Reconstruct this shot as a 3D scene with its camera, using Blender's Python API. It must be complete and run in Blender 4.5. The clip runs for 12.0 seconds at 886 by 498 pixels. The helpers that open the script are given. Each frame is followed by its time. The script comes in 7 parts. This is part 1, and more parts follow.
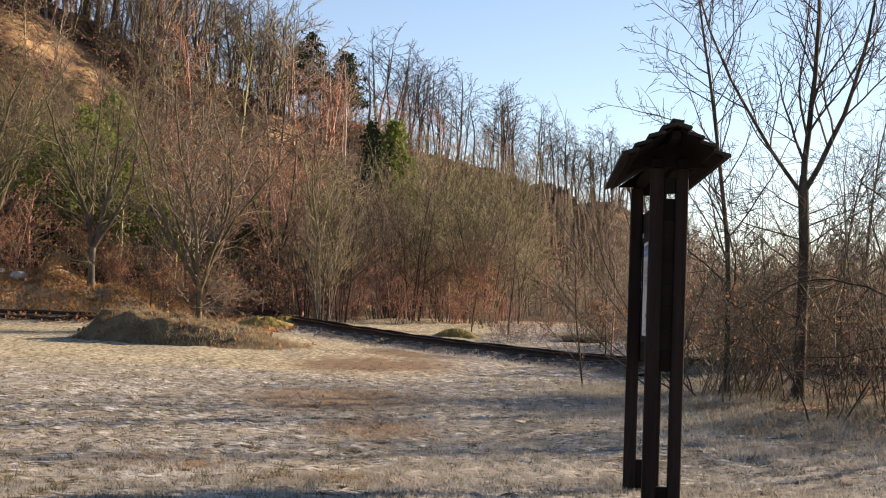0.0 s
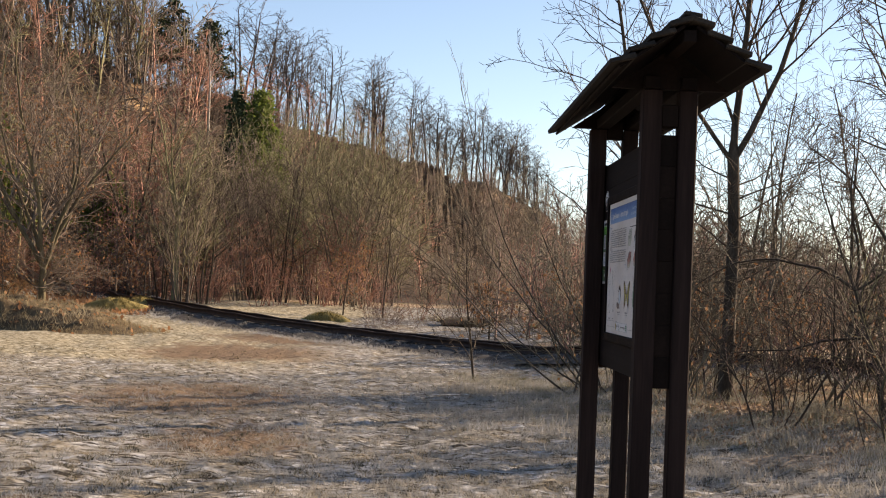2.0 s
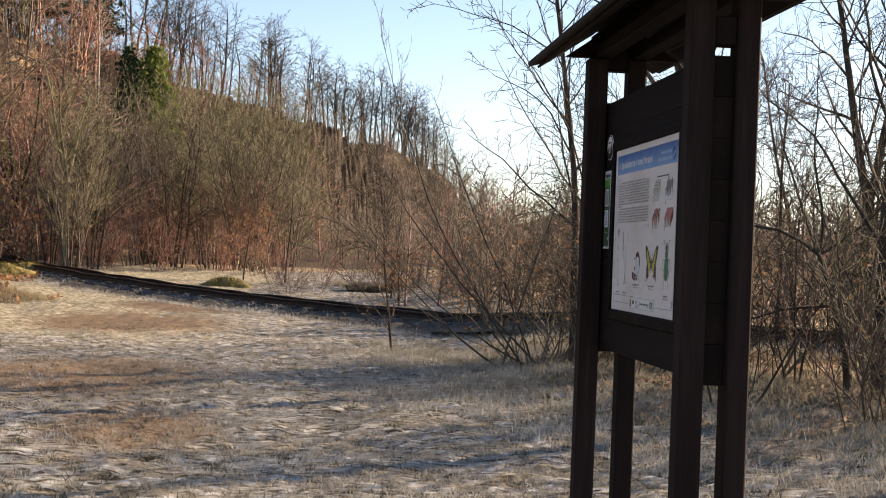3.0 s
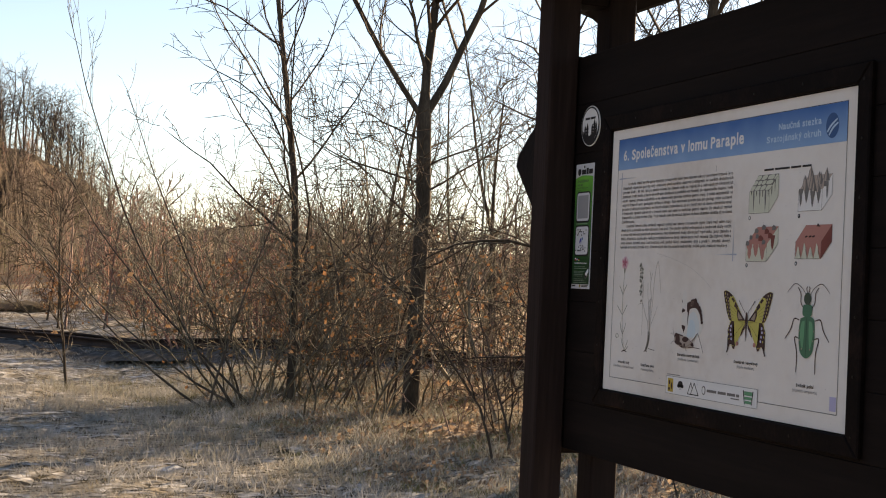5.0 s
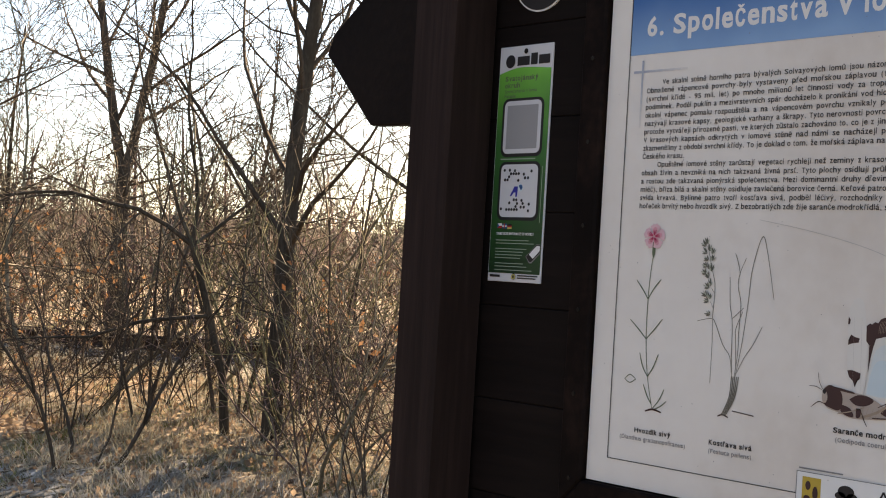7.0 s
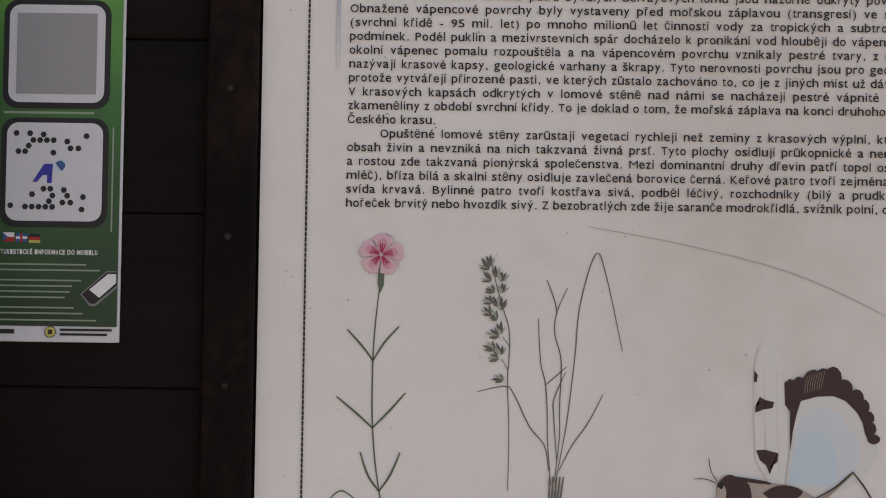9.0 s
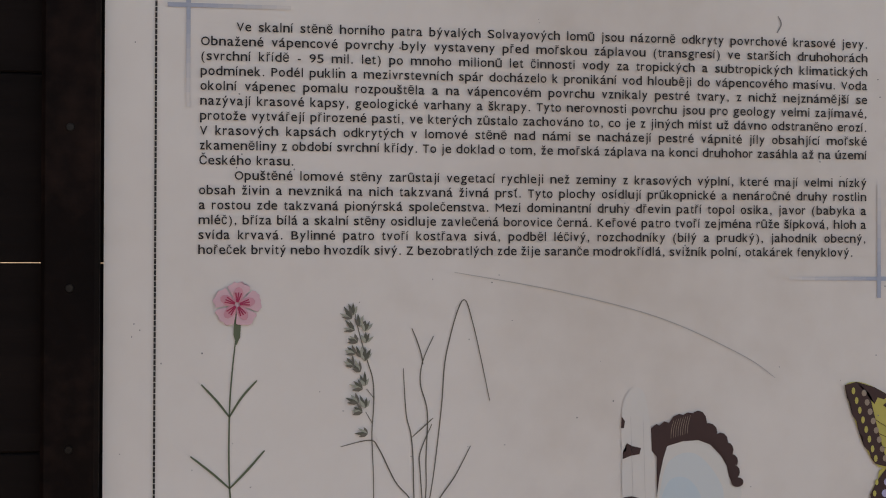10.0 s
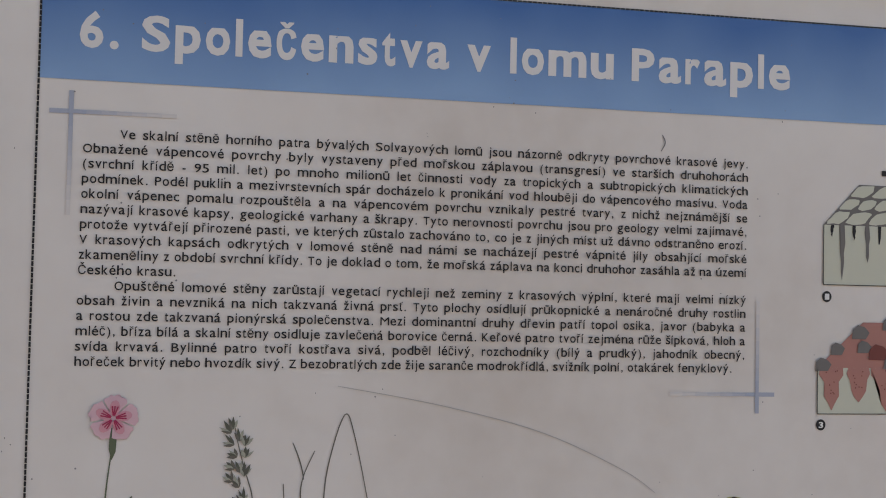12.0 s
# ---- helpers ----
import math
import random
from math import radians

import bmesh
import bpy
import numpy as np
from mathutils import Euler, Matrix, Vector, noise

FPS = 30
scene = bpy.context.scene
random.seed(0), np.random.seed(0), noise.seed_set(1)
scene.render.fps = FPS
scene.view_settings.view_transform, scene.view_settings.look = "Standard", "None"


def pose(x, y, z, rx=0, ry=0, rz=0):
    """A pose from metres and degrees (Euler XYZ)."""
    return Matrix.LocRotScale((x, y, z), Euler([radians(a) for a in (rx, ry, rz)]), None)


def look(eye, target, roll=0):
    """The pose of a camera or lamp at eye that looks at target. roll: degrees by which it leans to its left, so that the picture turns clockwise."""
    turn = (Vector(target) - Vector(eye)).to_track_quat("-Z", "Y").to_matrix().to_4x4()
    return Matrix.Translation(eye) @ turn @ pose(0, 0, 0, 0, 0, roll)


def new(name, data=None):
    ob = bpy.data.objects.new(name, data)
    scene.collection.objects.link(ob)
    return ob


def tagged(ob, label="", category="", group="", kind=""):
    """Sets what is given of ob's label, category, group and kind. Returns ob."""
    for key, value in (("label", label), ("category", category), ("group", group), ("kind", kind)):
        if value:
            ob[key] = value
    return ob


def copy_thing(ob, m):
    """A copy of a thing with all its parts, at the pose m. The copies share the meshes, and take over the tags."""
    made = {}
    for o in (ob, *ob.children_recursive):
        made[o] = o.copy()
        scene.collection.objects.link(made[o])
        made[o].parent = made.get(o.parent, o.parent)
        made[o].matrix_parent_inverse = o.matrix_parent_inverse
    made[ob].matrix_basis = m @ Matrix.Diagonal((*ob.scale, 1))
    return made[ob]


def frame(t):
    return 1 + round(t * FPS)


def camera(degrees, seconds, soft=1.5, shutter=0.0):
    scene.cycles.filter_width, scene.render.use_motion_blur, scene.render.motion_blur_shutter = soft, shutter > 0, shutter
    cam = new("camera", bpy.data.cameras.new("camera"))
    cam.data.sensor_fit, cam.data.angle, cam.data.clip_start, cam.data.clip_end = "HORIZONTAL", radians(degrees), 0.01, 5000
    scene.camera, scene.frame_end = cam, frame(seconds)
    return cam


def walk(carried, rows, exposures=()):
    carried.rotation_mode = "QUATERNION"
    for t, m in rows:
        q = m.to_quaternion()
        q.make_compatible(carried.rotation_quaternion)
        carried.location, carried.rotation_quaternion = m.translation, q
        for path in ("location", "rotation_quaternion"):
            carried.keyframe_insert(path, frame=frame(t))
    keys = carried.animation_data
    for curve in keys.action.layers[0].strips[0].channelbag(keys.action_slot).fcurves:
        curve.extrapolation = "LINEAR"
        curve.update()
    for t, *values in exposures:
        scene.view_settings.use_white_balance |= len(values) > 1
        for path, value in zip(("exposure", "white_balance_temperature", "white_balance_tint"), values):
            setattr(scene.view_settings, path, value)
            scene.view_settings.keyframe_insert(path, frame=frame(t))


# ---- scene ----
cam = camera(36.3, 12.0, soft=1.05)
PATH = [
    (0, (0.233, -0.464, 1.468), (0.075, 1.528, 1.545), 2.0),
    (0.5, (0.141, 0.297, 1.462), (0.061, 2.294, 1.534), 2.5),
    (1, (0.052, 1.073, 1.44), (-0.01, 3.071, 1.496), 2.4),
    (1.5, (-0.052, 1.93, 1.447), (-0.066, 3.929, 1.507), 2.4),
    (2, (-0.149, 2.812, 1.473), (-0.109, 4.811, 1.529), 2.3),
    (2.5, (-0.225, 3.683, 1.452), (-0.115, 5.679, 1.477), 2.6),
    (2.7, (-0.32, 4.005, 1.466), (-0.175, 5.999, 1.479), 2.4),
    (4.3, (-0.819, 6.401, 1.489), (-0.337, 8.342, 1.508), 2.3),
    (4.5, (-0.834, 6.675, 1.539), (-0.29, 8.599, 1.564), 2.3),
    (5, (-0.865, 7.371, 1.528), (-0.161, 9.242, 1.58), 2.7),
    (5.5, (-0.79, 8.038, 1.525), (0.061, 9.847, 1.599), 2.7),
    (6, (-0.694, 8.63, 1.518), (0.32, 10.352, 1.591), 2.7),
    (6.5, (-0.68, 9.159, 1.544), (0.481, 10.787, 1.603), 3.2),
    (7, (-0.55, 9.589, 1.547), (0.788, 11.075, 1.578), 3.4),
    (7.2, (-0.492, 9.736, 1.552), (0.929, 11.142, 1.593), 3.4),
    (8.8, (-0.219, 10.753, 1.6), (1.776, 10.885, 1.652), 1.0),
    (9, (-0.169, 10.802, 1.579), (1.83, 10.817, 1.649), 0.8),
    (9.5, (-0.116, 10.876, 1.575), (1.872, 10.688, 1.7), 0.4),
    (10, (-0.113, 10.86, 1.652), (1.866, 10.568, 1.669), 0.2),
    (10.5, (-0.113, 10.859, 1.687), (1.849, 10.474, 1.738), 0.1),
    (11, (-0.124, 10.854, 1.719), (1.831, 10.441, 1.8), 0.2),
    (11.5, (-0.115, 10.855, 1.721), (1.835, 10.423, 1.827), 0.4),
    (12, (-0.109, 10.856, 1.71), (1.838, 10.405, 1.796), 1.2),
]
walk(cam, [(t, look(eye, target, roll)) for t, eye, target, roll in PATH], exposures=[(0, 1.35, 7550, 16), (0.5, 1.40, 7550, 16), (1, 1.64, 7320, 16), (1.5, 1.14, 7550, 16), (2, 1.26, 7550, 16), (2.5, 1.23, 7550, 16), (2.7, 1.27, 7550, 16), (4.3, 1.98, 8100, 11), (4.7, 1.94, 8100, 11), (5, 1.54, 8600, 15), (5.5, 1.86, 8750, 14), (6, 1.64, 8750, 15), (6.5, 1.47, 8900, 15), (7, 2.04, 8550, 14), (8.8, 2.20, 9250, 17), (9.5, 2.11, 9250, 17), (10.5, 1.90, 9150, 18), (11, 1.90, 9000, 17), (12, 1.95, 8800, 16)])

# ---- world, sun and exposure ----
SUN_BEARING, SUN_HEIGHT = 59.0, 22.0   # degrees from +y towards +x, degrees above the horizon
world = bpy.data.worlds.new("winter_sky")
scene.world = world
world.use_nodes = True
wn = world.node_tree.nodes
sky = wn.new("ShaderNodeTexSky")
sky.sky_type = "NISHITA"
sky.sun_disc = False
sky.sun_elevation, sky.sun_rotation = radians(SUN_HEIGHT), radians(SUN_BEARING)
sky.air_density, sky.dust_density, sky.ozone_density = 0.8, 0.2, 2.0
wn["Background"].inputs["Strength"].default_value = 0.085
world.node_tree.links.new(sky.outputs["Color"], wn["Background"].inputs["Color"])

sun_data = bpy.data.lights.new("sun", "SUN")
sun_data.energy, sun_data.angle, sun_data.color = 5.0, radians(0.5), (1.0, 0.84, 0.65)
sun = new("sun", sun_data)
sa, se = radians(SUN_BEARING), radians(SUN_HEIGHT)
SUN_WAY = Vector((math.sin(sa) * math.cos(se), math.cos(sa) * math.cos(se), math.sin(se)))
sun.matrix_world = look(SUN_WAY * 60, (0, 0, 0))

rng = np.random.default_rng(7)


# ---- materials ----
def material(name, stops, rough=0.85, scale=4.0, fine=40.0, stretch=(1, 1, 1), bump=0.3, vary=0.0, metal=0.0, spec=0.3, mix=0.35):
    """A surface whose colour runs through the stops by a coarse and a fine noise, with relief."""
    m = bpy.data.materials.new(name)
    m.use_nodes = True
    nt = m.node_tree
    n, l = nt.nodes, nt.links
    b = n["Principled BSDF"]
    co = n.new("ShaderNodeTexCoord")
    mp = n.new("ShaderNodeMapping")
    mp.inputs["Scale"].default_value = stretch
    l.new(co.outputs["Object"], mp.inputs["Vector"])
    inf = n.new("ShaderNodeObjectInfo")
    add = n.new("ShaderNodeVectorMath")
    add.operation = "MULTIPLY_ADD"
    add.inputs[1].default_value = (37.0, 21.0, 13.0)
    l.new(inf.outputs["Random"], add.inputs[0])
    l.new(mp.outputs["Vector"], add.inputs[2])
    big = n.new("ShaderNodeTexNoise")
    big.inputs["Scale"].default_value, big.inputs["Detail"].default_value = scale, 5.0
    small = n.new("ShaderNodeTexNoise")
    small.inputs["Scale"].default_value, small.inputs["Detail"].default_value = fine, 3.0
    for t in (big, small):
        l.new(add.outputs["Vector"], t.inputs["Vector"])
    mx = n.new("ShaderNodeMix")
    mx.inputs["Factor"].default_value = mix
    l.new(big.outputs["Fac"], mx.inputs["A"])
    l.new(small.outputs["Fac"], mx.inputs["B"])
    ramp = n.new("ShaderNodeValToRGB")
    ramp.color_ramp.elements[0].position, ramp.color_ramp.elements[1].position = 0.30, 0.70
    ramp.color_ramp.elements[0].color, ramp.color_ramp.elements[1].color = (*stops[0], 1), (*stops[-1], 1)
    for k, c in enumerate(stops[1:-1], 1):
        ramp.color_ramp.elements.new(0.3 + 0.4 * k / (len(stops) - 1)).color = (*c, 1)
    l.new(mx.outputs["Result"], ramp.inputs["Fac"])
    out = ramp.outputs["Color"]
    if vary:
        hs = n.new("ShaderNodeHueSaturation")
        mr = n.new("ShaderNodeMapRange")
        mr.inputs["To Min"].default_value, mr.inputs["To Max"].default_value = 1 - vary, 1 + vary
        l.new(inf.outputs["Random"], mr.inputs["Value"])
        l.new(mr.outputs["Result"], hs.inputs["Value"])
        l.new(out, hs.inputs["Color"])
        out = hs.outputs["Color"]
    l.new(out, b.inputs["Base Color"])
    b.inputs["Roughness"].default_value, b.inputs["Metallic"].default_value = rough, metal
    b.inputs["Specular IOR Level"].default_value = spec
    if bump:
        bp = n.new("ShaderNodeBump")
        bp.inputs["Strength"].default_value, bp.inputs["Distance"].default_value = bump, 0.01
        l.new(mx.outputs["Result"], bp.inputs["Height"])
        l.new(bp.outputs["Normal"], b.inputs["Normal"])
    return m


def ink(name, colour, rough=0.55):
    m = bpy.data.materials.new(name)
    m.use_nodes = True
    b = m.node_tree.nodes["Principled BSDF"]
    b.inputs["Base Color"].default_value = (*colour, 1)
    b.inputs["Roughness"].default_value = rough
    b.inputs["Specular IOR Level"].default_value = 0.25
    return m


def thin(m, share):
    """Lets part of the light through a leaf or a blade, in its own colour."""
    n, l = m.node_tree.nodes, m.node_tree.links
    b, out = n["Principled BSDF"], n["Material Output"]
    tr, mx = n.new("ShaderNodeBsdfTranslucent"), n.new("ShaderNodeMixShader")
    l.new(b.inputs["Base Color"].links[0].from_socket, tr.inputs["Color"])
    mx.inputs["Fac"].default_value = share
    l.new(b.outputs["BSDF"], mx.inputs[1])
    l.new(tr.outputs["BSDF"], mx.inputs[2])
    l.new(mx.outputs["Shader"], out.inputs["Surface"])


M_WOOD = material("dark_stained_wood", [(0.006, 0.0036, 0.0028), (0.011, 0.0063, 0.0048), (0.020, 0.012, 0.009)], 0.75, 3.0, 60, (1, 1, 1), 0.25, 0.2, spec=0.12)
M_WOOD_V = material("dark_stained_post", [(0.0105, 0.0060, 0.0050), (0.019, 0.0110, 0.0094), (0.033, 0.0200, 0.0170)], 0.75, 14.0, 90, (1, 1, 0.06), 0.3, 0.2, spec=0.12)
M_WOOD_H = material("dark_stained_plank", [(0.00480, 0.00296, 0.00248), (0.00816, 0.00488, 0.00408), (0.01360, 0.00816, 0.00656)], 0.75, 14.0, 90, (1, 0.06, 1), 0.3, 0.10, spec=0.12)
M_ROOF = material("weathered_roof_board", [(0.010, 0.008, 0.006), (0.022, 0.017, 0.013), (0.05, 0.04, 0.03)], 0.8, 10.0, 70, (1, 0.08, 1), 0.5, 0.25)
M_WOOD_FRAME = material("worn_frame_wood", [(0.00300, 0.00150, 0.00120), (0.00562, 0.00270, 0.00210), (0.01950, 0.00975, 0.00712)], 0.7, 9.0, 70, (1, 1, 1), 0.3, 0.2, spec=0.10)
M_SCREW = material("dull_screw", [(0.01500, 0.01350, 0.01200), (0.03600, 0.03300, 0.03000)], 0.5, 30, 90, bump=0, metal=0.8)
M_BARK = material("grey_brown_bark", [(0.028, 0.021, 0.015), (0.060, 0.046, 0.033), (0.12, 0.095, 0.070)], 0.95, 9.0, 60, (1, 1, 0.3), 0.8, 0.15)
M_TWIG_DARK = material("dark_twigs", [(0.032, 0.024, 0.017), (0.066, 0.049, 0.036), (0.115, 0.087, 0.064)], 0.9, 3.0, 25, bump=0.0, vary=0.2)
M_TWIG = material("brown_twigs", [(0.077, 0.058, 0.044), (0.182, 0.140, 0.108), (0.308, 0.248, 0.198)], 0.9, 3.0, 25, bump=0.0, vary=0.2)
M_TWIG_RED = material("red_brown_twigs", [(0.115, 0.054, 0.041), (0.265, 0.136, 0.101), (0.391, 0.230, 0.172)], 0.9, 3.0, 25, bump=0.0, vary=0.2)
M_TWIG_OLIVE = material("olive_twigs", [(0.073, 0.066, 0.033), (0.165, 0.152, 0.081), (0.286, 0.262, 0.149)], 0.9, 3.0, 25, bump=0.0, vary=0.2)
M_BRUSH = material("brush_twigs", [(0.060, 0.051, 0.034), (0.145, 0.124, 0.086), (0.26, 0.228, 0.168)], 0.85, 3.0, 25, bump=0.0, vary=0.25)
M_BRUSH_RED = material("reddish_brush_twigs", [(0.068, 0.044, 0.038), (0.150, 0.100, 0.086), (0.25, 0.184, 0.158)], 0.85, 3.0, 25, bump=0.0, vary=0.25)
M_STEM = material("thicket_bark", [(0.041, 0.032, 0.025), (0.094, 0.076, 0.060), (0.180, 0.150, 0.120)], 0.95, 6.0, 40, (1, 1, 0.3), 0.5, 0.3)
M_LIMB = material("olive_brown_bark", [(0.048, 0.038, 0.023), (0.114, 0.095, 0.055), (0.204, 0.174, 0.108)], 0.95, 6.0, 40, (1, 1, 0.3), 0.5, 0.2)
# bark of distant trees, greyed and lightened: the haze is in its colour
M_CREST = material("hazy_crown_bark", [(0.040, 0.034, 0.032), (0.084, 0.072, 0.068), (0.155, 0.135, 0.126)], 0.95, 6.0, 40, (1, 1, 0.3), 0.0, 0.3)
M_BIRCH = material("pale_bark", [(0.22, 0.20, 0.17), (0.42, 0.39, 0.34), (0.55, 0.52, 0.47)], 0.8, 6.0, 40, bump=0.3)
M_LEAF = material("dry_orange_leaves", [(0.12, 0.055, 0.029), (0.28, 0.145, 0.072), (0.44, 0.29, 0.175)], 0.8, 1.5, 9, bump=0.0)
M_NEEDLE = material("pine_needles", [(0.012, 0.022, 0.010), (0.030, 0.048, 0.018), (0.055, 0.075, 0.028)], 0.8, 1.2, 8, bump=0.0)
M_NEEDLE_G = material("fir_needles", [(0.055, 0.078, 0.018), (0.115, 0.150, 0.035), (0.20, 0.225, 0.065)], 0.8, 1.2, 8, bump=0.0)
M_STRAW = material("dry_straw_grass", [(0.13, 0.10, 0.060), (0.26, 0.215, 0.135), (0.42, 0.36, 0.25)], 0.85, 0.8, 6, bump=0.0)
M_FROST = material("frosted_grass", [(0.18, 0.17, 0.135), (0.35, 0.34, 0.315), (0.57, 0.575, 0.57)], 0.8, 0.5, 5, bump=0.0)
M_WITHER = material("withered_grey_grass", [(0.130, 0.120, 0.090), (0.285, 0.275, 0.220), (0.47, 0.465, 0.42)], 0.85, 0.8, 6, bump=0.0)
# ochre straw for the bank, with warm sunlight mixed into the colour
M_OCHRE = material("sunlit_ochre_grass", [(0.15, 0.085, 0.038), (0.33, 0.20, 0.090), (0.50, 0.34, 0.17)], 0.85, 0.8, 6, bump=0.0)
M_WINTER = material("dark_winter_grass", [(0.030, 0.028, 0.014), (0.065, 0.060, 0.032), (0.12, 0.11, 0.06)], 0.85, 0.8, 6, bump=0.0)
M_LITTER = material("brown_leaf_litter", [(0.10, 0.065, 0.045), (0.25, 0.178, 0.125), (0.46, 0.37, 0.28)], 0.8, 1.5, 9, bump=0.0)
M_MOSS = material("green_moss_grass", [(0.06, 0.065, 0.020), (0.135, 0.135, 0.045), (0.24, 0.22, 0.085)], 0.9, 2.0, 20, bump=0.5)
M_CUSHION = material("yellow_moss_cushion", [(0.09, 0.075, 0.022), (0.21, 0.165, 0.055), (0.36, 0.29, 0.12)], 0.9, 2.0, 20, bump=0.5)
M_HUMP = material("mossy_earth", [(0.040, 0.028, 0.016), (0.105, 0.075, 0.042), (0.21, 0.155, 0.09)], 0.95, 1.8, 16, bump=1.0)
M_RAIL = material("rusty_rail", [(0.018, 0.012, 0.010), (0.040, 0.025, 0.019), (0.075, 0.045, 0.032)], 0.6, 5.0, 50, bump=0.3, metal=0.3)
M_SLEEPER = material("old_sleeper_wood", [(0.016, 0.013, 0.011), (0.040, 0.033, 0.028), (0.12, 0.11, 0.10)], 0.9, 4.0, 30, bump=0.5, vary=0.25)
M_BALLAST = material("grey_ballast", [(0.018, 0.016, 0.014), (0.050, 0.045, 0.040), (0.16, 0.15, 0.14)], 0.95, 6.0, 30, bump=1.0)
M_STONE = material("pale_stone", [(0.25, 0.20, 0.15), (0.38, 0.33, 0.27), (0.5, 0.46, 0.4)], 0.9, 3.0, 20, bump=0.6)

for m in (M_LEAF, M_STRAW, M_FROST, M_WITHER, M_OCHRE, M_LITTER, M_NEEDLE_G):
    thin(m, 0.45)


# ---- mesh helpers ----
def part(name, bm, mat, parent, label=""):
    """One bmesh as one mesh object under a thing or a part."""
    me = bpy.data.meshes.new(name)
    bm.to_mesh(me)
    bm.free()
    me.materials.append(mat)
    ob = new(name, me)
    if parent is not None:
        ob.parent = parent
        ob.matrix_parent_inverse = parent.matrix_world.inverted()
    return tagged(ob, label)


def thing(name, place, label, category, group="", kind=""):
    ob = new(name)
    ob.empty_display_size = 0.1
    ob.location = place
    ob.matrix_world = Matrix.Translation(place)
    return tagged(ob, label, category, group, kind)


def put(name, me, parent, label="", at=None):
    """Mesh data as a part of a thing, in the thing's own space."""
    ob = new(name, me)
    ob.parent = parent
    if at is not None:
        ob.matrix_basis = at
    return tagged(ob, label)


def box_mesh(name, size, mat, bevel=0.004, wobble=0.0, seed=0):
    """A box of that size round its middle, with bevelled, slightly worn edges."""
    bm = bmesh.new()
    bmesh.ops.create_cube(bm, size=1.0)
    bmesh.ops.scale(bm, vec=size, verts=bm.verts)
    if bevel:
        bmesh.ops.bevel(bm, geom=list(bm.edges), offset=bevel, segments=1, affect="EDGES", profile=0.5)
    if wobble:
        r = random.Random(seed)
        for v in bm.verts:
            v.co += Vector((r.uniform(-1, 1), r.uniform(-1, 1), r.uniform(-1, 1))) * wobble
    me = bpy.data.meshes.new(name)
    bm.to_mesh(me)
    bm.free()
    me.materials.append(mat)
    return me


def array_mesh(name, verts, faces, mats, mat_index=None, smooth=False):
    """A mesh from arrays of places and of equal-sized faces."""
    me = bpy.data.meshes.new(name)
    verts, faces = np.asarray(verts, np.float32), np.asarray(faces, np.int32)
    k = faces.shape[1]
    me.vertices.add(len(verts))
    me.vertices.foreach_set("co", verts.ravel())
    me.loops.add(faces.size)
    me.loops.foreach_set("vertex_index", faces.ravel())
    me.polygons.add(len(faces))
    me.polygons.foreach_set("loop_start", np.arange(0, faces.size, k, dtype=np.int32))
    if mat_index is not None:
        me.polygons.foreach_set("material_index", np.asarray(mat_index, np.int32))
    if smooth:
        me.polygons.foreach_set("use_smooth", np.ones(len(faces), bool))
    for m in mats:
        me.materials.append(m)
    me.update(calc_edges=True)
    return me


def cards(places, size, r, long=1.6):
    """Small leaves: one bent four-cornered blade at each place, turned at random."""
    n = len(places)
    d = r.normal(size=(n, 3))
    d /= np.linalg.norm(d, axis=1, keepdims=True)
    e = np.cross(d, r.normal(size=(n, 3)))
    e /= np.linalg.norm(e, axis=1, keepdims=True)
    s = (size * r.uniform(0.6, 1.4, n))[:, None]
    p = np.asarray(places)
    verts = np.stack([p, p + d * s * long * 0.5 + e * s * 0.5, p + d * s * long, p + d * s * long * 0.5 - e * s * 0.5], 1).reshape(-1, 3)
    return verts, np.arange(4 * n).reshape(-1, 4)


# ---- the lie of the land ----
def smooth(t):
    t = np.clip(t, 0, 1)
    return t * t * (3 - 2 * t)


def waves(x, y, size, seed):
    """Soft uneven ground, about -1 to 1."""
    r = np.random.default_rng(seed)
    out = 0
    for k in range(7):
        a, p, f = r.uniform(0, 6.28), r.uniform(0, 6.28), r.uniform(0.6, 1.7) / size
        out = out + np.sin((x * np.cos(a) + y * np.sin(a)) * f * 6.28 + p)
    return out / 3.5


TRACK = [(-14.5, 66.0), (-12.6, 58.5), (-10.2, 52.0), (-7.0, 46.2), (-3.4, 41.2), (0.8, 36.2), (3.6, 32.6), (6.9, 28.4), (10.4, 24.2), (15.0, 18.6), (21.0, 11.0), (28.0, 2.0)]


def track_line(step):
    """Places along the track's middle, evenly spaced, and the way it runs there."""
    p = np.array(TRACK)
    t = np.arange(len(p))
    f = np.linspace(0, len(p) - 1, 600)
    # Catmull-Rom through the bends
    i = np.clip(f.astype(int), 0, len(p) - 2)
    u = (f - i)[:, None]
    p0, p1, p2, p3 = p[np.clip(i - 1, 0, None)], p[i], p[i + 1], p[np.clip(i + 2, None, len(p) - 1)]
    c = 0.5 * (2 * p1 + (p2 - p0) * u + (2 * p0 - 5 * p1 + 4 * p2 - p3) * u**2 + (3 * p1 - p0 - 3 * p2 + p3) * u**3)
    far = np.r_[0, np.cumsum(np.linalg.norm(np.diff(c, axis=0), axis=1))]
    s = np.arange(0, far[-1], step)
    q = np.stack([np.interp(s, far, c[:, k]) for k in (0, 1)], 1)
    way = np.gradient(q, axis=0)
    return q, way / np.linalg.norm(way, axis=1, keepdims=True)


LINE, LINE_WAY = track_line(0.5)


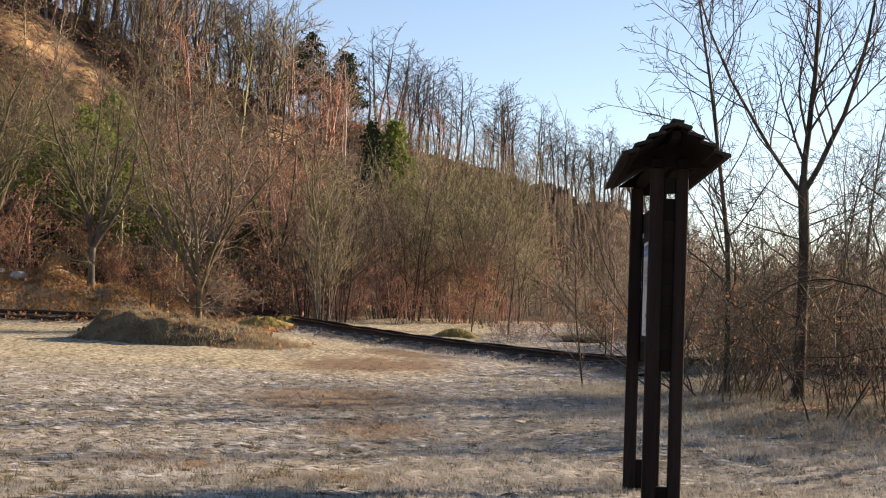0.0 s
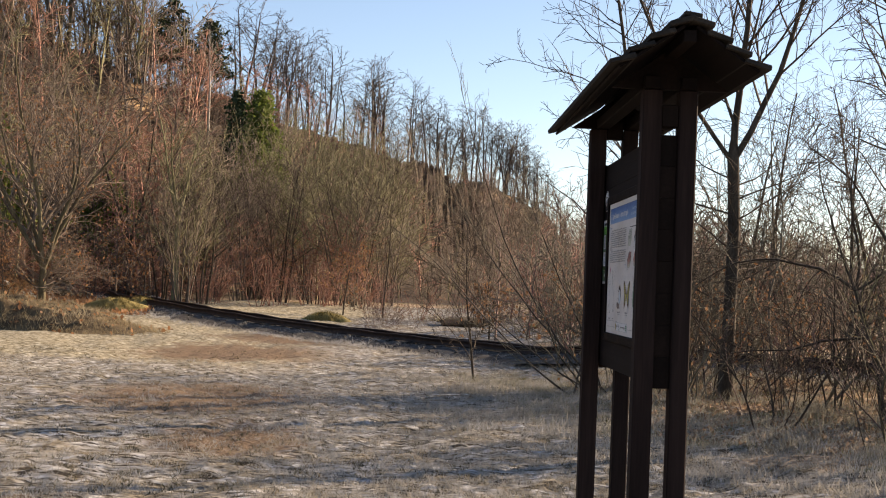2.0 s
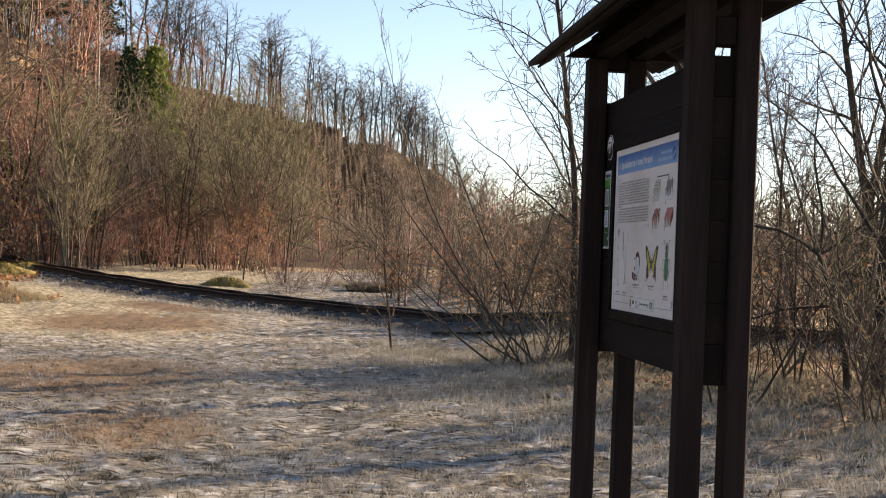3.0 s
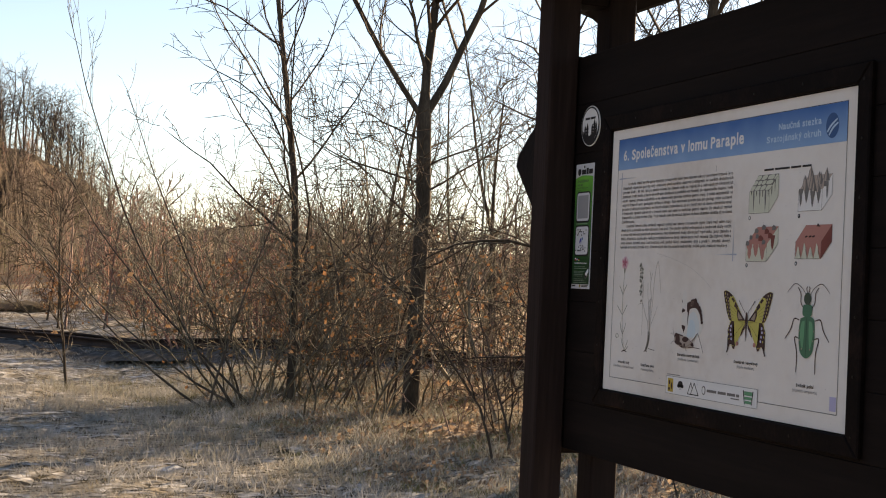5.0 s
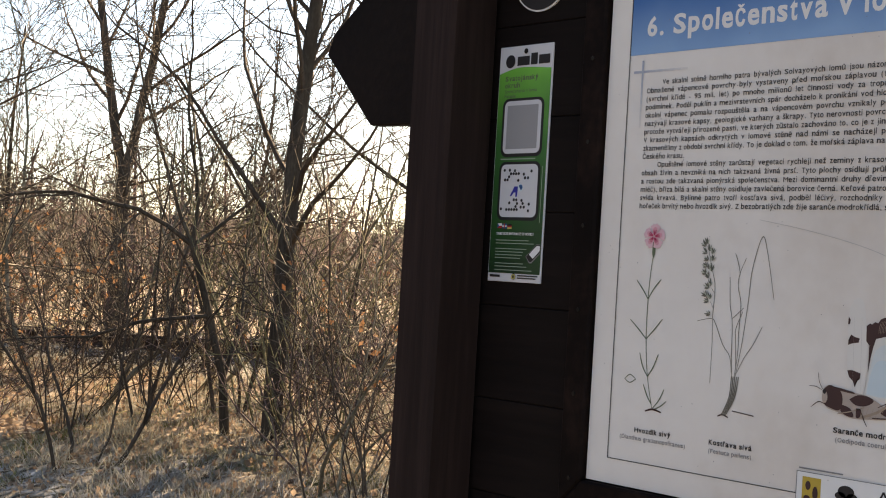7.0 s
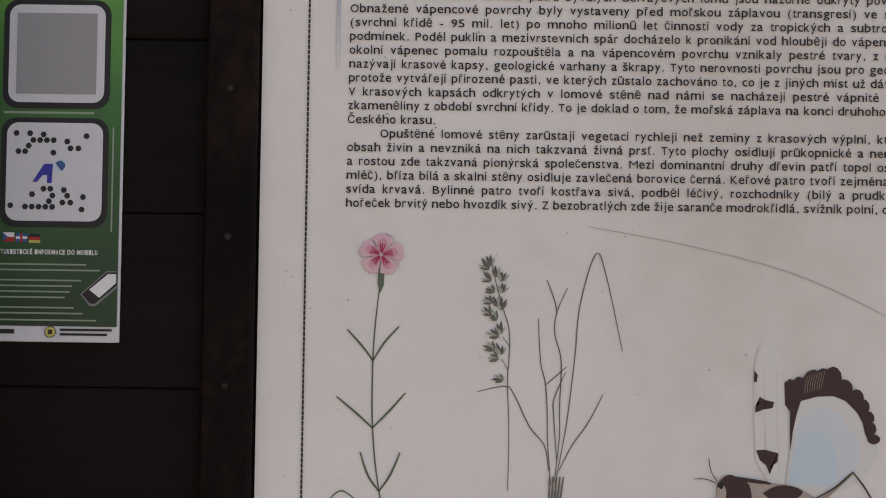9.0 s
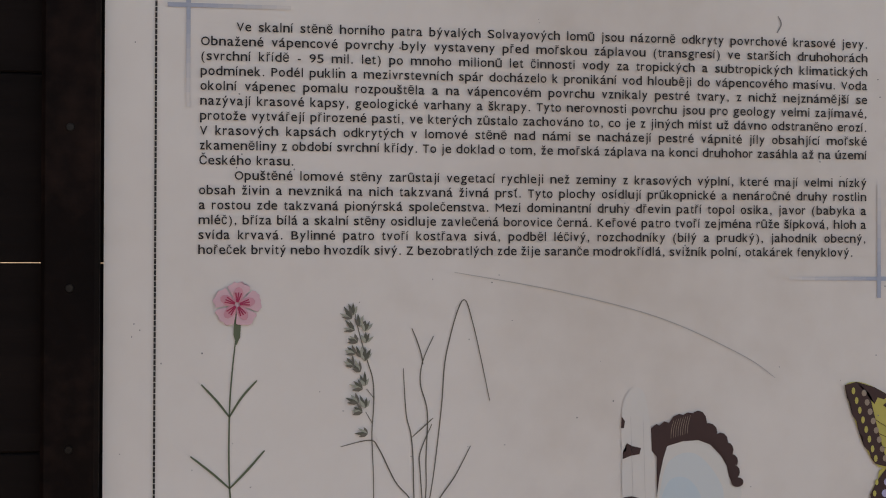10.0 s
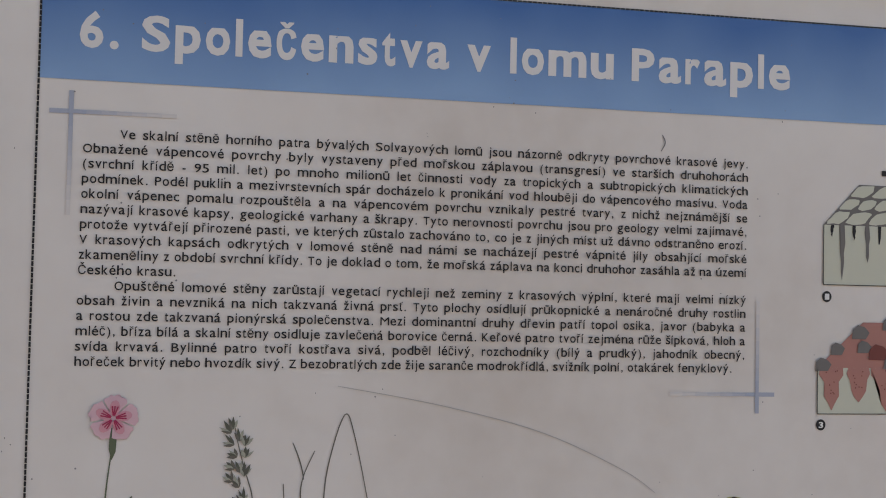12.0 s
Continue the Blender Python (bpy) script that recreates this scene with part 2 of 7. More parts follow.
def from_track(x, y):
    """How far a place lies from the track's middle."""
    x, y = np.asarray(x, float), np.asarray(y, float)
    out = np.full(x.shape, 1e9)
    for k in range(0, len(LINE), 2):
        out = np.minimum(out, (x - LINE[k, 0]) ** 2 + (y - LINE[k, 1]) ** 2)
    return np.sqrt(out)


HILL_B = [-180, -60, -22, -12, -6, 0, 3.4, 5.5, 6.8, 10, 180]
HILL_CREST = [95, 90, 88, 96, 108, 122, 134, 138, 140, 150, 160]
HILL_TOP = [0, 18, 17.6, 14.2, 12.4, 11.0, 9.7, 7.6, 1.6, 0.5, 0.5]
HILL_FOOT = [60, 55, 52, 60, 70, 84, 100, 112, 120, 120, 120]


def lie(x, y):
    """Height of the land."""
    x, y = np.asarray(x, float), np.asarray(y, float)
    r, b = np.hypot(x, y), np.degrees(np.arctan2(x, y))
    z = -0.20 * smooth((y - 7) / 8) * (1 - smooth((x - 1.5) / 4.0))
    z = z + 0.10 * smooth((x - 2.0) / 3.0) * smooth((y - 8) / 6)
    z = z + 0.75 * smooth((y - 30) / 30) + 0.03 * waves(x, y, 5.0, 3) + 0.018 * waves(x, y, 1.6, 4) + 0.016 * waves(x, y, 0.75, 31) * waves(x, y, 1.3, 32)
    foot, crest, top = np.interp(b, HILL_B, HILL_FOOT), np.interp(b, HILL_B, HILL_CREST), np.interp(b, HILL_B, HILL_TOP)
    t = (r - foot) / (crest - foot)
    z = z + top * smooth(t) * (1 + 0.10 * waves(x, y, 22.0, 5) * smooth(t)) + 0.5 * waves(x, y, 9.0, 6) * smooth(t) * (top > 3)
    bank = np.exp(-(((x + 20.0) / 6.0) ** 4 + ((y - 50.2) / 2.8) ** 2))
    z = z + (1.45 + 0.35 * waves(x, y, 3.0, 35) + 0.12 * waves(x, y, 1.2, 36)) * bank
    # the far rise beyond the valley
    z = z + 9.5 * smooth((r - 170) / 140) * smooth((b - 5) / 6) * (1 + 0.18 * waves(x, y, 120, 8)) - 2.0 * smooth((r - 45) / 60) * smooth((b - 14) / 12)
    return z


# ---- the ground, one sheet ----
def spread(*pieces):
    out = [np.arange(a, b, s) for a, b, s in pieces]
    return np.concatenate(out + [[pieces[-1][1]]])


def build_ground():
    gx = spread((-1500, -300, 120), (-300, -90, 14), (-90, -30, 2.0), (-30, -8.5, 0.5), (-8.5, 5.5, 0.09), (5.5, 30, 0.5), (30, 90, 2.0), (90, 300, 14), (300, 1500, 120))
    gy = spread((-900, -100, 100), (-100, -10, 6), (-10, 8.0, 0.5), (8.0, 21, 0.09), (21, 33, 0.2), (33, 62, 0.5), (62, 170, 2.0), (170, 420, 12), (420, 2000, 140))
    X, Y = np.meshgrid(gx, gy)
    Z = lie(X, Y)
    # tussocks: the sward is lumpy, a few centimetres up and down
    r = np.random.default_rng(41)
    lump = r.uniform(0, 1, X.shape)
    lump = 0.5 * lump + 0.25 * (np.roll(lump, 1, 0) + np.roll(lump, 1, 1))
    patch = 0.5 + 0.5 * np.clip(waves(X, Y, 0.9, 42) + waves(X, Y, 2.2, 43), -1, 1)
    Z = Z + 0.007 * waves(X, Y, 0.30, 44) * np.clip(0.4 + waves(X, Y, 1.7, 45), 0, 1) * ((X > -9) & (X < 6) & (Y > 8.6) & (Y < 34))
    close = (X > -30) & (X < 30) & (Y > 8.6) & (Y < 62)
    Z = Z + close * np.where((X > -8.5) & (X < 5.5) & (Y < 21), 0.055, 0.05) * (lump - 0.5) * (0.45 + patch)
    # gullies and broken rock on the slope
    B, D = np.degrees(np.arctan2(X, Y)), np.hypot(X, Y)
    climb = (D - np.interp(B, HILL_B, HILL_FOOT)) / (np.interp(B, HILL_B, HILL_CREST) - np.interp(B, HILL_B, HILL_FOOT))
    broken = np.exp(-((climb - 0.7) / 0.35) ** 4) * (np.abs(B + 8) < 16)
    Z = Z + broken * (1.0 * (lump - 0.5) + 0.35 * waves(X, Y, 5.0, 46))
    verts = np.stack([X, Y, Z], -1).reshape(-1, 3)
    nx, ny = len(gx), len(gy)
    i = np.arange(nx - 1)[None] + nx * np.arange(ny - 1)[:, None]
    faces = np.stack([i, i + 1, i + nx + 1, i + nx], -1).reshape(-1, 4)
    me = array_mesh("ground", verts, faces, [ground_material()], smooth=True)
    x, y = verts[:, 0], verts[:, 1]
    # trodden earth, and fallen leaves under the bushes
    dirt = np.zeros(len(x))
    for cx, cy, rx, ry in ((-3.1, 21.9, 1.7, 2.6), (-4.1, 33.0, 2.1, 3.2), (-2.0, 17.0, 0.8, 1.5), (-3.3, 12.2, 0.8, 0.7), (-1.5, 11.1, 0.8, 0.7), (-3.0, 38.5, 2.4, 2.0)):
        dirt = np.maximum(dirt, np.exp(-(((x - cx) / rx) ** 2 + ((y - cy) / ry) ** 2)))
    side = smooth((x - 2.6 - 0.25 * np.maximum(0, 20 - y) * 0.4 + 0.8 * waves(x, y, 5, 11)) / 2.0) * smooth((y - 4 + 2.5 * waves(x, y, 4, 13)) / 5.0)
    beyond = smooth((x - 2.0 + 2.0 * waves(x, y, 7, 12)) / 5.0) * smooth((from_track(x, y) * np.sign(x * 0.77 + y * 0.64 - 24.0 - 0.25 * np.abs(x - 3)) - 1.5) / 3.0)
    litter = np.clip(np.maximum(side, beyond), 0, 1)
    litter = np.maximum(litter, smooth((np.hypot(x, y) - 58) / 6))
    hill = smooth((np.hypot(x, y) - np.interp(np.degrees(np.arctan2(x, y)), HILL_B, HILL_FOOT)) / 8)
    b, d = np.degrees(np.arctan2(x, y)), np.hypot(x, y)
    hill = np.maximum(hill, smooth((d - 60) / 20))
    up = (d - np.interp(b, HILL_B, HILL_FOOT)) / (np.interp(b, HILL_B, HILL_CREST) - np.interp(b, HILL_B, HILL_FOOT))
    rock = np.zeros(len(x))
    for cb, cu, wb, wu in ((-21.4, 0.77, 1.7, 0.07), (-18.8, 0.71, 1.0, 0.06), (-11.4, 0.70, 0.8, 0.08)):
        rock = np.maximum(rock, np.exp(-(((b - cb) / wb) ** 2 + ((up - cu) / wu) ** 2)))
    # the reddish cliff, broken by earth and scrub
    rock = np.maximum(rock, 0.30 * np.exp(-(((b - 3.2) / 2.6) ** 4 + ((up - 0.82) / 0.20) ** 4)))
    rock = np.maximum(rock, 0.8 * np.exp(-(((x + 20.0) / 5.6) ** 2 + ((y - 49.2) / 2.2) ** 2)))
    dry = smooth((y - 25 + 1.5 * waves(x, y, 6, 37)) / 7) * smooth((-x - 0.5 + 1.5 * waves(x, y, 5, 38)) / 4)
    for name, value in (("dirt", dirt), ("litter", litter), ("hill", hill), ("rock", rock), ("dry", dry)):
        a = me.attributes.new(name, "FLOAT", "POINT")
        a.data.foreach_set("value", value.astype(np.float32))
    return tagged(new("ground", me), "frosty short winter grass with trodden earth and leaf litter", "ground", kind="structure")


def ground_material():
    m = bpy.data.materials.new("winter_ground")
    m.use_nodes = True
    nt = m.node_tree
    n, l = nt.nodes, nt.links
    b = n["Principled BSDF"]
    co = n.new("ShaderNodeTexCoord")

    def noise_at(scale, detail=4.0, stretch=(1, 1, 1)):
        mp = n.new("ShaderNodeMapping")
        mp.inputs["Scale"].default_value = stretch
        l.new(co.outputs["Object"], mp.inputs["Vector"])
        t = n.new("ShaderNodeTexNoise")
        t.inputs["Scale"].default_value, t.inputs["Detail"].default_value = scale, detail
        l.new(mp.outputs["Vector"], t.inputs["Vector"])
        return t.outputs["Fac"]

    def ramp(fac, lo, hi, *stops):
        r = n.new("ShaderNodeValToRGB")
        r.color_ramp.elements[0].position, r.color_ramp.elements[1].position = lo, hi
        r.color_ramp.elements[0].color, r.color_ramp.elements[1].color = (*stops[0], 1), (*stops[-1], 1)
        for k, c in enumerate(stops[1:-1], 1):
            r.color_ramp.elements.new(lo + (hi - lo) * k / (len(stops) - 1)).color = (*c, 1)
        l.new(fac, r.inputs["Fac"])
        return r.outputs["Color"]

    def mixed(fac, a, c):
        x = n.new("ShaderNodeMix")
        x.data_type = "RGBA"
        l.new(fac, x.inputs["Factor"])
        l.new(a, x.inputs[6])
        l.new(c, x.inputs[7])
        return x.outputs[2]

    def level(name, noise_fac, lo, hi):
        """An attribute with its edge broken up by noise."""
        a = n.new("ShaderNodeAttribute")
        a.attribute_name = name
        s = n.new("ShaderNodeMath")
        s.operation = "ADD"
        l.new(a.outputs["Fac"], s.inputs[0])
        l.new(noise_fac, s.inputs[1])
        mr = n.new("ShaderNodeMapRange")
        mr.inputs["From Min"].default_value, mr.inputs["From Max"].default_value = lo, hi
        l.new(s.outputs[0], mr.inputs["Value"])
        return mr.outputs["Result"]

    grain, clump, wide = noise_at(26, 6), noise_at(3.2, 5), noise_at(0.5, 4)
    mid = noise_at(9, 5)
    frost = ramp(mid, 0.34, 0.66, (0.16, 0.150, 0.125), (0.34, 0.33, 0.305), (0.57, 0.57, 0.565))
    straw = ramp(grain, 0.3, 0.7, (0.10, 0.085, 0.06), (0.22, 0.19, 0.14), (0.36, 0.32, 0.25))
    grass = mixed(ramp(clump, 0.40, 0.56, (0, 0, 0), (1, 1, 1)), straw, frost)
    # near-black earth tone that paints the shade in the gaps between tufts
    gap_shade = ramp(grain, 0.3, 0.7, (0.028, 0.022, 0.015), (0.055, 0.044, 0.030))
    tuft = noise_at(15, 4, (0.35, 1, 1))
    grass = mixed(ramp(tuft, 0.41, 0.49, (0, 0, 0), (1, 1, 1)), gap_shade, grass)
    earth = ramp(grain, 0.3, 0.7, (0.07, 0.045, 0.028), (0.15, 0.10, 0.062), (0.27, 0.20, 0.14))
    leaves = ramp(mid, 0.3, 0.7, (0.075, 0.051, 0.034), (0.235, 0.165, 0.108), (0.43, 0.325, 0.22), (0.60, 0.51, 0.39))
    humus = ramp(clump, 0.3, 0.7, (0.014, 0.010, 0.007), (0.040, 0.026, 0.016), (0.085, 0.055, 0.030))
    dry = ramp(mid, 0.34, 0.66, (0.10, 0.082, 0.048), (0.28, 0.245, 0.165), (0.48, 0.45, 0.36))
    moss = ramp(grain, 0.3, 0.7, (0.06, 0.06, 0.015), (0.14, 0.13, 0.04), (0.24, 0.20, 0.09))
    verge = mixed(ramp(noise_at(0.9, 4), 0.52, 0.66, (0, 0, 0), (1, 1, 1)), leaves, moss)
    rock = ramp(noise_at(0.7, 8), 0.32, 0.68, (0.10, 0.060, 0.036), (0.24, 0.150, 0.082), (0.42, 0.29, 0.155))
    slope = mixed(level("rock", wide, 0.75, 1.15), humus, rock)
    grass = mixed(level("dry", clump, 0.65, 1.2), grass, dry)
    col = mixed(level("dirt", clump, 0.72, 1.15), grass, earth)
    col = mixed(level("litter", clump, 0.75, 1.15), col, verge)
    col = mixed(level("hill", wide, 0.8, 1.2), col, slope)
    col = mixed(level("rock", clump, 0.85, 1.2), col, rock)
    l.new(col, b.inputs["Base Color"])
    b.inputs["Roughness"].default_value, b.inputs["Specular IOR Level"].default_value = 0.9, 0.2
    bp = n.new("ShaderNodeBump")
    bp.inputs["Strength"].default_value, bp.inputs["Distance"].default_value = 0.9, 0.04
    l.new(tuft, bp.inputs["Height"])
    l.new(bp.outputs["Normal"], b.inputs["Normal"])
    return m


build_ground()


# ---- the narrow-gauge track ----
def build_track():
    q, way = track_line(0.7)
    side = np.stack([-way[:, 1], way[:, 0]], 1)
    base = lie(q[:, 0], q[:, 1])
    top = base + 0.07
    bed = thing("track_bed", (0, 0, 0), "low grey ballast bed of a narrow-gauge railway", "track bed", kind="structure")
    prof = [(-1.45, -0.14), (-0.78, 0.06), (0.78, 0.06), (1.45, -0.14)]
    ring = np.stack([np.concatenate([q + side * o, (top + h + 0.02 * waves(q[:, 0] * 3 + o, q[:, 1] * 3, 2, 9))[:, None]], 1) for o, h in prof], 1)
    k = np.arange(len(q) - 1)[:, None] * 4 + np.arange(3)[None]
    faces = np.stack([k, k + 1, k + 5, k + 4], -1).reshape(-1, 4)
    put("ballast", array_mesh("ballast", ring.reshape(-1, 3), faces, [M_BALLAST]), bed)
    # loose stones on the shoulders
    r = np.random.default_rng(5)
    n = 2600
    j = r.integers(0, len(q), n)
    o = r.uniform(-1.25, 1.25, n)
    c = np.concatenate([q[j] + side[j] * o[:, None] + r.normal(0, 0.2, (n, 2)), (top[j] + 0.06 - 0.3 * np.maximum(0, np.abs(o) - 0.78))[:, None]], 1)
    s = r.uniform(0.02, 0.05, n)
    oct_v = np.array([(1, 0, 0), (-1, 0, 0), (0, 1, 0), (0, -1, 0), (0, 0, 0.7), (0, 0, -0.7)], float)
    oct_f = np.array([(0, 2, 4), (2, 1, 4), (1, 3, 4), (3, 0, 4), (2, 0, 5), (1, 2, 5), (3, 1, 5), (0, 3, 5)])
    v = c[:, None] + oct_v[None] * s[:, None, None] * r.uniform(0.7, 1.3, (n, 6, 1))
    f = (np.arange(n)[:, None, None] * 6 + oct_f[None]).reshape(-1, 3)
    stones = new("ballast_stones", array_mesh("ballast_stones", v.reshape(-1, 3), f, [M_BALLAST]))
    tagged(stones, "loose grey stones on the ballast", "ballast stones", kind="stuff")
    # sleepers
    sl = box_mesh("sleeper", (1.35, 0.2, 0.13), M_SLEEPER, 0.012)
    track = thing("railway_track", (0, 0, 0), "rusty narrow-gauge railway track on old wooden sleepers", "railway track")
    for i in range(len(q)):
        m = Matrix.Translation((q[i, 0], q[i, 1], top[i] + 0.02)) @ Matrix.Rotation(math.atan2(side[i, 1], side[i, 0]), 4, "Z")
        put("sleeper", sl, track, at=m @ Matrix.Rotation(radians(rng.normal(0, 1.5)), 4, "Z"))
    # rails: foot, web and head swept along
    prof = [(-0.055, 0.0), (-0.055, 0.014), (-0.012, 0.024), (-0.012, 0.11), (-0.032, 0.12), (-0.032, 0.155), (0.032, 0.155), (0.032, 0.12), (0.012, 0.11), (0.012, 0.024), (0.055, 0.014), (0.055, 0.0)]
    for off in (-0.38, 0.38):
        ring = np.stack([np.concatenate([q + side * (off + o), (top + 0.085 + h)[:, None]], 1) for o, h in prof], 1)
        m = len(prof)
        kk = np.arange(len(q) - 1)[:, None] * m
        jj = np.arange(m)[None]
        faces = np.stack([kk + jj, kk + (jj + 1) % m, kk + (jj + 1) % m + m, kk + jj + m], -1).reshape(-1, 4)
        put("rail", array_mesh("rail", ring.reshape(-1, 3), faces, [M_RAIL]), track)


build_track()


# ---- trees ----
def grow(r, start, way, length, radius, plan, out, level=0, wander=0.16, lift=0.10, angle=(30, 60), shrink=(0.45, 0.7), bare=0.3, thin=0.55, least=0.0045):
    """One limb as a chain of places and radii, with its side shoots. plan: steps and shoots, level by level."""
    p, d = np.array(start, float), np.array(way, float)
    d /= np.linalg.norm(d)
    steps, kids = plan[level]
    step = length / steps
    pts, ways = [p], [d]
    for i in range(steps):
        d = d + r.normal(0, wander, 3) + np.array([0, 0, lift])
        d /= np.linalg.norm(d)
        p = p + d * step
        pts.append(p)
        ways.append(d)
    f = np.linspace(0, 1, steps + 1)
    out.setdefault(level, []).append((np.array(pts), np.maximum(radius * (1 - 0.78 * f), least)))
    if level + 1 >= len(plan):
        return
    count = max(1, int(round(kids * r.uniform(0.75, 1.25))))
    for k in range(count):
        f = bare + (1 - bare) * (k + r.uniform(0.1, 0.9)) / count
        i = min(int(f * steps), steps - 1)
        at = pts[i] + (pts[i + 1] - pts[i]) * (f * steps - i)
        dd = ways[i + 1]
        turn = np.cross(dd, r.normal(size=3))
        turn /= np.linalg.norm(turn)
        g = np.radians(r.uniform(*angle))
        w = dd * np.cos(g) + turn * np.sin(g)
        w[2] += 0.10
        grow(r, at, w, length * r.uniform(*shrink) * (1.15 - 0.55 * f), max(radius * (1 - 0.72 * f) * thin, least), plan, out, level + 1, max(wander * 1.15, 0.12), lift, angle, shrink, 0.15, thin, least)


def sweep(chains, sides=3, tip=False):
    """Tubes along chains, each in one piece, blunt or running out in a point: places and triangles."""
    V, F, n = [], [], 0
    by_len = {}
    for pts, rad in chains:
        by_len.setdefault(len(pts), []).append((pts, rad))
    for k, some in by_len.items():
        P, R = np.array([s[0] for s in some]), np.array([s[1] for s in some])
        d = np.gradient(P, axis=1)
        d /= np.linalg.norm(d, axis=2, keepdims=True) + 1e-9
        whole = P[:, -1] - P[:, 0]
        ref = np.where(np.abs(whole[:, 2:]) < 0.75 * np.linalg.norm(whole, axis=1, keepdims=True), [[0, 0, 1.0]], [[1.0, 0.13, 0]])[:, None]
        u = np.cross(d, ref)
        u /= np.linalg.norm(u, axis=2, keepdims=True) + 1e-9
        v = np.cross(d, u)
        ang = np.arange(sides) * 2 * np.pi / sides
        ring = P[:, :, None] + R[:, :, None, None] * (u[:, :, None] * np.cos(ang)[:, None] + v[:, :, None] * np.sin(ang)[:, None])
        a = np.arange(sides)
        b = (a + 1) % sides
        pair = np.concatenate([np.stack([a, b, b + sides], 1), np.stack([a, b + sides, a + sides], 1)])
        first = n + np.arange(len(P)) * k * sides
        rings = k - 2 if tip else k - 1
        V.append(ring.reshape(-1, 3))
        F.append((first[:, None, None, None] + (np.arange(rings) * sides)[None, :, None, None] + pair[None, None]).reshape(-1, 3))
        if tip:
            end = (k - 2) * sides
            F.append((first[:, None, None] + np.stack([end + a, end + b, np.full(sides, end + sides)], 1)[None]).reshape(-1, 3))
        n += len(V[-1])
    return np.concatenate(V), np.concatenate(F)


def above(plant, level):
    return [c for lv, some in plant.items() if lv >= level for c in some]


def plant_thing(name, place, plant, label, category, bark=None, twig=None, group="", leaves=0, seed=1, leaf_size=0.045, sides=7, stem="trunk", leaf_level=1):
    """A tree or bush: each main stem a part, the crown another, withered leaves a third."""
    ob = thing(name, place, label, category, group)
    for c in plant[0]:
        put(stem, array_mesh(stem, *sweep([c], sides), [bark or M_BARK], smooth=True), ob)
    put("crown", array_mesh("crown", *sweep(above(plant, 1), 3, True), [twig or M_TWIG_DARK]), ob)
    if leaves:
        r = np.random.default_rng(seed)
        tips = np.concatenate([c[0][1:] for c in above(plant, leaf_level)])
        tips = tips[tips[:, 2] < np.quantile(tips[:, 2], 0.7)]
        j = r.integers(0, len(tips), leaves)
        v, f = cards(tips[j] + r.normal(0, 0.02, (leaves, 3)), leaf_size, r)
        put("leaves", array_mesh("leaves", v, f, [M_LEAF]), ob, "withered orange leaves")
    return ob


def on_land(x, y, dip=0.05):
    return (x, y, float(lie(x, y)) - dip)


# the forked tree: one trunk that parts in three at 3.4 m
def forked_tree():
    r = np.random.default_rng(21)
    plant = {}
    base = on_land(4.33, 22.0)
    h = 3.48 - base[2]
    pts = np.array([(0, 0, -0.1), (0.0, 0, 0.12), (0.02, 0, h * 0.35), (0.05, 0.02, h * 0.7), (0.0, 0.0, h), (0.0, 0.0, h + 0.25)])
    plant[0] = [(pts, np.array([0.135, 0.106, 0.096, 0.090, 0.088, 0.055]))]
    top = pts[-2]
    plan = [(10, 14), (8, 8), (5, 5), (3, 0)]
    grow(r, top, (0.02, 0, 1), 4.8, 0.058, plan, plant, 0, 0.05, 0.05, (30, 55), (0.32, 0.5), 0.08)
    grow(r, top - (0, 0, 0.08), (-0.66, 0.1, 0.8), 4.6, 0.036, plan, plant, 0, 0.05, 0.07, (30, 60), (0.32, 0.5), 0.12)
    grow(r, top - (0, 0, 0.05), (0.44, -0.1, 0.8), 4.8, 0.050, plan, plant, 0, 0.05, 0.10, (30, 60), (0.32, 0.5), 0.12)
    for z, b in ((1.9, 0.9), (2.4, -2.2), (2.9, 0.2), (1.4, 2.6), (2.7, 2.9), (3.1, 0.6), (2.2, 3.6), (2.6, -0.7), (3.2, 2.2), (1.7, -0.3)):
        grow(r, (0.03, 0.01, z), (math.cos(b), math.sin(b), 0.4), 2.0, 0.016, [(1, 0)] + plan[1:], plant, 1, 0.1, 0.04)
    plant_thing("forked_tree", base, plant, "bare young ash tree forking into three limbs", "tree")


TREE = [(12, 17), (7, 8), (4, 5), (2, 0)]


def slim_tree(name, x, y, height, radius, seed, label, lean=(0, 0), plan=TREE, first=0.12, twig=None, bark=None, leaves=0, angle=(35, 65), shrink=(0.28, 0.46), lift=0.03, wander=0.035):
    plant = {}
    grow(np.random.default_rng(seed), (0, 0, -0.1), (lean[0], lean[1], 1), height, radius, plan, plant, 0, wander, lift, angle, shrink, first, 0.42)
    return plant_thing(name, on_land(x, y), plant, label, "tree", bark, twig, leaves=leaves, seed=seed, leaf_level=2)


forked_tree()
slim_tree("slim_tree", 3.45, 24.1, 8.4, 0.062, 31, "slim straight bare tree with a full twiggy crown", (0.03, 0), plan=[(14, 34), (8, 8), (5, 4), (3, 0)], first=0.12, angle=(38, 60), shrink=(0.24, 0.38), lift=0.02)
slim_tree("slim_tree", 5.6, 18.3, 7.2, 0.085, 33, "bare tree with dark bark among the bushes", (-0.005, 0.0), first=0.2, wander=0.022, plan=[(12, 24), (8, 8), (5, 5), (3, 0)], angle=(40, 75), shrink=(0.26, 0.42))
slim_tree("slim_tree", 8.3, 19.5, 7.5, 0.075, 36, "bare tree with spreading twigs", (0.0, 0.03), first=0.25)
slim_tree("slim_tree", 6.9, 15.2, 7.0, 0.075, 38, "bare tree with spreading twigs", (0.0, 0.0), first=0.3)


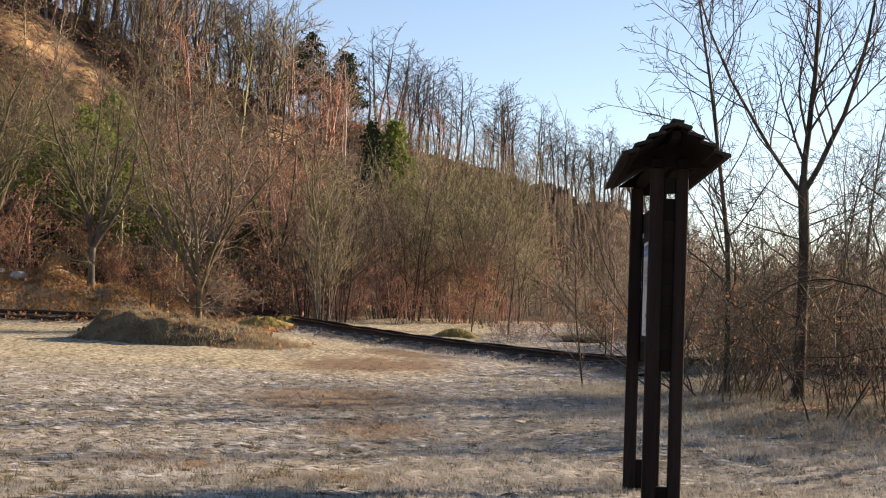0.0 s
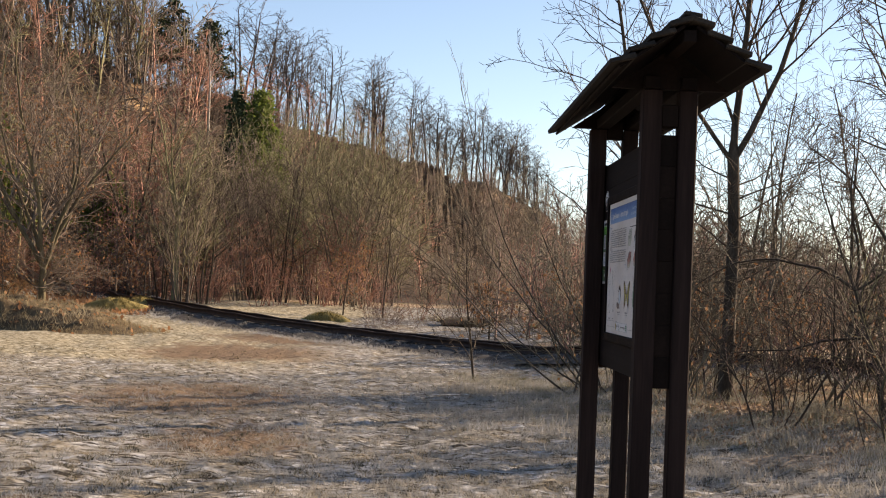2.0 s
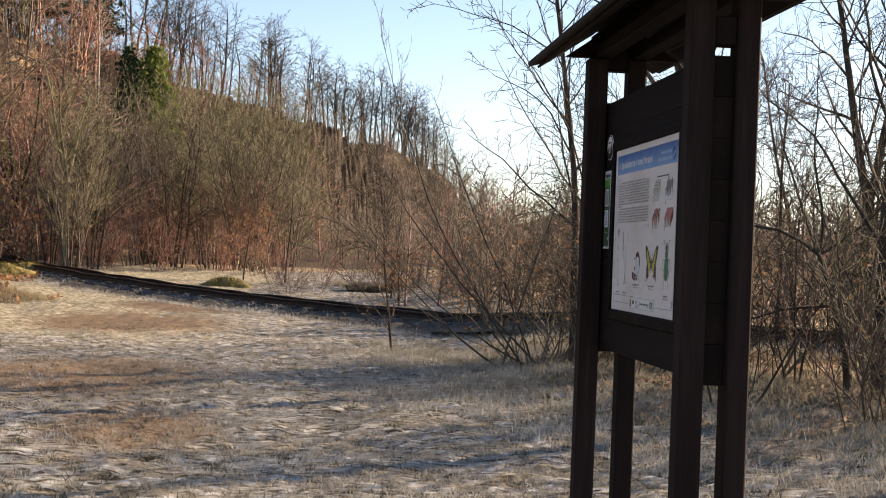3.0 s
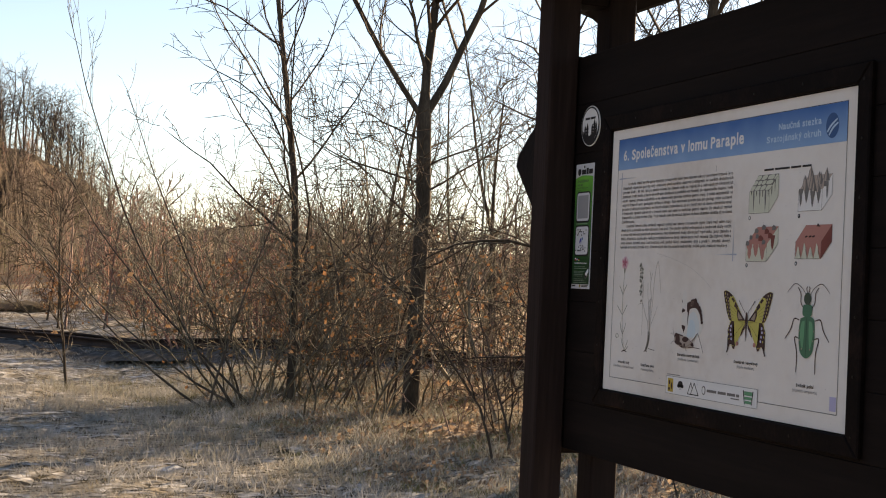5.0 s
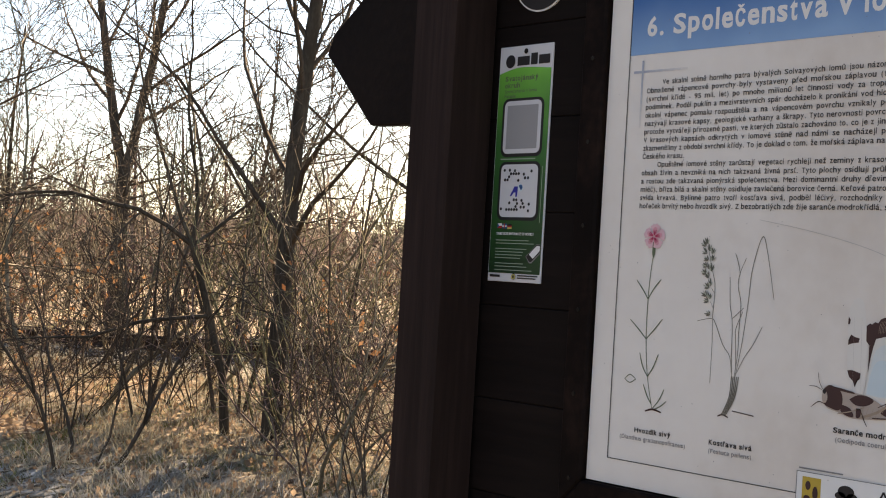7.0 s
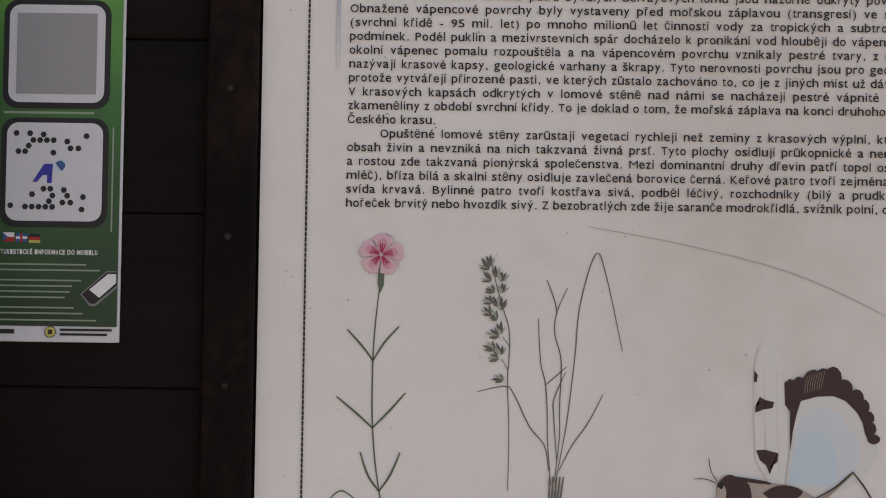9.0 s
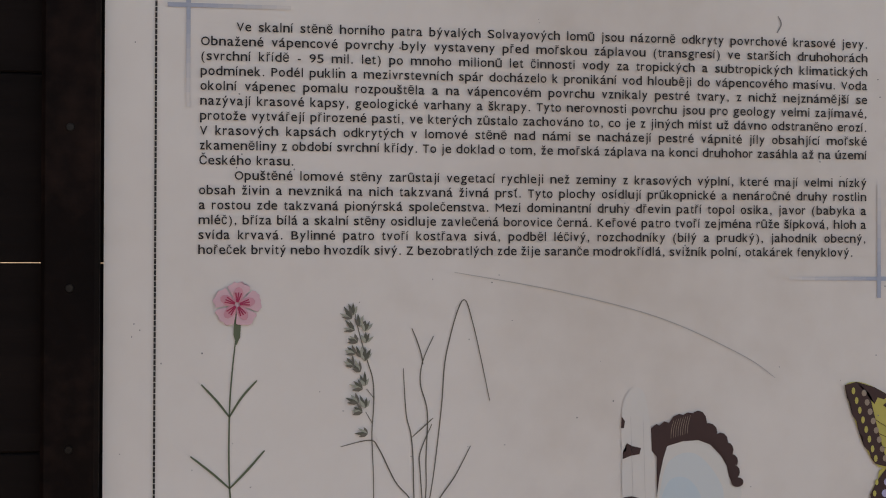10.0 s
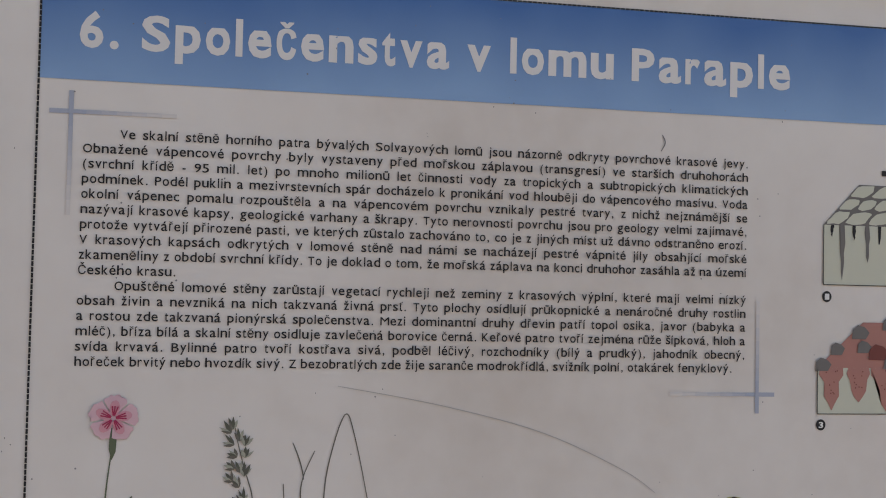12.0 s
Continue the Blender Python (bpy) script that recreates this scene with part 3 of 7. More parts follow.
def limbed_tree(name, x, y, seed, label, fork, radius, limbs, plan, twig=None, bark=None, leaves=0, angle=(28, 60), shrink=(0.34, 0.55), wander=0.07, lift=0.05, bare=0.12, low=0):
    """A trunk that parts at the height fork into limbs: way and length of each."""
    r = np.random.default_rng(seed)
    plant = {}
    pts = np.array([(0, 0, -0.15), (r.normal(0, 0.02), 0, fork * 0.5), (0, 0, fork)])
    plant[0] = [(pts, radius * np.array([1.35, 1.0, 0.9]))]
    for way, length in limbs:
        grow(r, pts[-1] - (0, 0, 0.06), way, length, radius * 0.68, plan, plant, 0, wander, lift, angle, shrink, bare, 0.5, 0.003)
    for k in range(low):
        a = r.uniform(0, 6.28)
        grow(r, (0, 0, fork * r.uniform(0.45, 0.95)), (math.cos(a), math.sin(a), 0.35), r.uniform(1.2, 2.4), radius * 0.2, [(1, 0)] + list(plan[1:]), plant, 1, 0.12, 0.03)
    return plant_thing(name, on_land(x, y), plant, label, "tree", bark, twig, leaves=leaves, seed=seed, leaf_level=2, leaf_size=0.055)


# beyond the track
FINE = [(11, 15), (7, 7), (4, 5), (2, 0)]
limbed_tree("twin_stemmed_tree", 9.9, 28.8, 34, "tall bare tree with two upright stems beyond the track", 2.7, 0.13, [((-0.10, 0.06, 1), 6.6), ((0.22, -0.1, 1), 6.8)], FINE, lift=0.02, wander=0.05, shrink=(0.26, 0.42), low=7)
for k, (x, y, tall) in enumerate(((7.9, 33.5, 6.2), (10.6, 34.5, 6.6), (14.0, 31.6, 6.4), (12.2, 27.2, 6.6), (13.2, 24.4, 6.4), (9.0, 31.0, 5.2), (12.4, 30.0, 5.6), (7.0, 31.0, 5.0))):
    slim_tree("young_tree", x, y, tall, 0.06, 300 + k, "young bare tree beyond the track", (0.06 * (-1) ** k, 0), FINE, 0.15, angle=(30, 60), shrink=(0.3, 0.46), wander=0.05)
SAP = [(9, 15), (7, 6), (4, 4), (2, 0)]
slim_tree("sapling", 1.0, 27.0, 3.0, 0.024, 41, "small bare sapling in dry grass by the track", (-0.10, 0), SAP, 0.15, angle=(30, 55), shrink=(0.36, 0.56))


def whippy_shrub(x, y, seed, ways, label):
    """Long thin stems that fan up and outwards from one stool, feathered with short twigs."""
    r = np.random.default_rng(seed)
    plant = {}
    for k, (way, length) in enumerate(ways):
        grow(r, (0.34 * math.cos(k * 2.4), 0.34 * math.sin(k * 2.4), -0.05), way, length, 0.018, [(11, 19), (5, 4), (2, 0)], plant, 0, 0.05, 0.035, (22, 48), (0.17, 0.32), 0.18, 0.5, 0.003)
    plant_thing("whippy_shrub", on_land(x, y), plant, label, "bush", M_STEM, M_BRUSH, sides=5, stem="stem")


whippy_shrub(2.75, 24.2, 141, [((-0.95, 0.1, 1), 5.0), ((-1.3, 0.2, 0.8), 4.6), ((-0.65, -0.1, 1), 5.4), ((-0.35, 0.2, 1), 4.6), ((0.25, 0, 1), 4.2), ((-1.5, -0.2, 0.6), 3.4)], "bare shrub of long whippy stems leaning over dry grass")
whippy_shrub(4.1, 23.4, 142, [((0.5, 0.1, 1), 4.2), ((0.25, 0.1, 1), 4.4), ((-0.3, 0.1, 1), 3.8)], "bare shrub of long upright stems in leaf litter")
for x, y, tall, k in ((-12.9, 43.3, 3.4, 46), (-12.2, 42.9, 2.4, 47), (-2.6, 50.0, 2.6, 48), (2.0, 41.0, 1.9, 49)):
    slim_tree("leafy_sapling", x, y, tall, 0.03, k, "oak sapling still holding its rust-brown leaves", (0.04, 0), SAP, 0.08, angle=(35, 65), shrink=(0.36, 0.56), leaves=520)
slim_tree("young_tree", 1.9, 43.0, 3.4, 0.03, 44, "small bare tree beyond the track", (0.05, 0), SAP, 0.2, angle=(30, 60), shrink=(0.4, 0.6))
slim_tree("young_tree", -1.2, 49.0, 4.0, 0.035, 45, "small bare tree beyond the track", (0.05, 0), SAP, 0.2, angle=(30, 60), shrink=(0.4, 0.6))
# tall bare trees behind the mound and along the wood's edge
BROAD = [(9, 10), (7, 6), (4, 4), (2, 0)]
DENSE = [(10, 13), (7, 8), (4, 5), (2, 0)]


def fan(seed, n, length, out=0.7):
    """Ways of limbs that fan out round the trunk."""
    r = np.random.default_rng(seed)
    a = np.arange(n) * 6.28 / n + r.uniform(0, 6.28)
    return [((math.cos(t) * out * r.uniform(0.5, 1.3), math.sin(t) * out * r.uniform(0.5, 1.3), 1), length * r.uniform(0.75, 1.1)) for t in a]


limbed_tree("spreading_tree", -11.4, 44.0, 51, "tall bare spreading tree with withered leaves behind the earth mound", 1.5, 0.115, fan(1, 6, 6.8, 0.46), DENSE, M_TWIG, M_LIMB, 1000, low=18, wander=0.10, lift=0.03)
limbed_tree("spreading_tree", -17.2, 50.0, 52, "bare spreading tree at the foot of the slope", 1.6, 0.13, fan(2, 5, 6.6, 0.55), DENSE, M_TWIG_OLIVE, M_STEM, low=6, wander=0.10, lift=0.03)
limbed_tree("spreading_tree", -21.0, 49.5, 54, "bare spreading tree at the foot of the slope", 1.8, 0.15, fan(3, 4, 7.4, 0.35), DENSE, M_TWIG_OLIVE, M_LIMB, low=5, wander=0.09, lift=0.03)
limbed_tree("spreading_tree", -14.6, 54.0, 53, "bare tree with dark limbs on the slope", 2.2, 0.13, fan(4, 5, 7.0), BROAD, M_TWIG, M_STEM, 320, low=6)
limbed_tree("spreading_tree", -9.0, 53.0, 55, "dark-stemmed bare tree beside the bend of the track", 3.2, 0.10, fan(5, 3, 4.0, 0.5), BROAD, M_TWIG_OLIVE, M_TWIG_OLIVE, low=5)
limbed_tree("spreading_tree", -19.6, 57.0, 56, "bare tree with dark limbs on the slope", 2.2, 0.13, fan(6, 5, 7.2), BROAD, M_TWIG, M_STEM, low=6)
limbed_tree("spreading_tree", -12.2, 60.0, 57, "bare tree with dark limbs on the slope", 2.4, 0.13, fan(7, 4, 7.0, 0.5), BROAD, M_TWIG_RED, M_BARK, low=6)


slim_tree("birch", *(88 * math.sin(radians(-8.75)), 88 * math.cos(radians(-8.75))), 7.0, 0.09, 58, "pale-barked bare birch on the slope", (0.05, 0), [(9, 11), (6, 5), (3, 0)], 0.3, M_BIRCH, M_BIRCH, angle=(20, 45), shrink=(0.3, 0.5))


# bushes: a few built once, then copied
def bush_thing(seed, height, stems, label, twig, leaves=0, spread_out=0.45, radius=0.012, plan=((7, 8), (4, 5), (3, 0)), angle=(30, 70), wander=0.15, name="bush", least=0.0038, stem_mat=None, bare=0.15):
    r = np.random.default_rng(seed)
    plant = {}
    for k in range(stems):
        a, o = r.uniform(0, 6.28), r.uniform(0.05, 0.35)
        w = (math.cos(a) * spread_out * r.uniform(0.2, 1.2), math.sin(a) * spread_out * r.uniform(0.2, 1.2), 1)
        grow(r, (math.cos(a) * o, math.sin(a) * o, -0.05), w, height * r.uniform(0.6, 1.1), radius * r.uniform(0.7, 1.4), list(plan), plant, 0, wander, 0.02, angle, (0.3, 0.6), bare, 0.55, least)
    return plant_thing(name, (0, 0, -30), plant, label, "bush", stem_mat or twig, twig, "bushes by the track", leaves, seed, 0.06 if name == "thicket" else 0.036, 4, "stem")


BRUSH = ((8, 7), (5, 5), (3, 2), (1, 0))
BUSHES = [
    bush_thing(61, 2.4, 4, "bare dark-twigged bush in leaf litter", M_TWIG_DARK, 0, 0.6, 0.014, BRUSH, (30, 70), 0.16),
    bush_thing(62, 2.0, 5, "low bare red-brown bush in leaf litter", M_BRUSH_RED, 0, 0.7, 0.011, BRUSH, (30, 70), 0.12),
    bush_thing(63, 2.6, 4, "bare bush with a few withered leaves", M_BRUSH, 120, 0.7, 0.014, BRUSH, (30, 70), 0.15),
    bush_thing(64, 1.4, 6, "low tangled bare bush in leaf litter", M_BRUSH_RED, 25, 0.9, 0.009, ((7, 6), (5, 4), (3, 0)), (30, 75), 0.15),
    bush_thing(65, 3.8, 3, "tall bare shrub with crooked dark stems", M_TWIG_DARK, 0, 0.6, 0.022, BRUSH, (35, 75), 0.14),
    bush_thing(68, 4.4, 3, "tall bare shrub with arching dark stems", M_BRUSH, 0, 0.8, 0.024, BRUSH, (35, 80), 0.15),
]
DENSE_BUSH = bush_thing(69, 2.9, 6, "dense bare bush with withered leaves round a slim tree", M_BRUSH, 190, 0.75, 0.013, BRUSH, (30, 65), 0.13)
WHIPS = [
    bush_thing(161, 2.1, 11, "clump of thin bare olive stems in leaf litter", M_TWIG_OLIVE, 0, 0.45, 0.007, ((7, 6), (4, 3), (1, 0)), (25, 55), 0.10),
    bush_thing(162, 1.6, 12, "clump of thin bare dark stems in leaf litter", M_TWIG_DARK, 0, 0.6, 0.006, ((7, 6), (4, 3), (1, 0)), (25, 60), 0.12),
]
HAZE = [
    bush_thing(66, 2.2, 6, "bare brown scrub beyond the track", M_BRUSH, 0, 0.45, 0.012, ((5, 7), (3, 4), (1, 0)), (30, 65), 0.14, least=0.006),
    bush_thing(67, 2.0, 6, "bare red-brown scrub beyond the track", M_TWIG_RED, 30, 0.5, 0.012, ((5, 7), (3, 4), (1, 0)), (30, 65), 0.14, least=0.006),
]
TALLPLAN = ((7, 10), (4, 5), (2, 2), (1, 0))
TALL = [
    bush_thing(71, 6.8, 5, "tall bare thicket of upright stems", M_TWIG, 0, 0.16, 0.042, TALLPLAN, (25, 55), 0.06, "thicket", 0.008, M_STEM, 0.18),
    bush_thing(72, 6.2, 5, "tall bare olive thicket of upright stems", M_TWIG_OLIVE, 0, 0.22, 0.040, TALLPLAN, (25, 60), 0.07, "thicket", 0.008, M_STEM, 0.16),
    bush_thing(73, 4.4, 5, "bare red-brown thicket with withered leaves", M_TWIG_RED, 260, 0.3, 0.026, TALLPLAN, (30, 65), 0.09, "thicket", 0.008, M_STEM, 0.12),
    bush_thing(74, 7.2, 4, "bare young trees with dark stems in a thicket", M_TWIG_DARK, 0, 0.2, 0.055, TALLPLAN, (25, 60), 0.06, "thicket", 0.009, M_BARK, 0.22),
]


def scatter(models, spots, seed, lo=0.8, hi=1.2):
    r = np.random.default_rng(seed)
    for x, y in spots:
        ob = models[r.integers(0, len(models))]
        s = r.uniform(lo, hi)
        c = copy_thing(ob, Matrix.Translation(on_land(x, y, 0.03)) @ Matrix.Rotation(r.uniform(0, 6.28), 4, "Z"))
        c.scale = (s, s, s * r.uniform(0.9, 1.1))


def near_track(lo, hi, along, n, seed):
    """Places beside the track: offsets on its far side, along a stretch of x."""
    r = np.random.default_rng(seed)
    ok = np.where((LINE[:, 0] > along[0]) & (LINE[:, 0] < along[1]))[0]
    j = r.choice(ok, n)
    side = np.stack([-LINE_WAY[j, 1], LINE_WAY[j, 0]], 1)
    side *= np.where(side[:, 1:] > 0, 1, -1)
    return LINE[j] + side * r.uniform(lo, hi, n)[:, None]


def field(x0, x1, y0, y1, n, seed):
    r = np.random.default_rng(seed)
    return np.stack([r.uniform(x0, x1, n), r.uniform(y0, y1, n)], 1)


def polar(b0, b1, d0, d1, n, seed):
    """Places by bearing and distance."""
    r = np.random.default_rng(seed)
    b, d = np.radians(r.uniform(b0, b1, n)), r.uniform(d0, d1, n)
    return np.stack([d * np.sin(b), d * np.cos(b)], 1)


# the brushwood between the meadow and the track
scatter([BUSHES[0], BUSHES[2], BUSHES[2]], [(3.0, 24.6), (3.3, 24.2), (3.9, 24.9), (3.0, 25.4), (4.0, 24.2), (3.6, 25.6)], 80, 1.1, 1.35)
scatter(BUSHES[:1] + BUSHES[2:3], [(3.9, 18.4), (3.83, 22.0), (3.7, 21.6), (4.25, 24.0), (3.3, 22.6), (4.8, 22.9)], 180, 0.85, 1.15)
scatter(BUSHES[4:], [(6.9, 21.8), (5.0, 20.6), (6.4, 20.0), (7.4, 20.0), (8.0, 22.6)], 181, 0.8, 1.05)
scatter(BUSHES[4:], [(6.4, 25.0), (4.8, 25.8)], 381, 0.85, 1.1)


scatter([DENSE_BUSH], [(3.0, 24.3), (3.6, 24.3), (3.4, 25.2)], 185, 0.85, 1.15)
scatter(WHIPS, [p for p in field(3.2, 8.6, 13.6, 21.5, 17, 186) if p[0] > 3.5 + max(0, 18.5 - p[1]) * 0.42 and p[0] * 0.77 + p[1] * 0.64 < 20.5], 187, 0.7, 1.25)


def arching_shrub():
    """Crooked stems that lean over and arch along above the ground."""
    r = np.random.default_rng(77)
    plant = {}
    plan = [(9, 11), (6, 6), (4, 4), (2, 0)]
    trunk = np.array([(0, 0, -0.1), (-0.05, 0.02, 0.5), (-0.17, 0.08, 1.0), (-0.34, 0.12, 1.55)])
    plant[0] = [(trunk, np.array([0.045, 0.036, 0.032, 0.028]))]
    for k, way, length, radius, lift in ((3, (-1, 0.45, 0.50), 2.3, 0.022, -0.09), (3, (-0.5, 0.4, 1.0), 2.2, 0.018, 0.0), (2, (-1, 0.2, -0.05), 1.7, 0.020, -0.01), (3, (0.9, 0.1, 0.6), 1.9, 0.018, 0.0), (1, (0.7, 0.3, 1.0), 2.4, 0.020, 0.02), (3, (0.1, 0.2, 1.0), 2.4, 0.018, 0.0)):
        grow(r, trunk[k], way, length, radius, plan, plant, 0, 0.10, lift, (35, 75), (0.35, 0.6), 0.2, 0.55, 0.003)
    plant_thing("arching_shrub", on_land(5.45, 18.7), plant, "bare shrub with dark stems arching over leaf litter", "bush", M_BARK, M_TWIG_DARK, sides=5, stem="stem")


arching_shrub()
spots = [p for p in field(3.4, 11.0, 13.0, 27.0, 44, 81) if from_track(p[0], p[1]) > 1.8 and p[0] * 0.77 + p[1] * 0.64 < 23.2 and p[0] > 3.6 + max(0, 18.5 - p[1]) * 0.45]
scatter(BUSHES[:4] + BUSHES[2:], spots, 82, 0.65, 1.08)
# over the track
scatter(BUSHES + HAZE, near_track(3.0, 10.0, (4.0, 18.0), 20, 83), 84, 0.6, 1.0)
scatter(HAZE, polar(-3, 6, 48, 60, 16, 183), 184, 0.5, 1.0)
scatter(HAZE, polar(5.5, 15, 32, 46, 40, 283), 284, 1.0, 1.6)
scatter(BUSHES[3:4], polar(-2, 7, 41, 50, 26, 383), 384, 0.45, 0.9)
scatter(HAZE, near_track(2.2, 5.5, (2.5, 7.0), 12, 483), 484, 0.9, 1.3)
# the thicket where the track bends away
scatter(TALL[:2] + TALL[3:], polar(-10.2, -8.4, 51, 57, 5, 85), 86, 0.72, 0.95)
scatter(TALL, polar(-8.4, -0.4, 57, 72, 34, 185), 186, 0.75, 1.1)
# the foot of the slope
scatter(TALL[2:3] + HAZE[1:], polar(-25, -12, 54, 59, 34, 87), 88, 0.45, 0.8)
scatter(HAZE[1:], polar(-11.5, -1, 54, 60, 22, 89), 188, 0.7, 1.2)
BUSHES = BUSHES + HAZE + WHIPS + [DENSE_BUSH]
for ob in BUSHES + TALL:
    for o in (*ob.children_recursive, ob):
        bpy.data.objects.remove(o)


# ---- the woods on the slope and beyond: far woods, one object each ----
def far_wood(name, label, spots, heights, seed, mats, plan=((8, 11), (4, 5), (2, 0)), models=10, radius=0.012, bare=0.35, angle=(25, 55), shrink=(0.28, 0.46), least=0.0013, lift=0.05):
    r = np.random.default_rng(seed)
    shapes = []
    for k in range(models):
        plant = {}
        grow(np.random.default_rng(seed * 50 + k), (0, 0, -0.05), (r.normal(0, 0.06), r.normal(0, 0.06), 1), 1.0, radius, list(plan), plant, 0, 0.06, lift, angle, shrink, bare, 0.5, least)
        shapes.append(sweep(above(plant, 0), 3, True))
    V, F, MI, n = [], [], [], 0
    for (x, y), h in zip(spots, heights):
        v, f = shapes[r.integers(0, models)]
        a, wide = r.uniform(0, 6.28), h * r.uniform(0.85, 1.35)
        rot = np.array([[math.cos(a), -math.sin(a), 0], [math.sin(a), math.cos(a), 0], [0, 0, 1]])
        w = (v @ rot.T) * (wide, wide, h) + on_land(x, y)
        V.append(w)
        F.append(f + n)
        MI.append(np.full(len(f), r.integers(0, len(mats))))
        n += len(w)
    me = array_mesh(name, np.concatenate(V), np.concatenate(F), mats, np.concatenate(MI))
    return tagged(new(name, me), label, "woods", kind="stuff")


def up_slope(b0, b1, d0, d1, n, seed):
    """Places by bearing and by how far up the slope they stand (0 foot, 1 crest)."""
    r = np.random.default_rng(seed)
    b = r.uniform(b0, b1, n)
    foot, top = np.interp(b, HILL_B, HILL_FOOT), np.interp(b, HILL_B, HILL_CREST)
    d = foot + (top - foot) * r.uniform(d0, d1, n)
    return np.stack([d * np.sin(np.radians(b)), d * np.cos(np.radians(b))], 1)


def off_cliff(spots, share):
    """Leaves most of the bare cliff below the crest free."""
    b, d = np.degrees(np.arctan2(spots[:, 0], spots[:, 1])), np.hypot(spots[:, 0], spots[:, 1])
    foot = np.interp(b, HILL_B, HILL_FOOT)
    up = (d - foot) / (np.interp(b, HILL_B, HILL_CREST) - foot)
    return spots[~((b > 0.8) & (b < 6.3) & (up > 0.55) & (up < 0.95)) | (np.arange(len(b)) % share == 0)]


r0 = np.random.default_rng(90)
spots = np.concatenate([up_slope(-27, 3.0, -0.05, 0.92, 125, 91), up_slope(-27, -9, 0.0, 1.0, 88, 191), up_slope(1.0, 8.5, -0.1, 0.7, 60, 291), up_slope(-10, 5, 0.35, 0.95, 60, 391)])
spots = off_cliff(spots, 3)
b, d = np.degrees(np.arctan2(spots[:, 0], spots[:, 1])), np.hypot(spots[:, 0], spots[:, 1])
up = (d - np.interp(b, HILL_B, HILL_FOOT)) / (np.interp(b, HILL_B, HILL_CREST) - np.interp(b, HILL_B, HILL_FOOT))
on_bank = (b < -11) & (d < 55)
open_slope = (b < -17.3) & (up > 0.42) & (up < 0.92)
keep = (~open_slope | (np.arange(len(spots)) % 2 == 0)) & ~on_bank
low = np.where((b < -17.0) & (up > 0.12) & (up < 0.92), 0.6, np.where(b > 0.2, 0.55, 1.0))[keep]
spots = spots[keep]
far_wood("hillside_wood", "bare brown winter wood on the quarry slope", spots, low * np.where(np.degrees(np.arctan2(spots[:, 0], spots[:, 1])) > -8, 0.72, 1.0) * r0.uniform(4.5, 7.6, len(spots)), 93, [M_STEM, M_LIMB, M_TWIG_OLIVE, M_TWIG, M_TWIG_RED, M_TWIG], ((6, 8), (4, 6), (2, 3), (1, 0)), 12, bare=0.18, angle=(34, 70), shrink=(0.34, 0.54), radius=0.017, least=0.0028, lift=0.02)
spots = np.concatenate([up_slope(-27, -10, 0.92, 1.2, 46, 92), up_slope(-10, 6.2, 0.95, 1.12, 92, 392), up_slope(0.2, 6.3, 0.96, 1.06, 46, 192)])
b = np.degrees(np.arctan2(spots[:, 0], spots[:, 1]))
tall = (1 - 0.42 * np.clip((b - 2.0) / 4.5, 0, 1)) * np.where((b > -11.6) & (b < -7.9), 0.6, 1.0)
far_wood("crest_wood", "tall bare trees along the crest of the slope", spots, tall * r0.uniform(5.8, 8.4, len(spots)), 193, [M_CREST, M_CREST, M_STEM], ((6, 11), (4, 6), (2, 3), (1, 0)), 9, bare=0.34, angle=(36, 70), shrink=(0.27, 0.44), radius=0.0135, least=0.0017, lift=0.015)
spots = np.concatenate([up_slope(-27, -11, 0.80, 1.2, 90, 97), up_slope(-20, -11, 0.72, 0.98, 40, 98)])
far_wood("upper_wood", "dense bare brown wood above the ochre slope", spots, r0.uniform(5.5, 8.5, len(spots)), 293, [M_STEM, M_LIMB, M_CREST, M_TWIG], ((6, 8), (4, 5), (2, 0)), 8, bare=0.2, angle=(25, 55), shrink=(0.36, 0.58), radius=0.014, least=0.0024)
spots = np.concatenate([up_slope(-27, 7.5, -0.15, 0.85, 300, 94), up_slope(-27, -8, 0.0, 1.0, 170, 194), up_slope(-9, 6, 0.60, 1.02, 170, 294), up_slope(0.4, 6.4, 0.45, 0.98, 130, 394), up_slope(-27, -8, 0.82, 1.15, 190, 494)])
spots = spots[(np.degrees(np.arctan2(spots[:, 0], spots[:, 1])) > -11) | (np.hypot(spots[:, 0], spots[:, 1]) > 55)]
near_end = np.degrees(np.arctan2(spots[:, 0], spots[:, 1])) < -1
bend = polar(-13.2, -10.4, 54, 66, 26, 594)
for name, label, where, mats in (("slope_scrub", "red-brown scrub covering the quarry slope", np.concatenate([spots[near_end], bend]), [M_TWIG_RED, M_STEM, M_BRUSH_RED, M_TWIG]), ("cliff_scrub", "grey-brown scrub below and above the reddish cliff", spots[~near_end], [M_TWIG, M_STEM, M_BRUSH_RED, M_BRUSH])):
    scrub = far_wood(name, label, where, r0.uniform(1.2, 3.2, len(where)), 95, mats, ((4, 8), (2, 4), (1, 0)), 8, 0.014, 0.05, (35, 70), (0.45, 0.75), 0.005)
    if name == "slope_scrub":
        at = np.array([v.co for v in scrub.data.vertices])
        b, d = np.degrees(np.arctan2(at[:, 0], at[:, 1])), np.hypot(at[:, 0], at[:, 1])
        at = at[(b < -8.5) & (d < 84)]
        at = at[r0.integers(0, len(at), 15000)] + r0.normal(0, 0.05, (15000, 3))
        v, f = cards(at, 0.085, r0, 1.5)
        tagged(new("withered_leaves", array_mesh("withered_leaves", v, f, [M_LEAF])), "withered orange-brown leaves left on the slope's scrub", "leaves", kind="stuff")
spots = np.concatenate([polar(3, 58, 50, 130, 360, 97), polar(3, 56, 38, 60, 90, 98)])
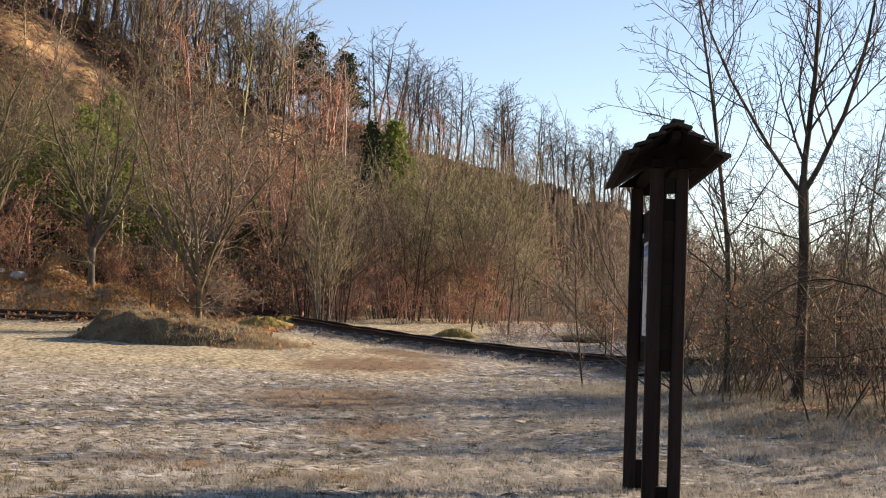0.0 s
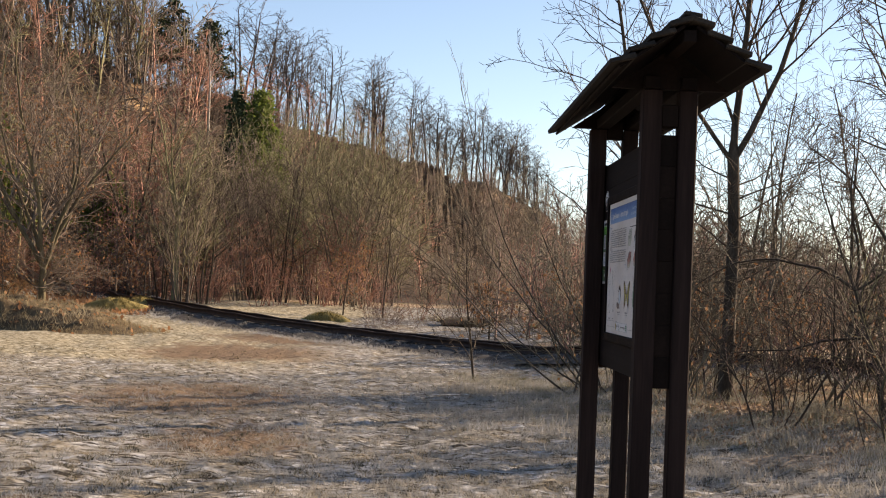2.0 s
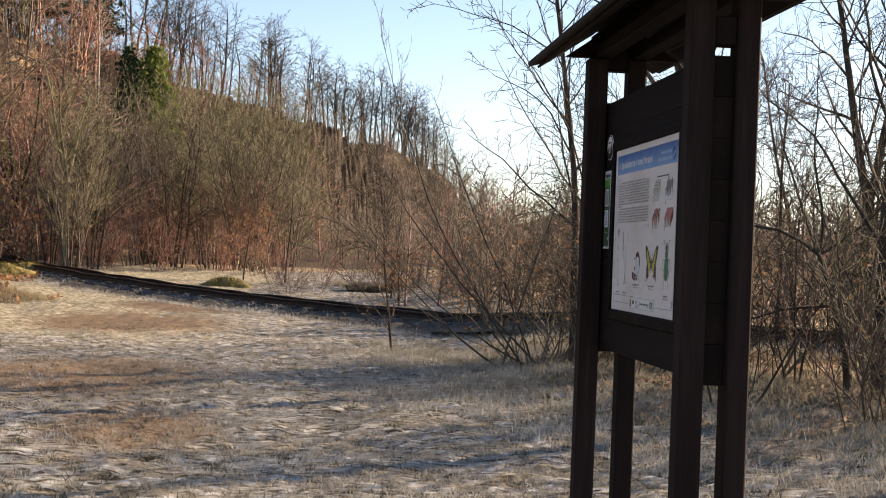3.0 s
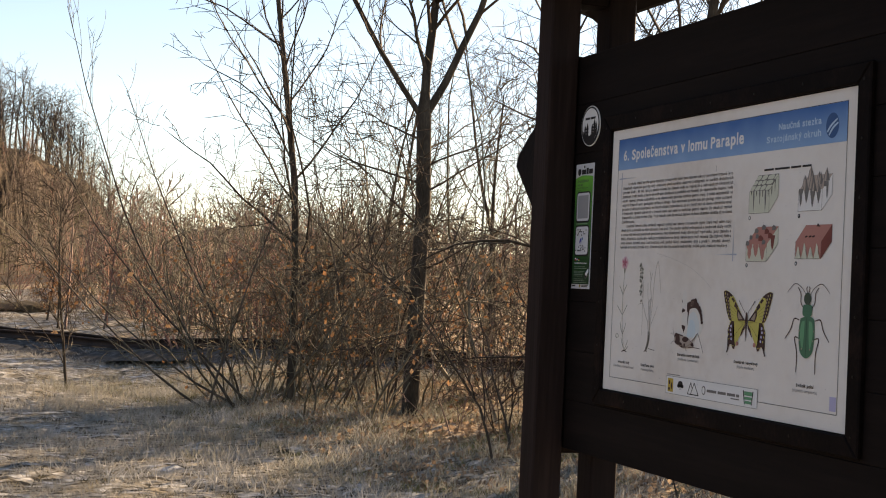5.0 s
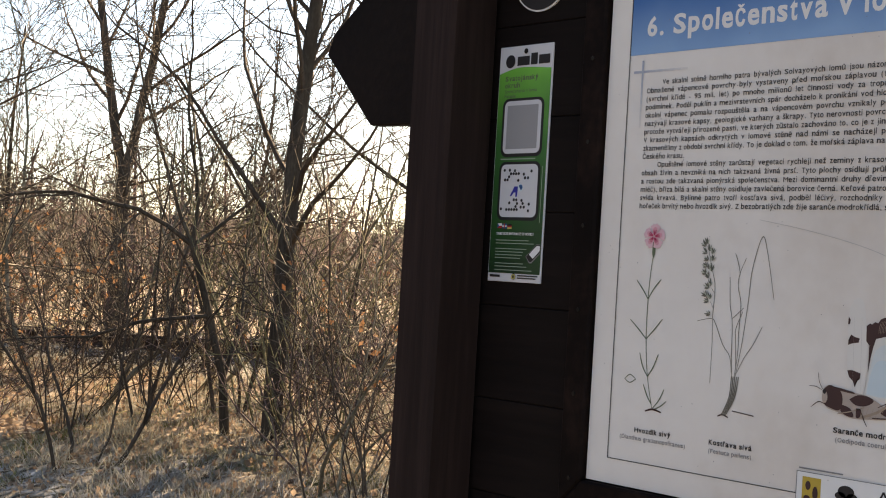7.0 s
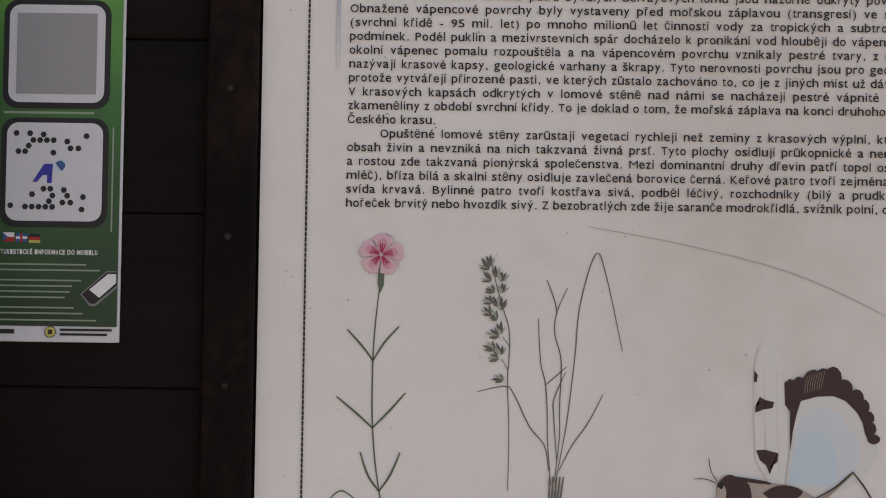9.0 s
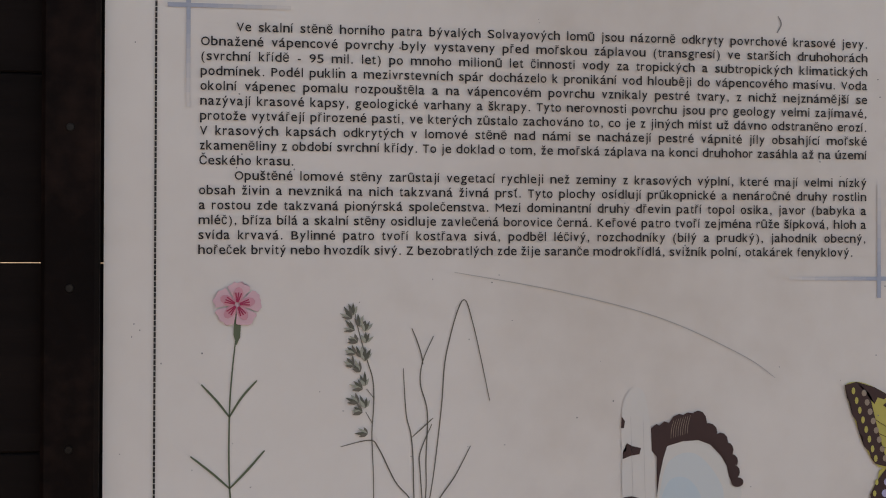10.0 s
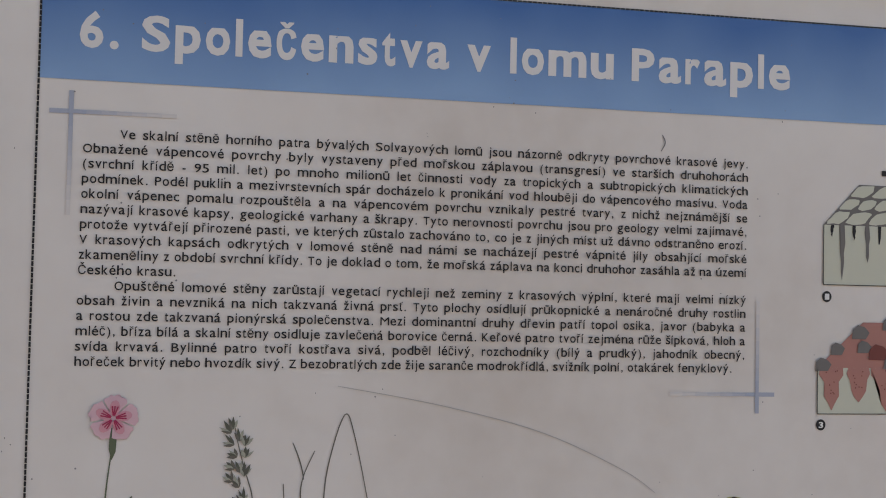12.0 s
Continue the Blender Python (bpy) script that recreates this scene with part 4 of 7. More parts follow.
spots = np.array([p for p in spots if from_track(p[0], p[1]) > 4])
far_wood("valley_wood", "bare scrub and young trees beyond the track", spots, r0.uniform(1.6, 3.7, len(spots)), 96, [M_BRUSH_RED, M_STEM, M_TWIG_RED], ((4, 9), (2, 5), (1, 0)), 8, 0.010, 0.08, (30, 65), (0.35, 0.6), 0.002)
spots = np.concatenate([polar(9, 30, 29, 50, 80, 197), polar(30, 52, 29, 50, 20, 199), polar(12, 26, 27, 40, 30, 198), polar(4.8, 10, 46, 74, 34, 298), polar(5.5, 15.5, 48, 76, 64, 299)])
spots = np.array([p for p in spots if from_track(p[0], p[1]) > 2.5 and p[0] * 0.77 + p[1] * 0.64 > 26])
far_wood("young_wood", "bare young trees and tall scrub beyond the track", spots, r0.uniform(2.6, 4.6, len(spots)), 296, [M_BRUSH, M_STEM, M_BRUSH_RED, M_BRUSH_RED], ((5, 9), (4, 5), (2, 3), (1, 0)), 9, 0.010, 0.12, (32, 68), (0.32, 0.52), 0.0016, 0.02)
spots = polar(6, 58, 115, 290, 440, 99)
far_wood("far_wood", "distant wooded rise beyond the valley", spots, r0.uniform(4.5, 8.5, len(spots)), 196, [M_BRUSH_RED, M_CREST, M_STEM], ((4, 9), (2, 4), (1, 0)), 6, 0.02, 0.1, (30, 65), (0.35, 0.6), 0.008)


# evergreens
def conifer(name, x, y, height, width, seed, label, needle, bare=0.15, whorls=16, flat=0.0, dense=30, size=0.10):
    r = np.random.default_rng(seed)
    chains, tips = [], []
    stem = np.array([(0, 0, -0.2), (0.02, 0, height * 0.5), (0, 0, height)])
    for k in range(whorls):
        f = bare + (1 - bare) * (k + 0.5) / whorls
        g = (f - bare) / (1 - bare)
        reach = width * (math.sqrt(1 - g * g) * (0.55 + 0.45 * math.sin(3.1 * g + 0.6)) if flat > 0.5 else (1 - f) ** 0.75) * r.uniform(0.75, 1.15) + 0.12
        for j in range(7):
            a = r.uniform(0, 6.28)
            e = np.array((math.cos(a) * reach, math.sin(a) * reach, height * f + reach * (-0.05 + 0.35 * flat) * r.uniform(-0.6, 1.5)))
            s = np.array((0, 0, height * f))
            chains.append((np.array([s, (s + e) / 2 + (0, 0, 0.04), e]), np.array([0.02, 0.012, 0.005])))
            n = int(dense * reach / width + 8)
            t = r.uniform(0.25, 1.02, n)[:, None]
            tips.append(s + (e - s) * t + r.normal(0, 0.07 * width, (n, 3)))
    ob = thing(name, on_land(x, y), label, "tree")
    put("trunk", array_mesh("trunk", *sweep([(stem, height * np.array([0.016, 0.011, 0.002]))], 6), [M_BARK], smooth=True), ob)
    tagged(put("bough_work", array_mesh("bough_work", *sweep(chains, 3, True), [M_BARK]), ob), kind="stuff")
    v, f = cards(np.concatenate(tips), size, r, 2.2)
    put("needles", array_mesh("needles", v, f, [needle]), ob)


def at_bearing(b, d):
    return d * math.sin(radians(b)), d * math.cos(radians(b))


conifer("spruce", *at_bearing(-6.6, 71), 10.3, 2.5, 101, "green spruce on the slope", M_NEEDLE_G, 0.3, 18, 0, 110, 0.13)
conifer("spruce", *at_bearing(-7.6, 74), 9.6, 1.7, 102, "dark young spruce on the slope", M_NEEDLE, 0.3, 15, 0, 70, 0.13)
for b, d, tall in ((-8.85, 97, 7.4), (-10.4, 96, 7.6)):
    conifer("pine", *at_bearing(b, d), tall, 1.7, int(200 - b * 10), "dark pine on the crest of the slope", M_NEEDLE, 0.45, 8, 0.75, 34, 0.15)
for b, d, tall, wide in ((-19.4, 62, 7.2, 2.8), (-17.6, 63, 6.2, 2.5), (-16.0, 61, 4.8, 2.0), (-20.9, 61, 5.8, 2.2), (-18.4, 66, 6.6, 2.6), (-12.2, 64, 4.8, 1.6), (-9.4, 69, 4.4, 1.6)):
    conifer("pine", *at_bearing(b, d), tall, wide, int(100 - b * 10), "young pine among bare trees on the slope", M_NEEDLE_G, 0.1, 10, 0.6, 30, 0.12)


# ---- the earth mound beside the track ----
def hummock(x, y, wide, tall, seed):
    """A low uneven cushion of moss and grass on a hump of earth."""
    r = np.random.default_rng(seed)
    rings, around = 6, 18
    a = np.arange(around) / around * 2 * math.pi
    v = [(0, 0, tall)]
    for k in range(1, rings + 1):
        f = k / rings
        edge = 1 + 0.18 * np.sin(2 * a + seed) + 0.1 * np.sin(5 * a + 2 * seed)
        h = tall * math.cos(f * math.pi / 2) ** 0.8 * (1 + r.normal(0, 0.12, around)) - 0.06 * f
        v += [(wide * f * e * math.cos(t), wide * 0.7 * f * e * math.sin(t), z) for e, t, z in zip(edge, a, h)]
    f = [(0, 1 + j, 1 + (j + 1) % around) for j in range(around)]
    for k in range(rings - 1):
        o = 1 + k * around
        for j in range(around):
            j2 = (j + 1) % around
            f += [(o + j, o + around + j, o + around + j2), (o + j, o + around + j2, o + j2)]
    ob = thing("hummock", on_land(x, y, 0.0), "yellow-green mossy hummock beside the track", "hummock")
    put("earth", array_mesh("earth", np.array(v), np.array(f), [M_CUSHION], smooth=True), ob)
    n = 700
    t, d = r.uniform(0, 6.28, n), np.sqrt(r.uniform(0, 1, n)) * 0.95
    base = np.stack([wide * d * np.cos(t), wide * 0.7 * d * np.sin(t), tall * np.cos(d * math.pi / 2) ** 0.8 - 0.06 * d - 0.02], 1)
    across = np.stack([np.sin(t * 7), np.cos(t * 7), 0 * t], 1) * 0.012
    tip = base + np.stack([r.normal(0, 0.06, n), r.normal(0, 0.06, n), r.uniform(0.06, 0.16, n)], 1)
    put("grass", array_mesh("grass", np.stack([base - across, base + across, tip], 1).reshape(-1, 3), np.arange(3 * n).reshape(-1, 3), [M_CUSHION]), ob)


hummock(*at_bearing(-11.8, 48.5), 1.2, 0.42, 1)
hummock(*at_bearing(-10.9, 50.5), 0.9, 0.30, 4)
hummock(*at_bearing(-3.6, 47.0), 0.8, 0.26, 2)


def mound_height(u, w):
    rr = np.hypot(u, w)
    return 0.92 * np.clip(0.72 - 0.42 * u, 0.2, 1) * smooth((1.05 - rr) * (1.9 - 0.5 * u)) * (1 + 0.16 * waves(u * 3 + 4, w * 3, 1.2, 14) + 0.07 * waves(u * 3, w * 3, 0.4, 15))


def build_mound():
    cx, cy = -10.4, 39.4
    g = np.linspace(-1, 1, 41)
    X, Y = np.meshgrid(g, g)
    rr = np.hypot(X, Y)
    h = mound_height(X, Y)
    x, y = cx + X * 3.9 + 0.4 * Y, cy + Y * 1.9 - 0.9 * X
    z = lie(x, y) + np.where(rr < 1.02, h, 0) - 0.06
    i = np.arange(40)[None] + 41 * np.arange(40)[:, None]
    faces = np.stack([i, i + 1, i + 42, i + 41], -1).reshape(-1, 4)
    ob = new("earth_mound", array_mesh("earth_mound", np.stack([x, y, z], -1).reshape(-1, 3), faces, [M_HUMP], smooth=True))
    tagged(ob, "low earth mound overgrown with dry grass beside the track", "mound")
    return cx, cy


MOUND = build_mound()


# ---- grass and leaves ----
def blades(name, label, x, y, z, height, width, mat, seed, lean=0.5):
    """Grass: one tapering blade a place."""
    r = np.random.default_rng(seed)
    n = len(x)
    a = r.uniform(0, 6.28, n)
    h = height * r.uniform(0.5, 1.4, n)
    base = np.stack([x, y, z - 0.01], 1)
    across = np.stack([np.cos(a), np.sin(a), 0 * a], 1) * (width * r.uniform(0.6, 1.4, n))[:, None]
    tip = base + np.stack([r.normal(0, lean, n) * h, r.normal(0, lean, n) * h, h], 1)
    v = np.stack([base - across, base + across, tip], 1).reshape(-1, 3)
    me = array_mesh(name, v, np.arange(3 * n).reshape(-1, 3), [mat])
    return tagged(new(name, me), label, "grass", kind="stuff")


def meadow_spots(n, seed, near=8.5, far=40.0):
    """Places on the meadow, thicker where it lies near."""
    r = np.random.default_rng(seed)
    d = near * (far / near) ** r.uniform(0, 1, n)
    b = np.radians(r.uniform(-28, 44, n))
    x, y = d * np.sin(b), d * np.cos(b)
    return x, y


def clumps(x, y, n, spread_out, seed):
    """Several blades round each place."""
    r = np.random.default_rng(seed)
    x, y = np.repeat(x, n), np.repeat(y, n)
    return x + r.normal(0, spread_out, len(x)), y + r.normal(0, spread_out, len(y))


x, y = meadow_spots(44000, 111)
ok = (x < 3.9 + np.maximum(0, 18.6 - y) * 0.75) & (x > -0.36 * y - 1.5) & (from_track(x, y) > 1.4) & (waves(x, y, 0.8, 112) > -0.35) & ((y < 30) | (x > -2))
x, y = clumps(x[ok], y[ok], 7, 0.022, 212)
blades("frosted_grass", "short frosted meadow grass", x, y, lie(x, y) + 0.005, 0.045, 0.0034, M_FROST, 113, 0.8)
x, y = meadow_spots(20000, 211, 10.0, 27.0)
ok = (np.degrees(np.arctan2(x, y)) > -6) & (x < 4.0 + np.maximum(0, 18.6 - y) * 0.8) & (from_track(x, y) > 1.4)
x, y = clumps(x[ok], y[ok], 7, 0.03, 214)
blades("fine_frosted_grass", "short frosted grass beside the brushwood", x, y, lie(x, y) + 0.005, 0.055, 0.0032, M_FROST, 213, 0.8)
x, y = meadow_spots(26000, 311, 8.5, 34.0)
ok = (x < 3.9 + np.maximum(0, 18.6 - y) * 0.75) & (x > -0.36 * y - 1.5) & (from_track(x, y) > 1.5) & (waves(x, y, 0.45, 312) > 0.12)
x, y = clumps(x[ok], y[ok], 6, 0.028, 313)
blades("winter_grass", "dark unfrosted tufts in the frosty sward", x, y, lie(x, y) + 0.005, 0.042, 0.0040, M_WINTER, 314, 0.7)
# frosted grass creeping over the shoulders of the ballast
r1 = np.random.default_rng(315)
j = r1.integers(0, len(LINE), 60000)
off = r1.uniform(0.72, 1.75, len(j)) * r1.choice((-1, 1), len(j))
x, y = LINE[j, 0] - LINE_WAY[j, 1] * off + r1.normal(0, 0.12, len(j)), LINE[j, 1] + LINE_WAY[j, 0] * off + r1.normal(0, 0.12, len(j))
ok = (y > 16) & (y < 58) & (x > -16) & (x < 11) & (from_track(x, y) > 0.66)
x, y, off = x[ok], y[ok], from_track(x[ok], y[ok])
blades("trackside_grass", "frosted grass along the shoulders of the ballast", x, y, lie(x, y) + 0.13 - 0.28 * np.clip(off - 0.78, 0, 0.45), 0.075, 0.008, M_FROST, 316, 0.7)
x, y = meadow_spots(16000, 114)
ok = (x < 3.6 + np.maximum(0, 18 - y) * 0.55) & (from_track(x, y) > 1.4) & (waves(x, y, 0.9, 115) > 0.0)
x, y = clumps(x[ok], y[ok], 6, 0.025, 215)
blades("straw_grass", "short straw-coloured grass", x, y, lie(x, y) + 0.005, 0.045, 0.0034, M_STRAW, 116, 0.8)
r0 = np.random.default_rng(117)
cx, cy = r0.uniform(0.3, 9.5, 320), r0.uniform(11, 29, 320)
ok = (from_track(cx, cy) > 1.3) & (cx > 1.6 - (cy - 20) * 0.12 + np.maximum(0, 18.5 - cy) * 0.5) & (cx * 0.77 + cy * 0.64 < 24.5)
cx, cy = cx[ok], cy[ok]
x = np.repeat(cx, 60) + r0.normal(0, 0.16, 60 * len(cx))
y = np.repeat(cy, 60) + r0.normal(0, 0.16, 60 * len(cx))
blades("dry_tufts", "tufts of tall dry grass along the verge", x, y, lie(x, y), 0.18, 0.0042, M_WITHER, 118, 0.6)
cx, cy = r0.uniform(-0.5, 6.5, 520), r0.uniform(11, 27, 520)
ok = (from_track(cx, cy) > 1.3) & (cx > 0.3 - (cy - 20) * 0.12 + np.maximum(0, 18.5 - cy) * 0.42) & (cx < 3.6 + np.maximum(0, 18.8 - cy) * 0.6)
cx, cy = cx[ok], cy[ok]
x = np.repeat(cx, 70) + r0.normal(0, 0.15, 70 * len(cx))
y = np.repeat(cy, 70) + r0.normal(0, 0.15, 70 * len(cx))
blades("frosted_tufts", "frosted tufts of dry grass at the meadow's edge", x, y, lie(x, y), 0.11, 0.0045, M_FROST, 120, 0.6)
gx, gy = r0.uniform(1.4, 9.5, 5200), r0.uniform(11.5, 28, 5200)
ok = (from_track(gx, gy) > 1.4) & (gx > 2.2 - (gy - 20) * 0.10 + np.maximum(0, 18.5 - gy) * 0.45) & (gx * 0.77 + gy * 0.64 < 24.0) & (waves(gx, gy, 1.3, 131) > 0.0)
gx, gy = clumps(gx[ok], gy[ok], 8, 0.05, 132)
blades("verge_grass", "thin straw-coloured grass among fallen leaves on the verge", gx, gy, lie(gx, gy), 0.10, 0.0034, M_WITHER, 133, 0.7)
# fallen leaves
cx, cy = r0.uniform(1.8, 11, 40000), r0.uniform(12, 28, 40000)
ok = (cx > 2.6 + np.maximum(0, 18.5 - cy) * 0.5) & (cx * 0.77 + cy * 0.64 < 24.0)
cx, cy = cx[ok], cy[ok]
v, f = cards(np.stack([cx, cy, lie(cx, cy) + 0.012], 1), 0.036, r0, 1.4)
tagged(new("fallen_leaves", array_mesh("fallen_leaves", v, f, [M_LITTER])), "brown fallen leaves under the bushes", "leaves", kind="stuff")
# low moss and green grass on the verge
gx, gy = r0.uniform(1.4, 9.5, 5000), r0.uniform(11.5, 28, 5000)
ok = (from_track(gx, gy) > 1.4) & (gx > 2.2 - (gy - 20) * 0.10 + np.maximum(0, 18.5 - gy) * 0.45) & (gx * 0.77 + gy * 0.64 < 24.0) & (waves(gx, gy, 1.1, 231) > 0.05)
gx, gy = clumps(gx[ok], gy[ok], 14, 0.06, 232)
blades("mossy_grass", "low green moss and grass on the verge", gx, gy, lie(gx, gy), 0.06, 0.0045, M_MOSS, 233, 0.7)
# grass on the mound
n = 9000
u, w = r0.uniform(-1, 1, n), r0.uniform(-1, 1, n)
ok = np.hypot(u, w) < 1
u, w = u[ok], w[ok]
mx, my = MOUND[0] + u * 3.9 + 0.4 * w, MOUND[1] + w * 1.9 - 0.9 * u
hz = mound_height(u, w)
blades("mound_grass", "dry grass growing on the earth mound", mx, my, lie(mx, my) + hz - 0.06, 0.13, 0.009, M_STRAW, 119, 0.7)
u, w = r0.uniform(-0.9, 0.9, 260), r0.uniform(-0.9, 0.9, 260)
mx, my = MOUND[0] + u * 3.9 + 0.4 * w, MOUND[1] + w * 1.9 - 0.9 * u
v, f = cards(np.stack([mx, my, lie(mx, my) + np.where(np.hypot(u, w) < 1, mound_height(u, w), 0) - 0.02], 1), 0.10, r0, 1.4)
tagged(new("mound_leaves", array_mesh("mound_leaves", v, f, [M_LEAF])), "withered brown leaves caught on the earth mound", "leaves", kind="stuff")
# grass, leaves and stones on the bank at the foot of the slope
n = 14000
mx, my = r0.uniform(-27, -13.5, n), r0.uniform(46.8, 51.5, n)
blades("bank_grass", "dry ochre grass on the bank below the slope", mx, my, lie(mx, my), 0.22, 0.013, M_OCHRE, 121, 0.8)
mx, my = r0.uniform(-27, -8.5, 11000), r0.uniform(45.5, 53.5, 11000)
v, f = cards(np.stack([mx, my, lie(mx, my) + 0.03], 1), 0.10, r0, 1.4)
tagged(new("bank_leaves", array_mesh("bank_leaves", v, f, [M_LEAF])), "withered orange leaves lying on the bank", "leaves", kind="stuff")


def stone(x, y, size, mat, label, name="boulder"):
    bm = bmesh.new()
    bmesh.ops.create_icosphere(bm, subdivisions=2, radius=1.0)
    r = np.random.default_rng(int(abs(x) * 100 + y))
    for p in bm.verts:
        p.co = Vector((p.co.x * size[0], p.co.y * size[1], p.co.z * size[2])) * r.uniform(0.82, 1.1)
    me = bpy.data.meshes.new(name)
    bm.to_mesh(me)
    bm.free()
    me.materials.append(mat)
    ob = new(name, me)
    ob.matrix_world = pose(x, y, float(lie(x, y)) + size[2] * 0.25, 0, 0, r.uniform(0, 180))
    tagged(ob, label, "stone" if name == "boulder" else "mound")


for x, y, w in ((-19.9, 49.6, 0.42), (-21.6, 49.2, 0.5), (-20.7, 49.8, 0.3), (-14.2, 49.4, 0.25)):
    stone(x, y, (w, w * 0.7, w * 0.5), M_STONE, "pale stone half buried in the grassy bank")
for x, y, w in ((1.6, 47.0, 1.2), (-13.4, 52.4, 0.9)):
    stone(x, y, (w, w * 0.6, 0.24), M_HUMP, "low mossy hummock in frosted grass", "hummock")
    mx, my = x + r0.normal(0, w * 0.55, 900), y + r0.normal(0, w * 0.3, 900)
    blades("hummock_grass", "dry grass round a mossy hummock", mx, my, lie(mx, my) + 0.12, 0.16, 0.009, M_STRAW, int(y), 0.7)


# the old rails that run on behind the mound
def build_siding():
    a, b = Vector((-27.0, 44.6)), Vector((-13.0, 46.6))
    ob = thing("railway_siding", (0, 0, 0), "rusty rails of a siding below the grassy bank", "railway track")
    for off in (0.0, 0.76):
        n = 28
        pts = [a.lerp(b, k / n) + Vector((0, off)) for k in range(n + 1)]
        chain = (np.array([(p.x, p.y, float(lie(p.x, p.y)) + 0.07) for p in pts]), np.full(n + 1, 0.07))
        put("rail", array_mesh("rail", *sweep([chain], 6), [M_RAIL]), ob)


build_siding()


# ---- the information kiosk ----
NEAR, FAR = (9.497, 9.597), (11.225, 11.325)    # the end posts along y
BOARD_LO, BOARD_HI = 1.03, 2.268
BOARD_FACE = 1.0235


def block(name, lo, hi, mat, parent, label="", bevel=0.004, wobble=0.0, seed=0):
    lo, hi = Vector(lo), Vector(hi)
    me = box_mesh(name, tuple(hi - lo), mat, bevel, wobble, seed)
    return put(name, me, parent, label, Matrix.Translation((lo + hi) / 2 - Vector(parent.location)))


def prism(name, outline, lo, hi, mat, parent, axis="x", label="", bevel=0.0):
    """A flat outline (two coordinates across the axis, in the world) given thickness from lo to hi along x or y."""
    bm = bmesh.new()
    o = Vector(parent.location)
    at = (lambda a, b, d: Vector((d, a, b)) - o) if axis == "x" else (lambda a, b, d: Vector((a, d, b)) - o)
    vs = [[bm.verts.new(at(a, b, d)) for a, b in outline] for d in (lo, hi)]
    bm.faces.new(vs[0])
    bm.faces.new(vs[1][::-1])
    for i in range(len(outline)):
        j = (i + 1) % len(outline)
        bm.faces.new((vs[0][j], vs[0][i], vs[1][i], vs[1][j]))
    bmesh.ops.recalc_face_normals(bm, faces=bm.faces)
    if bevel:
        bmesh.ops.bevel(bm, geom=list(bm.edges), offset=bevel, segments=1, affect="EDGES", profile=0.5)
    me = bpy.data.meshes.new(name)
    bm.to_mesh(me)
    bm.free()
    me.materials.append(mat)
    return put(name, me, parent, label)


